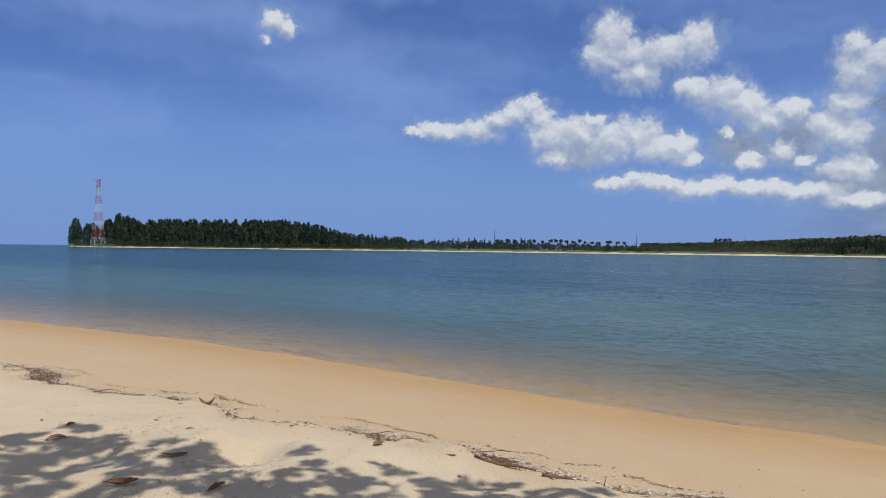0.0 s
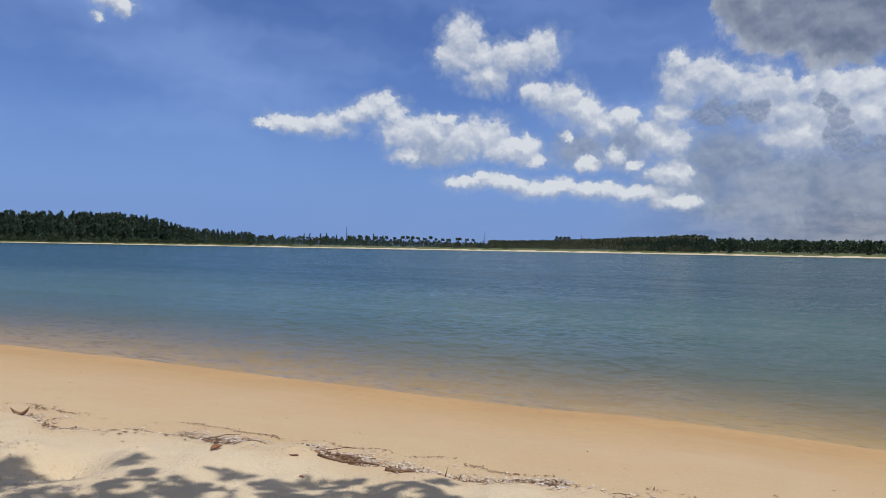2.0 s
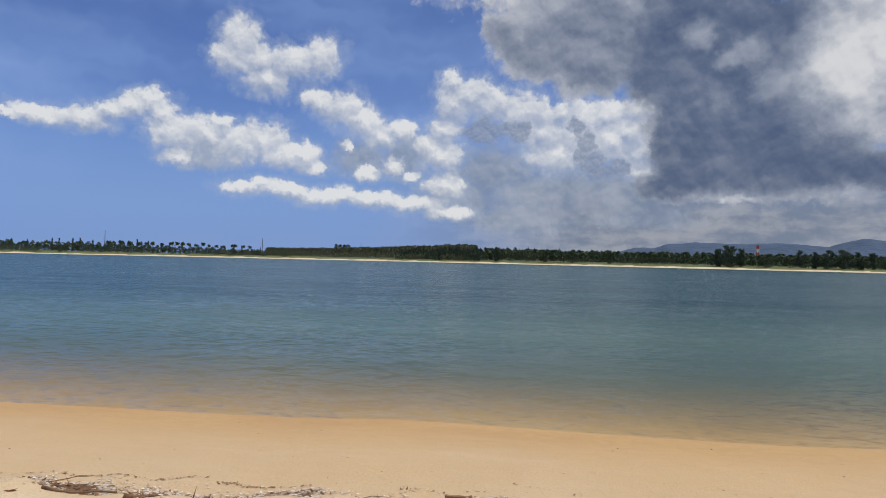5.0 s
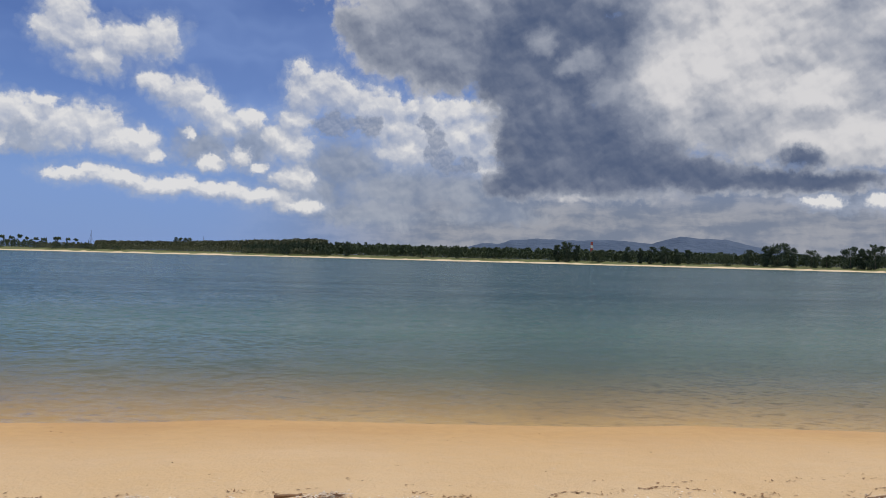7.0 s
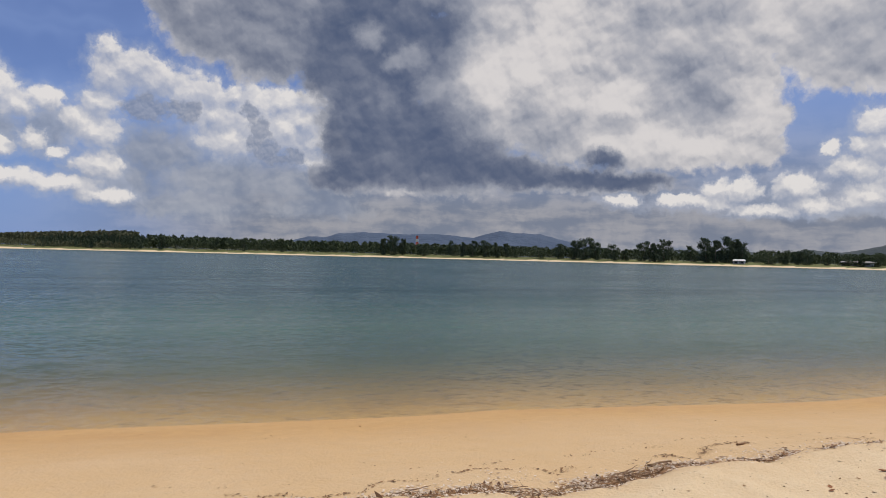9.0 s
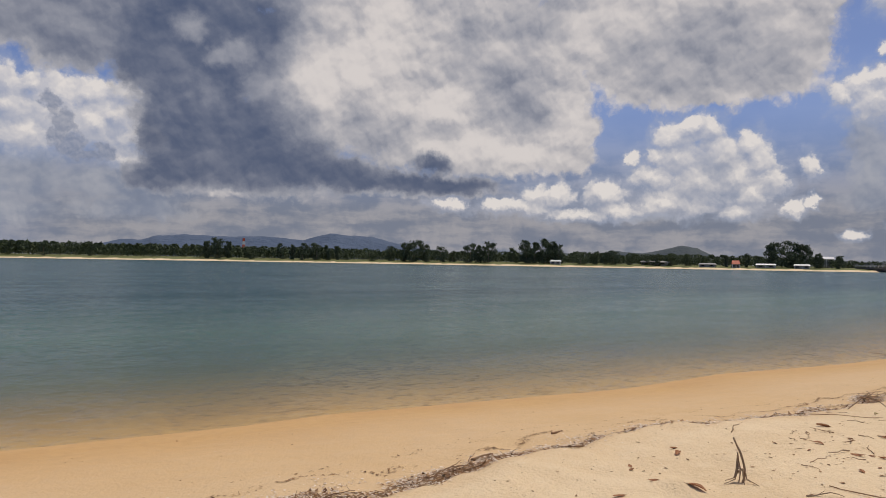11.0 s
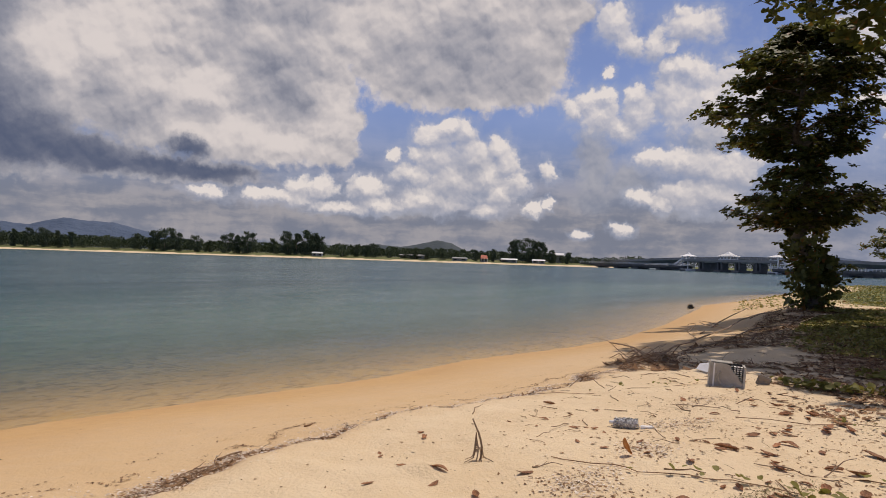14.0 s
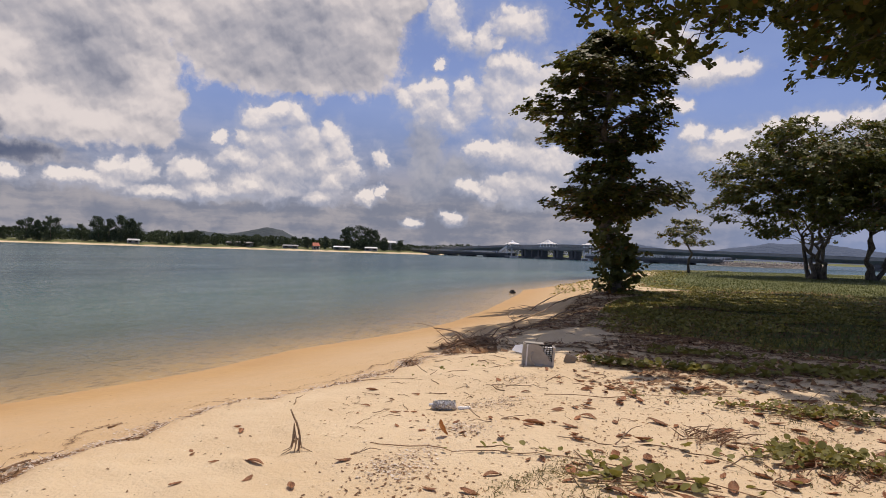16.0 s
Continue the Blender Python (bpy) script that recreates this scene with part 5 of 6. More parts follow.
def shade_tree(at, crown, trunk_r, leaf, label, seed, clusters=120, limbs=9, leaves=7, fork=(0, 0, 4.0), stems=1, floor=None, per=11):
    """Wide spreading sea almond. crown: centre x, y, radius, bottom and top height; floor: least height at a place."""
    global rng
    rng = np.random.default_rng(seed)
    tree = new("tree")
    x, y = at
    z = height_at(x, y) - 0.15
    tree.location = (x, y, z)
    cx, cy, cr, c0, c1 = crown
    forks = []
    for i in range(stems):
        f = np.array(fork, float) + (np.array((rng.normal() * 0.9, rng.normal() * 0.9, rng.normal() * 0.4)) if stems > 1 else 0)
        foot = np.array((rng.normal() * 0.35, rng.normal() * 0.35, 0)) if stems > 1 else np.zeros(3)
        spine, radii = limb(foot, f, trunk_r * 1.25, trunk_r * 0.75, 0, 7, 0.5)
        radii[0] *= 1.35
        part("trunk", joined("trunk", [tube_data(spine, radii, 10)], BARK, True), tree)
        forks.append(f)
    heads = []
    for i in range(clusters):
        a, r = 2.39996 * i, cr * math.sqrt((i + 0.5) / clusters)
        r *= 1 + 0.10 * math.sin(a * 3.0 + seed) + rng.normal() * 0.06
        px, py = math.cos(a) * r, math.sin(a) * r
        dome = math.sqrt(max(1 - (r / (cr * 1.15)) ** 2, 0))
        top = c0 + (c1 - c0) * (0.25 + 0.75 * dome)
        q = np.array((cx + px, cy + py, c0 + (top - c0) * rng.random() ** 0.7))
        if floor:
            lo = floor(q[0], q[1])
            if lo is None:
                continue
            az = math.degrees(math.atan2(q[0], q[1]))
            q[2] = max(q[2], lo + 0.3 + rng.random() * 1.2)
            high = 1.6 + math.hypot(q[0], q[1]) * 0.46
            if az < 140 and q[2] < high and rng.random() < 0.66:
                q[2] = high + rng.random() * 2.2
        heads.append(q - np.array((x, y, z)))
    lines = []
    for i in range(limbs):
        q = heads[int(rng.integers(len(heads) // 3, len(heads)))]
        f = forks[i % stems]
        end = f + (q - f) * 0.92
        pts, rad = limb(f, end, trunk_r * 0.5, trunk_r * 0.08, 0.1, 9, 0.5)
        lines.append((np.array(pts), [tube_data(pts, rad, 6)]))
    faces = []
    for q in heads:
        best = min(((np.linalg.norm(L - q, axis=1) + 0.6 * np.maximum(L[:, 2] - q[2], 0)).min(), j) for j, (L, _) in enumerate(lines))[1]
        L, pieces = lines[best]
        p = L[np.linalg.norm(L - q, axis=1).argmin()]
        tp, tr = limb(p, q, 0.035, 0.01, 0.05, 5, 0.7)
        pieces.append(tube_data(tp, tr, 4, False))
        out = (q - p) / (np.linalg.norm(q - p) + 1e-6)
        for _ in range(per):
            c = q + rng.normal(size=3) * np.array((0.55, 0.55, 0.22)) * (cr / 8) ** 0.4
            if floor:
                lo = floor(c[0] + x, c[1] + y)
                if lo is None or c[2] + z < lo:
                    continue
            faces += rosette(c, np.array((out[0] * 0.4, out[1] * 0.4, 0.9)) + rng.normal(size=3) * 0.3, leaves, leaf)
    for _, pieces in lines:
        part("limb", joined("limb", pieces, BARK), tree)
    part("crown", soup("crown", unfold(faces), ALMOND_LEAF), tree)
    return tagged(tree, label, "tree")


def bough_floor(x, y):
    """Height of the lowest leaves of the overhanging boughs."""
    az = math.degrees(math.atan2(x, y))
    if -60 < az < 112.5:
        return None
    el = np.interp(az, [112.5, 113.5, 118, 120.5, 125.5, 127, 130, 131.5, 134, 150], [20.5, 18.3, 17.8, 15, 14, 17, 17, 13.4, 12, 12])
    el = float(el) + 1.4 * math.sin(az * 2.1) + 1.2 * math.sin(az * 5.3 + 1.0)
    return 1.6 + math.hypot(x, y) * math.tan(radians(el))


shade_tree((10.6, -17.2), (16.2, -14.9, 7.4, 6.2, 12.4), 0.42, 0.26, "large spreading sea almond tree overhanging the beach", 11, 480, 14, 7, (1.6, 1.0, 6.8), 1, bough_floor, 14)
shade_tree((21.5, -27.5), (21.0, -24.0, 7.5, 7.5, 13.5), 0.40, 0.28, "large spreading sea almond tree beside the lawn", 37, 200, 9, 7, (0, 0.5, 7.5), 1, bough_floor, 13)
shade_tree((9.5, -19.0), (10.0, -16.5, 6.5, 6.5, 12.5), 0.38, 0.28, "large spreading sea almond tree behind the beach", 41, 200, 9, 7, (0, 0.5, 7.0), 1, bough_floor, 13)
shade_tree((-3.4, -2.6), (-0.4, 0.25, 3.9, 5.2, 8.2), 0.30, 0.17, "spreading sea almond tree shading the upper beach", 13, 125, 9, 7, (0.4, 0.4, 4.2))
shade_tree((45.3, -42.0), (45.3, -42.3, 7.2, 3.7, 12.9), 0.14, 0.29, "dense dark sea almond tree with several stems on the lawn", 17, 230, 10, 7, (0, 0, 3.6), 6, None, 30)
shade_tree((45.0, -47.6), (43.6, -49.6, 6.4, 4.6, 13.2), 0.16, 0.31, "dense dark sea almond tree with forked stems on the lawn", 19, 180, 9, 7, (0, 0, 3.8), 3, None, 30)
shade_tree((38.5, -51.0), (38.0, -52.0, 6.0, 4.4, 12.0), 0.34, 0.30, "dense dark sea almond tree at the lawn's edge", 23, 130, 8, 7, (0, 0, 3.6), 2, None, 30)
almond_tree((56.1, -38.2), 5.2, [(2.6, 2.3, 6, 0.2, 0), (3.3, 2.3, 6, 0.3, 0), (4.0, 1.9, 6, 0.3, 0), (4.7, 1.2, 5, 0.3, 0)], 0.14, 0.26, "small umbrella-shaped sea almond tree on the lawn", (0.3, 0.2), 29, 5, 7)
rng = np.random.default_rng(101)

# ---- things on the beach ----
LEAVES_FRONT = [(5.95, -0.08, 0.08), (6.35, 0.11, 0.07), (6.98, -0.25, 0.13), (5.76, -0.38, 0.15), (5.51, -0.34, 0.11), (5.46, 0.14, 0.1), (5.23, -0.63, 0.14), (8.57, -1.69, 0.14),
                (7.59, -1.48, 0.1), (5.75, -1.04, 0.15), (7.76, -2.27, 0.1), (6.8, -2.58, 0.12), (6.65, -2.97, 0.21), (6.75, -3.58, 0.18), (6.46, -3.26, 0.17), (8.26, -2.15, 0.08),
                (7.56, -1.11, 0.06), (8.06, -4.23, 0.18), (8.48, 0.23, 0.07), (7.33, -1.74, 0.12)]
LEAVES_RIGHT = [(6.39, -4.15, 0.22), (5.84, -3.67, 0.2), (7.76, -5.59, 0.26), (7.15, -4.73, 0.13), (7.37, -4.3, 0.2), (7.47, -4.49, 0.2), (7.24, -4.45, 0.17), (7.82, -5.32, 0.22),
                (5.63, -3.13, 0.11), (5.59, -2.83, 0.1), (5.3, -2.77, 0.1), (5.49, -2.45, 0.09), (5.45, -2.55, 0.12), (5.15, -2.04, 0.15), (4.99, -1.54, 0.12), (4.84, -1.77, 0.16),
                (4.57, -3.61, 0.2), (4.78, -4.02, 0.14), (4.54, -4.01, 0.21), (4.96, -4.58, 0.26)]
LEAVES_EDGE = [(4.66, -4.57, 0.2), (4.69, -4.96, 0.24), (4.65, -3.27, 0.2), (4.68, -2.77, 0.17), (5.28, -3.39, 0.12), (7.41, -7.42, 0.25), (7.37, -7.88, 0.21), (8.21, -7.38, 0.26),
               (5.4, -4.1, 0.12), (6.31, -5.09, 0.15), (6.17, -5.33, 0.16), (5.91, -5.71, 0.19), (5.78, -5.91, 0.19), (8.13, -3.46, 0.12), (7.84, -3.18, 0.11), (4.35, -1.5, 0.15), (4.4, -2.2, 0.16)]
LEAVES_LEFT = [(-3.3, 6.14, 0.12), (-3.2, 5.73, 0.16), (-3.65, 6.3, 0.06), (-2.03, 5.28, 0.18), (-2.15, 4.65, 0.2), (-1.49, 4.6, 0.15), (-2.29, 6.28, 0.08), (-3.79, 7.13, 0.05),
               (-2.82, 7.45, 0.05), (-2.68, 6.47, 0.05), (-0.53, 5.84, 0.16), (0.14, 5.16, 0.05), (0.09, 5.59, 0.08), (6.5, 0.13, 0.08), (7.14, -0.21, 0.09), (6.8, 1.11, 0.04)]


def curled_leaf(name, mat, curl, fold, seed):
    """A dry leaf, one unit long, bent along and across, with a raised midrib."""
    g = np.random.default_rng(seed)
    n, m = 9, 7
    pts = np.zeros((n, m, 3))
    for i in range(n):
        t = i / (n - 1)
        w = 0.21 * math.sin(math.pi * min(t * 0.9 + 0.06, 1)) ** 0.75
        for j in range(m):
            u = j / (m - 1) * 2 - 1
            pts[i, j] = (t - 0.5, u * w * (1 - 0.15 * fold), curl * (2 * t - 1) ** 2 * 0.4 + fold * abs(u) ** 1.4 * w * 0.9 + (0.012 if abs(u) < 0.1 else 0) + g.normal() * 0.012)
    me, _ = grid_mesh(name, pts, mat=mat)
    v, f = tube_data([(-0.62, 0.01, 0.05 + curl * 0.4), (-0.5, 0, curl * 0.4 + 0.012), (0, 0, 0.018), (0.45, 0, curl * 0.35 + 0.012)], [0.012, 0.014, 0.012, 0.004], 4)
    bm = bmesh.new()
    bm.from_mesh(me)
    vs = [bm.verts.new(p) for p in v]
    for q in f:
        bm.faces.new([vs[i] for i in q])
    bm.to_mesh(me)
    bm.free()
    return me


LEAF_SHAPES = [curled_leaf("dry_leaf", DRY_LEAF, c, f, i) for i, (c, f) in enumerate(((0.15, 0.4), (0.3, 0.7), (0.1, 0.9), (-0.2, 0.5), (0.22, 0.2)))]
n_leaf = 0
for group in (LEAVES_FRONT, LEAVES_RIGHT, LEAVES_EDGE, LEAVES_LEFT):
    for x, y, size in group:
        shape = n_leaf % 5
        ob = new("dry_leaf", LEAF_SHAPES[shape])
        s = max(size, 0.05) * 1.0
        lift = (0.03 if shape != 3 else 0.09) * s
        ob.matrix_basis = pose(x, y, height_at(x, y) + lift, rng.uniform(-12, 12), rng.uniform(-8, 8), rng.uniform(0, 360)) @ Matrix.Diagonal((s, s, s, 1))
        tagged(ob, "curled brown dry sea almond leaf lying on sand", "leaf", "dry leaves on the sand")
        n_leaf += 1
more = np.random.default_rng(77)
RUST_SHAPES = [curled_leaf("dry_leaf", RUST_LEAF, c, f, 20 + i) for i, (c, f) in enumerate(((0.25, 0.5), (0.4, 0.8), (0.12, 0.3)))]
for cx, cy, rx, ry, count, lo, hi in ((6.3, -5.8, 1.1, 0.5, 26, 0.10, 0.2), (5.0, -4.7, 0.8, 0.5, 30, 0.10, 0.2), (4.6, -3.2, 0.6, 0.6, 16, 0.08, 0.17), (6.6, -3.6, 1.3, 1.0, 26, 0.05, 0.16), (8.2, -4.6, 1.2, 0.7, 26, 0.06, 0.18), (7.2, -2.0, 1.2, 0.8, 14, 0.04, 0.1)):
    for _ in range(count):
        x, y = cx + more.normal() * rx * 0.6, cy + more.normal() * ry * 0.6
        sz = more.uniform(lo, hi)
        ob = new("dry_leaf", (LEAF_SHAPES[:3] + RUST_SHAPES)[int(more.integers(6))])
        ob.matrix_basis = pose(x, y, height_at(x, y) + 0.05 * sz, more.uniform(-18, 18), more.uniform(-14, 14), more.uniform(0, 360)) @ Matrix.Diagonal((sz, sz * 1.25, sz, 1))
        tagged(ob, "curled red-brown dry leaf among creepers on sand", "leaf", "dry leaves on the sand")
ob = new("dry_leaf", curled_leaf("orange_leaf", ORANGE_LEAF, 0.35, 0.3, 9))
ob.matrix_basis = pose(6.22, -1.94, height_at(6.22, -1.94) + 0.075, 0, -62, 118) @ Matrix.Diagonal((0.16, 0.2, 0.16, 1))
tagged(ob, "bright orange fallen leaf standing against a vine", "leaf", "dry leaves on the sand")


def branch(points, r0, r1, mat=DRIFTWOOD, sides=6, knots=True):
    pts = [np.array(p, float) for p in points]
    out = []
    for a, b in zip(pts, pts[1:]):
        out += [a, a + (b - a) * 0.5 + rng.normal(size=3) * np.linalg.norm(b - a) * 0.03]
    out.append(pts[-1])
    n = len(out)
    return tube_data(out, [(r0 + (r1 - r0) * i / (n - 1)) * (1 + (rng.normal() * 0.12 if knots else 0)) for i in range(n)], sides)


def laid(points, up=0.012):
    return [(x, y, height_at(x, y) + up + (q[0] if q else 0)) for x, y, *q in points]


def driftwood(points, r0, r1, label, name="driftwood", mat=DRIFTWOOD, forks=()):
    pieces = [branch(laid(points, r0 * 0.75), r0, r1, mat)]
    ob = new(name)
    part("stem", joined("stem", pieces, mat, True), ob)
    for f in forks:
        part("fork", joined("fork", [branch(laid(f, r0 * 0.6), r0 * 0.6, r1 * 0.6, mat, 5)], mat, True), ob)
    return tagged(ob, label, "driftwood", "driftwood along the wrack line")


driftwood([(0.28, 5.63), (0.5, 5.47), (0.74, 5.36)], 0.014, 0.008, "thin brown driftwood stick on the wrack line")
driftwood([(0.77, 5.23), (1.0, 5.2), (1.25, 5.15), (1.45, 5.1)], 0.016, 0.007, "forked brown driftwood branch on the wrack line", forks=[[(1.3, 5.13), (1.36, 5.2, 0.05)], [(1.0, 5.2), (1.07, 5.29, 0.03)]])
driftwood([(1.38, 4.97), (1.5, 4.98), (1.62, 5.02)], 0.013, 0.007, "short brown driftwood stick on the wrack line")
driftwood([(6.60, 1.56), (6.74, 1.5), (6.87, 1.43)], 0.018, 0.010, "thick weathered driftwood piece beside the wrack")
driftwood([(7.36, 0.95), (7.41, 0.61), (7.6, 0.45), (7.8, 0.30)], 0.010, 0.005, "dark forked driftwood branch on the wrack line", forks=[[(7.41, 0.8), (7.33, 0.72, 0.03)]])
driftwood([(3.0, 4.56), (3.1, 4.52), (3.19, 4.47)], 0.018, 0.010, "short dark driftwood piece on damp sand")
driftwood([(8.0, 1.06), (8.07, 1.02), (8.15, 1.0)], 0.014, 0.008, "short dark driftwood stick on damp sand")


def seed_pod():
    pts = [(-2.78 + 0.18 * t, 7.9 + 0.02 * math.sin(t * 3), height_at(-2.7, 7.9) + 0.02 + 0.075 * (2 * t - 1) ** 2) for t in np.linspace(0, 1, 7)]
    ob = new("palm_frond_base", joined("palm_frond_base", [tube_data(pts, [0.004, 0.014, 0.02, 0.022, 0.02, 0.014, 0.004], 6)], DRIFTWOOD, True))
    tagged(ob, "upturned curved dry husk on damp sand", "husk")


seed_pod()


def stump():
    """Weathered upright stick with a tangle of roots at its foot."""
    x, y = 6.1, -0.70
    z = height_at(x, y)
    ob = new("stick")
    ob.location = (x, y, z)
    part("stem", joined("stem", [branch([(0.0, 0.0, -0.05), (0.0, -0.03, 0.10), (0.02, 0.0, 0.22), (0.03, 0.05, 0.33)], 0.010, 0.007, GREY_TWIG, 7)], GREY_TWIG, True), ob)
    for i in range(9):
        a = i * 0.72
        r = 0.05 + 0.13 * rng.random()
        part("root", joined("root", [branch([(0.02, 0.02, 0.22 - 0.02 * i), (math.cos(a) * 0.03, math.sin(a) * 0.03, 0.10), (math.cos(a) * 0.045, math.sin(a) * 0.045, 0.03), (math.cos(a) * r, math.sin(a) * r, 0.0)],
                                               0.006, 0.003, GREY_TWIG, 5)], GREY_TWIG), ob)
    tagged(ob, "grey upright stick with a tangle of thin roots", "stick")


stump()

BARNACLE = leafy("barnacle_crust", (0.33, 0.30, 0.27), (0.95, 0.92, 0.88), None, 0.7, 0.0)


def crusted_bottle():
    x, y = 7.45, -2.27
    ob = new("bottle")
    ob.matrix_basis = pose(x, y, height_at(x, y) + 0.05, 0, 0, 78)
    prof = [(-0.13, 0.030), (-0.125, 0.042), (-0.05, 0.046), (0.05, 0.045), (0.09, 0.032), (0.115, 0.018), (0.15, 0.017)]
    part("body", joined("body", [tube_data([(u, 0, 0) for u, _ in prof], [r for _, r in prof], 14)], PALE_PLASTIC, True), ob)
    crust = []
    for _ in range(420):
        u, a = rng.uniform(-0.13, 0.10), rng.random() * 6.283
        r = float(np.interp(u, [q[0] for q in prof], [q[1] for q in prof]))
        c = np.array((u, math.cos(a) * r, math.sin(a) * r))
        n = np.array((0, math.cos(a), math.sin(a)))
        e = rng.normal(size=3) * 0.011
        crust.append([c + e, c + np.cross(n, e) * 1.1 - e * 0.5, c + n * rng.uniform(0.006, 0.014)])
        crust.append([c - e, c + np.cross(n, e) * 1.1 + e * 0.5, c + n * rng.uniform(0.006, 0.014)])
    tagged(part("barnacle_crust", soup("barnacle_crust", np.array(crust), BARNACLE), ob), kind="stuff")
    tagged(ob, "washed-up bottle crusted with white barnacles", "bottle")
    o2 = new("foam_scrap", boxes("foam_scrap", [(0, 0, 0.012, 0.12, 0.06, 0.024), (0.05, 0.02, 0.016, 0.05, 0.05, 0.03)], PALE_PLASTIC, 0.006))
    o2.matrix_basis = pose(7.42, -2.50, height_at(7.42, -2.5) - 0.002, 3, 4, 80)
    tagged(o2, "small white foam scrap on the sand", "scrap")


crusted_bottle()


def broken_housing():
    """Broken grey plastic housing, open at one corner over a slatted inside."""
    x, y = 9.80, -4.30
    z = height_at(x, y) - 0.035
    ob = new("plastic_housing")
    ob.matrix_basis = pose(x, y, z, 2, 3, -108)
    w, h, d, t = 0.44, 0.34, 0.20, 0.012
    # front panel with a torn corner: an outline, thickened
    outline = [(-w / 2, 0), (w / 2 - 0.03, 0), (w / 2 - 0.03, 0.10), (w / 2 - 0.07, 0.13), (w / 2 - 0.09, 0.19), (w / 2 - 0.15, 0.23), (w / 2 - 0.19, 0.31), (-0.02, h), (-w / 2, h)]
    bm = bmesh.new()
    f = bm.faces.new([bm.verts.new((a, -d / 2, b)) for a, b in outline])
    ext = bmesh.ops.extrude_face_region(bm, geom=[f])
    bmesh.ops.translate(bm, verts=[v for v in ext["geom"] if isinstance(v, bmesh.types.BMVert)], vec=(0, t, 0))
    bmesh.ops.recalc_face_normals(bm, faces=bm.faces[:])
    me = bpy.data.meshes.new("front_panel")
    bm.to_mesh(me)
    bm.free()
    me.materials.append(GREY_PLASTIC)
    part("front_panel", me, ob)
    ring = []
    for i in range(18):
        a = math.radians(140 + i * 10)
        ring.append((-0.0 + math.cos(a) * 0.12, -d / 2 - 0.006, 0.155 + math.sin(a) * 0.12))
    part("round_moulding", joined("round_moulding", [tube_data(ring, [0.016] * len(ring), 8)], GREY_PLASTIC, True), ob)
    part("side_panel", boxes("side_panel", [(-w / 2 - t / 2, 0, h / 2, t, d, h)], GREY_PLASTIC, 0.004), ob)
    part("side_panel", boxes("side_panel", [(w / 2 - 0.012, 0, h / 2 - 0.01, 0.03, d, h - 0.02)], GREY_PLASTIC, 0.004), ob, "split worn side panel")
    part("top_panel", boxes("top_panel", [(-w * 0.18, 0.02, h + t / 2, w * 0.64, d - 0.04, t)], GREY_PLASTIC, 0.004), ob)
    part("base_panel", boxes("base_panel", [(0, 0.01, t / 2, w - 0.04, d - 0.03, t)], GREY_PLASTIC, 0.003), ob)
    part("edge_strip", boxes("edge_strip", [(-w / 2 + 0.045, -d / 2 - 0.008, h / 2, 0.02, 0.014, h)], PALE_PLASTIC, 0.004), ob, "pale raised strip")
    part("back_panel", boxes("back_panel", [(0, d / 2 - 0.01, h / 2, w - 0.06, t, h - 0.03)], DARK_STUFF), ob)
    for i in range(9):
        part("slat", boxes("slat", [(0.10, -0.02, 0.08 + i * 0.028, 0.2, 0.05, 0.008)], PALE_PLASTIC), ob)
    for i in range(5):
        part("slat", boxes("slat", [(0.03 + i * 0.04, -0.03, 0.2, 0.008, 0.04, 0.24)], DARK_STUFF), ob)
    tagged(ob, "broken grey plastic appliance housing half sunk in sand", "housing")
    sheet = new("foam_sheet")
    sx, sy = 10.33, -4.30
    v = [(-0.30, -0.03, 0.02), (-0.05, -0.03, 0.0), (0.14, -0.02, 0.04), (0.16, 0.0, 0.17), (-0.02, 0.02, 0.16), (-0.24, 0.0, 0.12)]
    bm = bmesh.new()
    f = bm.faces.new([bm.verts.new(q) for q in v])
    ext = bmesh.ops.extrude_face_region(bm, geom=[f])
    bmesh.ops.translate(bm, verts=[q for q in ext["geom"] if isinstance(q, bmesh.types.BMVert)], vec=(0, 0.03, 0.01))
    bmesh.ops.recalc_face_normals(bm, faces=bm.faces[:])
    me = bpy.data.meshes.new("board")
    bm.to_mesh(me)
    bm.free()
    me.materials.append(PALE_PLASTIC)
    part("board", me, sheet)
    sheet.matrix_basis = pose(sx, sy, height_at(sx, sy) + 0.09, -24, 6, -112) @ Matrix.Diagonal((0.66, 1, 1.0, 1))
    tagged(sheet, "torn white foam board leaning behind the grey housing", "foam board")
    sl = new("concrete_piece", boxes("concrete_piece", [(0, 0, 0.07, 0.17, 0.05, 0.15)], ROCK, 0.012))
    sl.matrix_basis = pose(10.0, -4.88, height_at(10.0, -4.88) - 0.02, 12, 18, -100)
    tagged(sl, "small pale broken slab stuck in the sand", "slab")


broken_housing()


def floating_log():
    x, y = 38.9, -14.7
    ob = new("rock")
    me = boxes("stone", [(0, 0, 0.0, 0.42, 0.28, 0.2)], DARK_STUFF, 0.06)
    for v in me.vertices:
        v.co += Vector(rng.normal(size=3) * 0.02)
    part("stone", me, ob)
    part("stone", boxes("stone", [(0.03, 0, 0.10, 0.24, 0.2, 0.08)], DARK_STUFF, 0.03), ob)
    ob.location = (x, y, WATER_Z + 0.05)
    tagged(ob, "small dark rock awash at the water's edge", "rock")


floating_log()


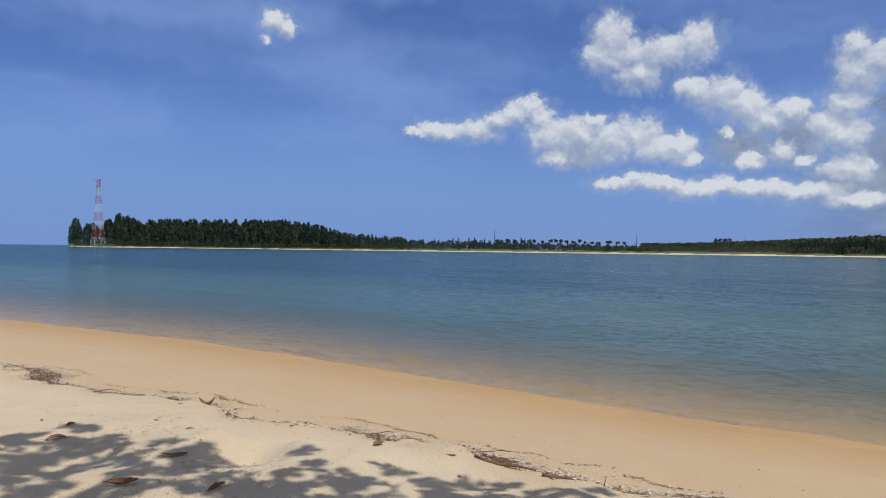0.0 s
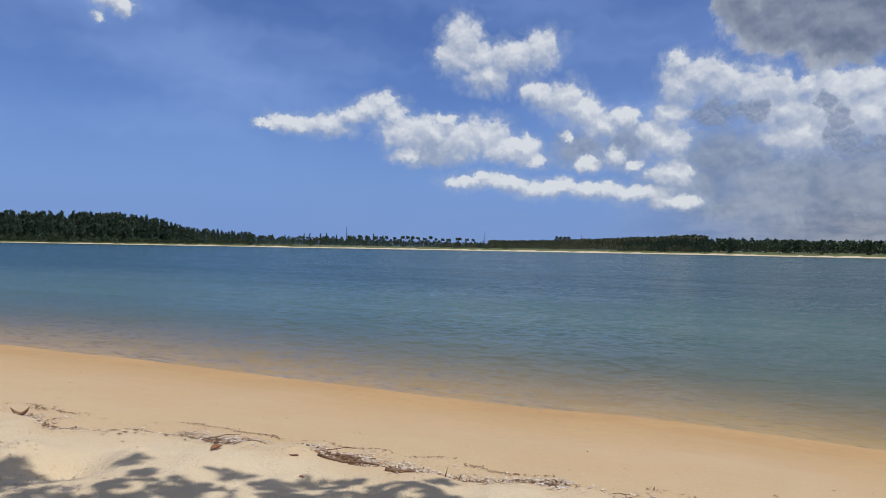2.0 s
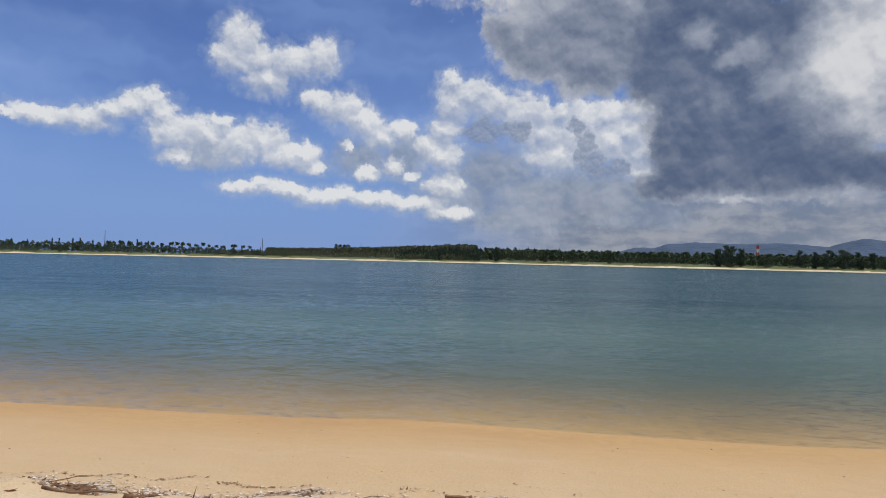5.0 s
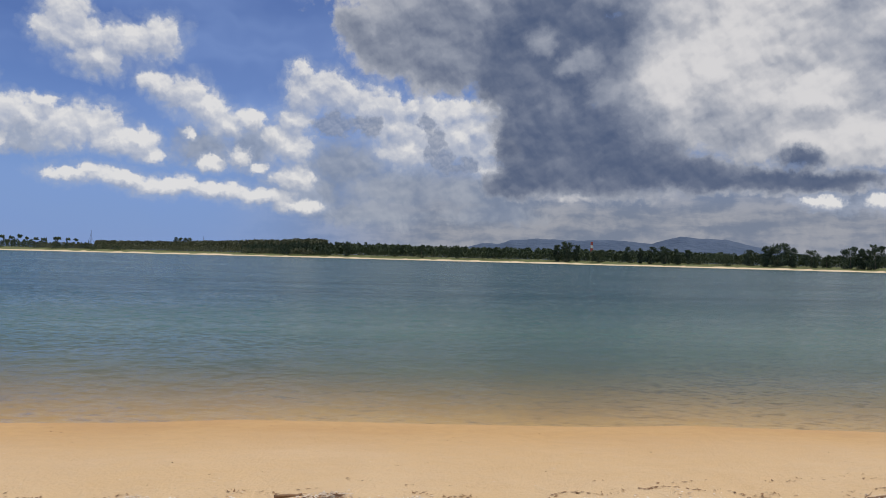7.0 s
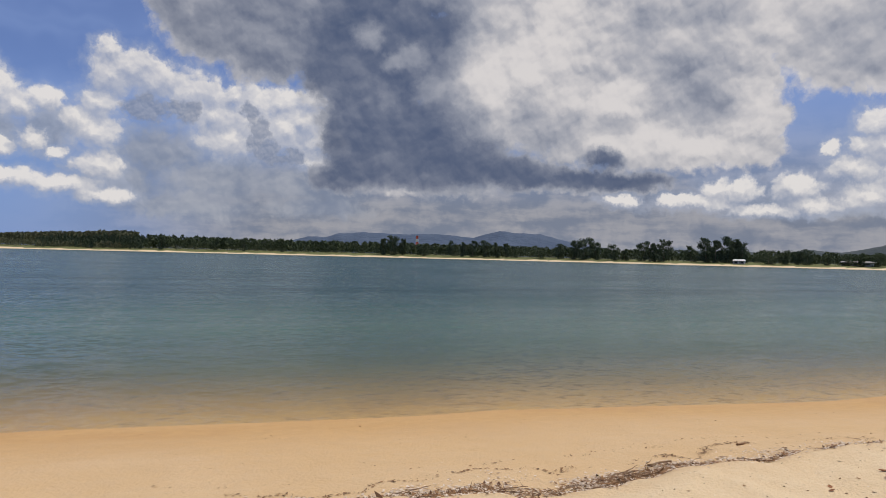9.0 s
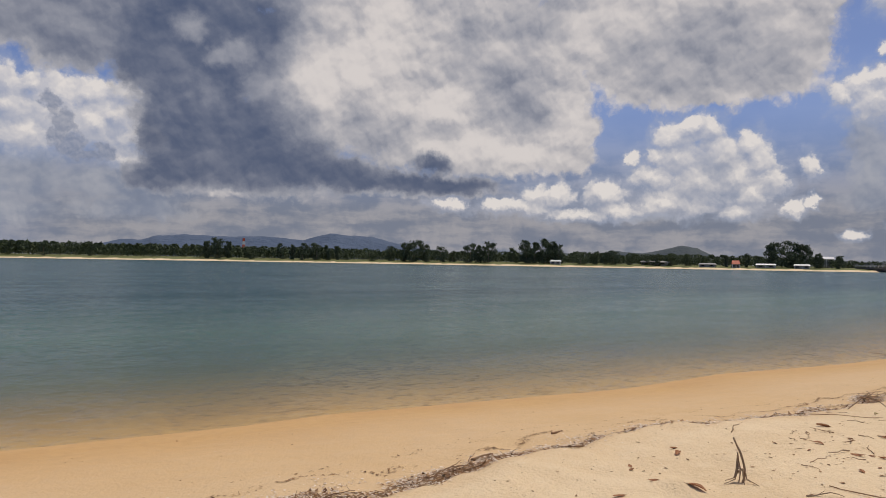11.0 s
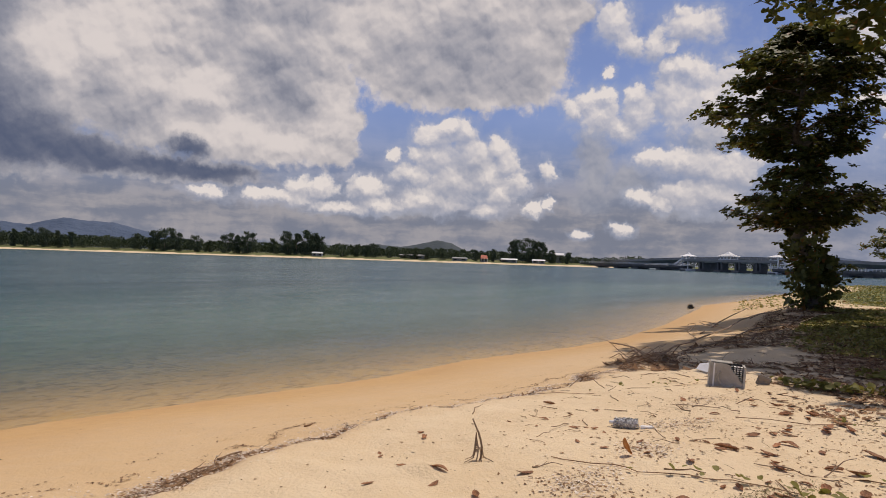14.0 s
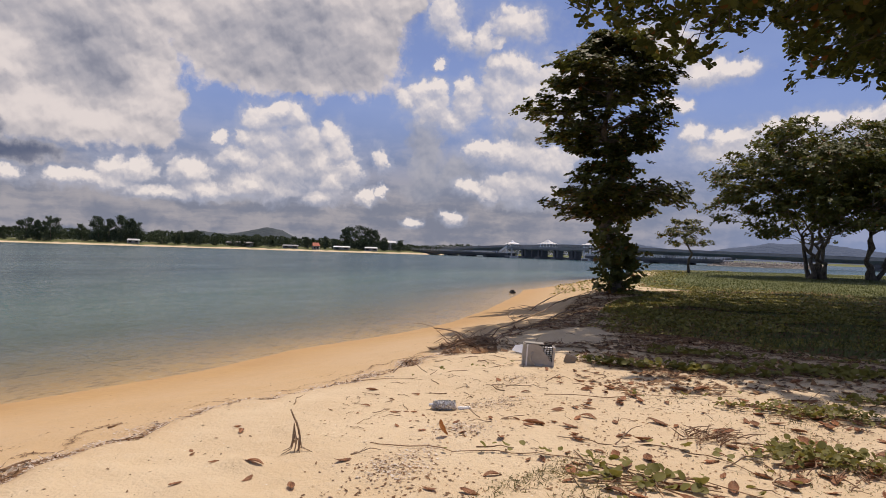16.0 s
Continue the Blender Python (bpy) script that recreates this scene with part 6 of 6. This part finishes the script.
def brush_heap():
    """Dead branches washed against the bank."""
    x0, y0 = 12.75, -4.35
    ob = new("brushwood")
    ob.location = (x0, y0, height_at(x0, y0) - 0.04)
    for i in range(84):
        a = rng.uniform(0, 6.283)
        r0, L = rng.uniform(0, 0.5), rng.uniform(0.25, 0.85)
        p = np.array((math.cos(a * 1.7) * r0, math.sin(a * 1.7) * r0 * 1.3, rng.uniform(0.0, 0.10)))
        d = np.array((math.cos(a), math.sin(a), rng.uniform(-0.05, 0.6)))
        q = p + d * L * 0.55 + np.array((0, 0, 0.06))
        e = p + d * L + np.array((rng.normal() * 0.1, rng.normal() * 0.1, -rng.uniform(0, 0.18)))
        e[2], q[2] = max(e[2], 0.0), max(q[2], 0.02)
        thick = 0.022 if i < 7 else rng.uniform(0.004, 0.010)
        part("branch", joined("branch", [branch([p, q, e], thick, thick * 0.4, GREY_TWIG if i % 3 else DRIFTWOOD, 5)], GREY_TWIG if i % 3 else DRIFTWOOD), ob)
    tagged(ob, "heap of dry grey-brown brushwood at the beach edge", "brushwood")


brush_heap()

for pts, r0, forks in ((((18.0, -6.9), (20.0, -8.7, 0.12), (22.4, -10.7, 0.25), (24.4, -13.0, 0.3)), 0.05, (((20.0, -8.7, 0.1), (21.0, -8.4, 0.25), (22.0, -8.6, 0.3)), ((21.5, -10.0, 0.2), (21.0, -10.8, 0.4), (21.8, -11.8, 0.5)))),
                       (((15.3, -5.7), (16.6, -7.2, 0.08), (18.2, -8.8, 0.15), (19.8, -11.0, 0.2)), 0.04, (((16.6, -7.2, 0.05), (16.2, -8.2, 0.2), (16.9, -9.0, 0.15)),)),
                       (((21.0, -8.3), (23.5, -9.9, 0.1), (26.0, -11.6, 0.2), (28.0, -13.2, 0.3)), 0.05, (((23.5, -9.9), (24.5, -9.6, 0.2)),)),
                       (((14.0, -5.2), (15.2, -6.8, 0.05), (15.8, -8.4, 0.08)), 0.03, ()),
                       (((19.0, -7.4), (20.6, -7.9, 0.2), (22.2, -8.6, 0.25), (24.0, -9.0, 0.1)), 0.03, (((20.6, -7.9, 0.2), (21.2, -7.3, 0.1)),)),
                       (((22.6, -12.2, 0.1), (20.6, -11.0, 0.06), (18.6, -9.6, 0.04)), 0.045, ())):
    driftwood(pts, r0 * 0.5, r0 * 0.2, "long dry grey branch lying on the eroded bank", "fallen_branch", GREY_TWIG, forks)

# ---- creepers ----
def vine_leaf_mesh(seed):
    g = np.random.default_rng(seed)
    rim = []
    for i in range(10):
        a = 2 * math.pi * i / 10
        r = 0.5 * (1 - 0.22 * math.exp(-((a - math.pi) / 0.3) ** 2)) * (1 + g.normal() * 0.04)
        rim.append((math.cos(a) * r + 0.45, math.sin(a) * r, 0.16 * abs(math.sin(a)) + g.normal() * 0.015))
    v = [(0.05, 0, 0.0), (0.5, 0, -0.01)] + rim
    f = [(1, 2 + i, 2 + (i + 1) % 10) for i in range(10)]
    return mesh_of("leaf", v, f, VINE_LEAF, True)


VINE_SHAPES = [vine_leaf_mesh(i) for i in range(4)]


def put_leaf(parent, x, y, z, size, tilt=30):
    m = pose(x, y, z, rng.uniform(-tilt, tilt), rng.uniform(-tilt - 15, tilt * 0.6), rng.uniform(0, 360)) @ Matrix.Diagonal((size, size, size, 1))
    return part("leaf", VINE_SHAPES[int(rng.integers(4))], parent, "", m)


def vine(points, label, every=0.16, size=0.075, start=0.25):
    ob = new("beach_vine")
    pts = [np.array(p) for p in laid(points, 0.012)]
    part("stem", joined("stem", [branch(pts, 0.005, 0.003, DRIFTWOOD, 5)], DRIFTWOOD), ob)
    total = 0.0
    for a, b in zip(pts, pts[1:]):
        L = np.linalg.norm(b - a)
        for k in range(int(L / every) + 1):
            total += every
            if total < start * 4:
                continue
            p = a + (b - a) * rng.random() + np.array((rng.normal() * 0.03, rng.normal() * 0.03, 0))
            put_leaf(ob, p[0], p[1], height_at(p[0], p[1]) + 0.035 + rng.random() * 0.03, size * rng.uniform(0.7, 1.3))
    return tagged(ob, label, "vine", "creeping vines on the sand")


vine([(6.13, -1.3), (6.08, -1.46), (5.95, -1.77), (5.8, -1.92), (5.72, -2.18), (5.63, -2.36), (5.58, -2.56), (5.44, -2.74), (5.32, -2.92), (5.18, -3.09), (4.96, -3.24), (4.8, -3.46), (4.3, -3.7)],
     "creeping beach vine with round green leaves on sand", 0.11, 0.06)
vine([(5.96, -3.14), (5.81, -3.22), (5.69, -3.63), (5.53, -3.8), (5.35, -3.95), (5.16, -4.02), (4.9, -4.02), (4.51, -4.03)], "thin brown creeping vine with few green leaves", 0.2, 0.075)
vine([(9.4, -1.68), (9.27, -2.25), (9.48, -2.92), (9.7, -3.65), (10.0, -4.0)], "thin dry creeping vine with small leaves", 0.22, 0.05)
vine([(5.62, -2.9), (5.3, -2.85), (5.0, -2.6), (4.6, -2.5), (4.2, -2.7)], "creeping vine with round green leaves over dry litter", 0.10, 0.06)
vine([(7.9, -3.6), (7.5, -4.2), (7.3, -5.0), (7.4, -5.9)], "thin creeping vine with small scattered leaves", 0.16, 0.05)


def creeper_patch(cx, cy, rx, ry, count, size, turn, label, height=0.10):
    """A mat of creeping plants: crossing stems and single leaves."""
    ob = new("creeper")
    c, s = math.cos(radians(turn)), math.sin(radians(turn))
    for i in range(10):
        a = rng.random() * 6.283
        ends = [(cx + c * u * rx - s * w * ry, cy + s * u * rx + c * w * ry) for u, w in ((math.cos(a), math.sin(a)), (rng.uniform(-0.3, 0.3), rng.uniform(-0.3, 0.3)), (-math.cos(a + 0.5), -math.sin(a + 0.5)))]
        part("stem", joined("stem", [branch(laid(ends, 0.02), 0.006, 0.004, DRIFTWOOD, 4)], DRIFTWOOD), ob)
    for i in range(count):
        a, r = rng.random() * 6.283, math.sqrt(rng.random())
        r *= 0.8 + 0.25 * math.sin(a * 3 + cx)
        u, w = math.cos(a) * r, math.sin(a) * r
        x, y = cx + c * u * rx - s * w * ry, cy + s * u * rx + c * w * ry
        put_leaf(ob, x, y, height_at(x, y) + 0.02 + rng.random() * height, size * rng.uniform(0.6, 1.3), 38)
    return tagged(ob, label, "creeper", "creeper mats on the sand")


creeper_patch(6.35, -5.95, 1.0, 0.36, 330, 0.048, 46, "olive-green creeper mat spreading over sand", 0.07)
creeper_patch(5.05, -4.85, 0.75, 0.42, 330, 0.058, 46, "dense green creeper mat with round leaves", 0.07)
creeper_patch(9.65, -5.55, 0.8, 0.22, 170, 0.08, 52, "green creeper mat beside the broken housing", 0.07)
creeper_patch(8.95, -6.6, 1.1, 0.34, 240, 0.08, 50, "dark green creeper mat at the edge of the shade", 0.07)
creeper_patch(8.5, -8.2, 1.1, 0.5, 240, 0.085, 48, "dark green creeper mat in the shade of the trees", 0.08)
creeper_patch(10.6, -7.4, 1.1, 0.35, 160, 0.08, 50, "thin dark creeper mat in dappled shade", 0.06)
creeper_patch(4.85, -3.05, 0.55, 0.30, 60, 0.08, 50, "small green creeper mat among dry leaves", 0.05)
creeper_patch(6.6, -7.4, 0.7, 0.4, 120, 0.07, 46, "sparse creeper mat with browned leaves", 0.05)


def twig_pile(cx, cy, rx, ry, n, label):
    ob = new("twig_pile")
    for i in range(n):
        a = rng.normal() * 0.5 + radians(-55)
        px, py = cx + rng.normal() * rx, cy + rng.normal() * ry
        L = rng.uniform(0.10, 0.34)
        z = height_at(px, py) + rng.random() * 0.05 + 0.006
        part("twig", joined("twig", [branch([(px, py, z), (px + math.cos(a) * L / 2, py + math.sin(a) * L / 2, z + rng.uniform(0, 0.03)), (px + math.cos(a) * L, py + math.sin(a) * L, z + rng.uniform(-0.004, 0.02))],
                                           0.006, 0.003, DRIFTWOOD, 4)], DRIFTWOOD), ob)
    tagged(ob, label, "twigs")


twig_pile(5.75, -4.25, 0.12, 0.16, 60, "small heap of dry dark twigs on the sand")
twig_pile(4.75, -4.7, 0.25, 0.35, 40, "loose dry stalks under creeper leaves")

TWIGS = []
for i in range(6):
    L = 1.0
    pts = [(0, 0, 0), (0.3, rng.normal() * 0.08, 0.05 * rng.random()), (0.65, rng.normal() * 0.12, 0.10 * rng.random()), (1.0, rng.normal() * 0.1, 0.06 * rng.random())]
    pcs = [branch(pts, 0.022, 0.010, GREY_TWIG, 5)]
    if i % 2:
        pcs.append(branch([pts[1], (0.55, 0.2 * (1 if i % 4 == 1 else -1), 0.1)], 0.012, 0.006, GREY_TWIG, 4))
    TWIGS.append(joined("twig", pcs, GREY_TWIG if i % 3 else DRIFTWOOD))


def twig(x, y, size, rise=0.0):
    ob = new("twig", TWIGS[int(rng.integers(6))])
    ob.matrix_basis = pose(x, y, height_at(x, y) + 0.006, 0, -rise, rng.uniform(0, 360)) @ Matrix.Diagonal((size, size, size, 1))
    tagged(ob, "thin dry twig lying on pale sand", "twig", "dry twigs on the sand")


for i in range(190):
    t = rng.random()
    x, y = rng.uniform(4.4, 11.5), rng.uniform(-6.5, 0.2)
    s, = shore_distance(np.array([x]), np.array([y]))
    if s > 4.8 and rng.random() < 0.25 + 0.75 * (x - y * 1.3 > 8.5):
        twig(x, y, rng.uniform(0.08, 0.32), 28 if rng.random() < 0.14 else rng.uniform(0, 4))
for i in range(40):
    x = rng.uniform(9.5, 15)
    y = -0.95 * (x - 12) - 3.4 + rng.normal() * 0.9
    if shore_distance(np.array([x]), np.array([y]))[0] > 4.4:
        twig(x, y, rng.uniform(0.12, 0.3), 40 if rng.random() < 0.4 else 4)

# ---- loose ground cover ----
def scatter(name, xs, ys, size, mat, label, category, lift=0.004, flat=0.7, long=1.0, corners=3, up=0.0):
    """Many small flakes lying about, as one object."""
    n = len(xs)
    z = ground_height(xs, ys)[0]
    c = np.stack([xs, ys, z + lift], -1)
    u = rng.normal(size=(n, 3)) * np.array((1, 1, 1 - flat))
    u[:, 2] += up
    u /= np.linalg.norm(u, axis=1, keepdims=True)
    v = np.cross(u, np.array((0, 0, 1.0)) + rng.normal(size=(n, 3)) * (1 - flat) * 0.8)
    v /= np.linalg.norm(v, axis=1, keepdims=True) + 1e-9
    k = (size[0] + (size[1] - size[0]) * rng.random(n) ** 2)[:, None]
    if corners == 3:
        t = np.stack([c - v * k * 0.5, c + v * k * 0.5, c + u * k * long * 1.4], 1)
    else:
        t = np.stack([c - u * k * long, c - v * k * 0.5, c + u * k * long, c + v * k * 0.5], 1)
    low = c[:, None, 2] - 0.002
    t[..., 2] = np.maximum(t[..., 2], low)
    return tagged(new(name, soup(name, t, mat)), label, category, kind="stuff")


def berm_points(n, spread, shift=0.0, x0=-9.0, x1=14.0, even=0.55):
    """Points along the wrack line, gathered in clumps."""
    m = n * 5
    line = np.array([q for q in SHORE if -20 < q[0] < 27])
    xs = rng.uniform(x0 + 4, x1 + 4, m)
    ys = np.interp(xs, line[:, 0], line[:, 1])
    off = rng.uniform(2.5, 7.5, m)
    xs, ys = xs - 0.63 * off, ys - 0.777 * off
    s = shore_distance(xs, ys)
    sb = np.interp(xs, BERM_X, BERM_S) + value_noise(xs * 1.1, ys * 1.1, 5) * 0.45 + value_noise(xs * 3.7, ys * 3.7, 6) * 0.22
    w = np.exp(-((s - sb * 0.955 - shift) / spread) ** 2)
    if even < 2:
        w *= np.clip(even + 2.0 * value_noise(xs * 1.7, ys * 1.7, 21) + 1.2 * value_noise(xs * 6, ys * 6, 22), 0.03, 1)
    ok = rng.random(m) < w
    return xs[ok], ys[ok]


scatter("wrack", *berm_points(170000, 0.13, even=0.85), (0.006, 0.036), DEBRIS, "dark brown bits of bark and leaf along the wrack line", "wrack", 0.009, 0.85, 1.3, 4)
scatter("wrack", *berm_points(14000, 0.10, even=0.45), (0.012, 0.05), DEBRIS, "larger scraps of dead leaf and bark in the wrack", "wrack", 0.014, 0.75, 1.5, 4)
scatter("wrack", *berm_points(14000, 0.08, even=0.4), (0.006, 0.014), DEBRIS, "thin broken stalks tangled along the wrack line", "wrack", 0.016, 0.85, 9.0, 4)
scatter("shell_grit", *berm_points(260000, 0.19, -0.05, even=0.8), (0.006, 0.026), SHELL, "pale shell and coral grit along the wrack line", "shells", 0.010, 0.8, 0.8, 4)
scatter("wrack", *berm_points(70000, 0.035, -0.55), (0.005, 0.02), DEBRIS, "thin dark tide line of fine plant bits", "wrack", 0.007, 0.9, 1.4, 4)
scatter("wrack", *berm_points(9000, 0.03, -0.95, 2.0), (0.005, 0.018), DEBRIS, "second faint tide line of fine plant bits", "wrack", 0.007, 0.9, 1.4, 4)


wx2, wy2 = berm_points(1500, 0.11, even=0.7)
for x, y in list(zip(wx2, wy2))[:150]:
    ob = new("twig", TWIGS[int(rng.integers(6))])
    size = rng.uniform(0.10, 0.40)
    ob.matrix_basis = pose(x, y, height_at(x, y) + 0.014, 0, -rng.uniform(0, 5), -40 + rng.normal() * 24) @ Matrix.Diagonal((size, size * 0.7, size * 0.7, 1))
    tagged(ob, "dry brown twig caught in the wrack line", "twig", "twigs in the wrack line")


def blob_points(items):
    xs, ys = [], []
    for x, y, rx, ry, n in items:
        a = radians(-58)
        p, q = rng.normal(size=n) * rx, rng.normal(size=n) * ry
        xs.append(x + p * math.cos(a) - q * math.sin(a))
        ys.append(y + p * math.sin(a) + q * math.cos(a))
    return np.concatenate(xs), np.concatenate(ys)


scatter("shell_grit", *blob_points([(5.5, -1.4, 0.16, 0.14, 420), (6.47, -2.2, 0.17, 0.14, 380), (7.58, -2.9, 0.25, 0.12, 380), (8.84, -3.66, 0.2, 0.1, 160), (5.84, -1.65, 0.15, 0.1, 240), (-2.6, 5.9, 0.5, 0.3, 500), (-1.6, 5.0, 0.6, 0.25, 400)]),
        (0.006, 0.022), SHELL, "patches of broken shell and coral bits on the sand", "shells", 0.006, 0.75, 0.9, 4)
scatter("plant_bits", *blob_points([(5.5, -1.4, 0.22, 0.2, 300), (6.47, -2.2, 0.22, 0.18, 250), (7.6, -2.9, 0.4, 0.18, 420), (8.7, -3.6, 0.45, 0.2, 420), (4.9, -1.3, 0.4, 0.3, 420), (7.0, -4.4, 0.9, 0.5, 520), (5.0, -3.0, 0.8, 0.4, 700),
                                    (5.0, -4.8, 0.7, 0.4, 700), (6.4, -6.0, 1.1, 0.5, 900), (8.0, -6.3, 1.6, 0.5, 700), (9.6, -4.9, 0.6, 0.5, 400), (11.5, -4.6, 0.9, 0.5, 500), (7.2, -2.2, 1.4, 1.0, 500), (7.2, -4.2, 2.0, 1.2, 1000), (9.5, -5.2, 1.5, 0.8, 900)]),
        (0.003, 0.024), DEBRIS, "brown bits of dry leaf and stalk strewn on sand", "litter", 0.005, 0.85, 1.0, 4)
scatter("sprigs", *blob_points([(5.12, -2.45, 0.42, 0.09, 900), (4.75, -2.7, 0.3, 0.1, 400), (6.2, -5.7, 0.6, 0.3, 900), (4.9, -4.7, 0.5, 0.3, 700), (7.0, -6.9, 0.8, 0.3, 700), (7.4, -5.0, 0.25, 0.1, 140)]),
        (0.005, 0.011), DRY_SPRIG, "fine olive sprigs of low grass on the sand", "grass", 0.004, 0.35, 3.2, 3, 0.4)
n = 46000
xs, ys = rng.uniform(7.5, 26, n), rng.uniform(-24, -4.5, n)
s = shore_distance(xs, ys)
ok = (s > 4.6) & (ys < -0.55 * xs + 0.2 + value_noise(xs, ys, 31) * 2.0)
scatter("leaf_litter", xs[ok], ys[ok], (0.012, 0.085), DEBRIS, "brown leaf litter under the spreading trees", "litter", 0.01, 0.7, 1.1, 4)

n = 26000
xs, ys = rng.uniform(8.5, 17.5, n), rng.uniform(-14, -5.5, n)
s = shore_distance(xs, ys)
ok = (s > 5.0) & (ys < -0.60 * xs + 0.3 + value_noise(xs * 1.5, ys * 1.5, 61) * 2.2) & (value_noise(xs * 0.9, ys * 0.9, 62) > -0.32)
scatter("leaf_litter", xs[ok], ys[ok], (0.012, 0.06), DEBRIS, "brown crumbled litter between the creepers", "litter", 0.012, 0.85, 1.2, 4)


def turf_at(x, y, s):
    t = step(s, 4.2, 9.0) * step(0.6 * x - 1.3 * y + value_noise(x * 0.5, y * 0.5, 11) * 4, 18.0, 21.5) * step(x, 7.5, 11)
    return np.maximum(t, step(s, 16, 26) * step(-y, 9, 14) * 0.9) * step(np.hypot((x - 27.2) / 1.5, y + 16.2), 1.3, 2.3)


n = 26000
xs, ys = rng.uniform(11.5, 27, n), rng.uniform(-15.5, -3.5, n)
s = shore_distance(xs, ys)
ok = (s > 3.6) & (s < 9.0) & (value_noise(xs * 0.7, ys * 0.7, 71) + 0.5 * value_noise(xs * 2.3, ys * 2.3, 72) > -0.15)
half = int(ok.sum() * 0.6)
scatter("leaf_litter", xs[ok][:half], ys[ok][:half], (0.03, 0.13), DEBRIS, "brown dead leaves and bark on the eroded bank", "litter", 0.012, 0.8, 1.1, 4)
scatter("plant_bits", xs[ok][half:], ys[ok][half:], (0.008, 0.022), DEBRIS, "thin brown roots and stalks on the eroded bank", "litter", 0.03, 0.75, 14.0, 4)


n = 190000
r, a = 9 + 78 * rng.random(n) ** 1.4, np.radians(rng.uniform(100, 146, n))
xs, ys = np.sin(a) * r, np.cos(a) * r
s = shore_distance(xs, ys)
ok = (s > 1.5) & (rng.random(n) < turf_at(xs, ys, s) * (0.35 + 0.9 * np.clip(value_noise(xs * 0.5, ys * 0.5, 41) + 0.5, 0, 1)))
scatter("lawn_grass", xs[ok], ys[ok], (0.02, 0.05), GRASS, "short green lawn grass with lighter patches", "grass", 0.0, 0.2, 2.4, 3, 1.0)
n = 52000
xs, ys = rng.normal(19.5, 4.2, n), rng.normal(-14.0, 3.4, n)
s = shore_distance(xs, ys)
w = (s > 4.0) & (value_noise(xs * 0.7, ys * 0.7, 51) > -0.22) & (ys < -0.62 * xs + 1.6) & (xs - ys * 0.4 > 17.5) & (np.hypot(xs - 26.8, ys + 15.5) > 2.4)
scatter("ground_creeper", xs[w], ys[w], (0.05, 0.14), VINE_LEAF, "dense low green creeper on the bank below the tree", "creeper", 0.06, 0.45, 0.6, 4, 0.3)
n = 20000
xs, ys = rng.normal(12.5, 2.9, n), rng.normal(-11.0, 2.3, n)
s = shore_distance(xs, ys)
w = (s > 6.0) & (value_noise(xs * 0.8, ys * 0.8, 53) > -0.20) & (0.6 * xs - 1.3 * ys + value_noise(xs * 0.5, ys * 0.5, 11) * 4 > 18.5)
scatter("ground_creeper", xs[w], ys[w], (0.03, 0.10), VINE_LEAF, "low green creeper under the spreading trees", "creeper", 0.03, 0.5, 0.6, 4, 0.2)
n = 16000
xs, ys = rng.uniform(26, 72, n), rng.uniform(-50, -14, n)
s = shore_distance(xs, ys)
w = (s > 2.0) & (s < 9.0)
scatter("ground_creeper", xs[w], ys[w], (0.08, 0.2), VINE_LEAF, "bright green creeper along the top of the bank", "creeper", 0.06, 0.45, 0.6, 4, 0.3)
xs, ys = rng.uniform(-7, 12, 900), rng.uniform(-5, 14, 900)
s = shore_distance(xs, ys)
w = s > 0.4
scatter("pebbles", xs[w], ys[w], (0.006, 0.02), DEBRIS, "few dark specks of drift on the smooth sand", "debris", 0.004, 0.5, 0.8, 4)
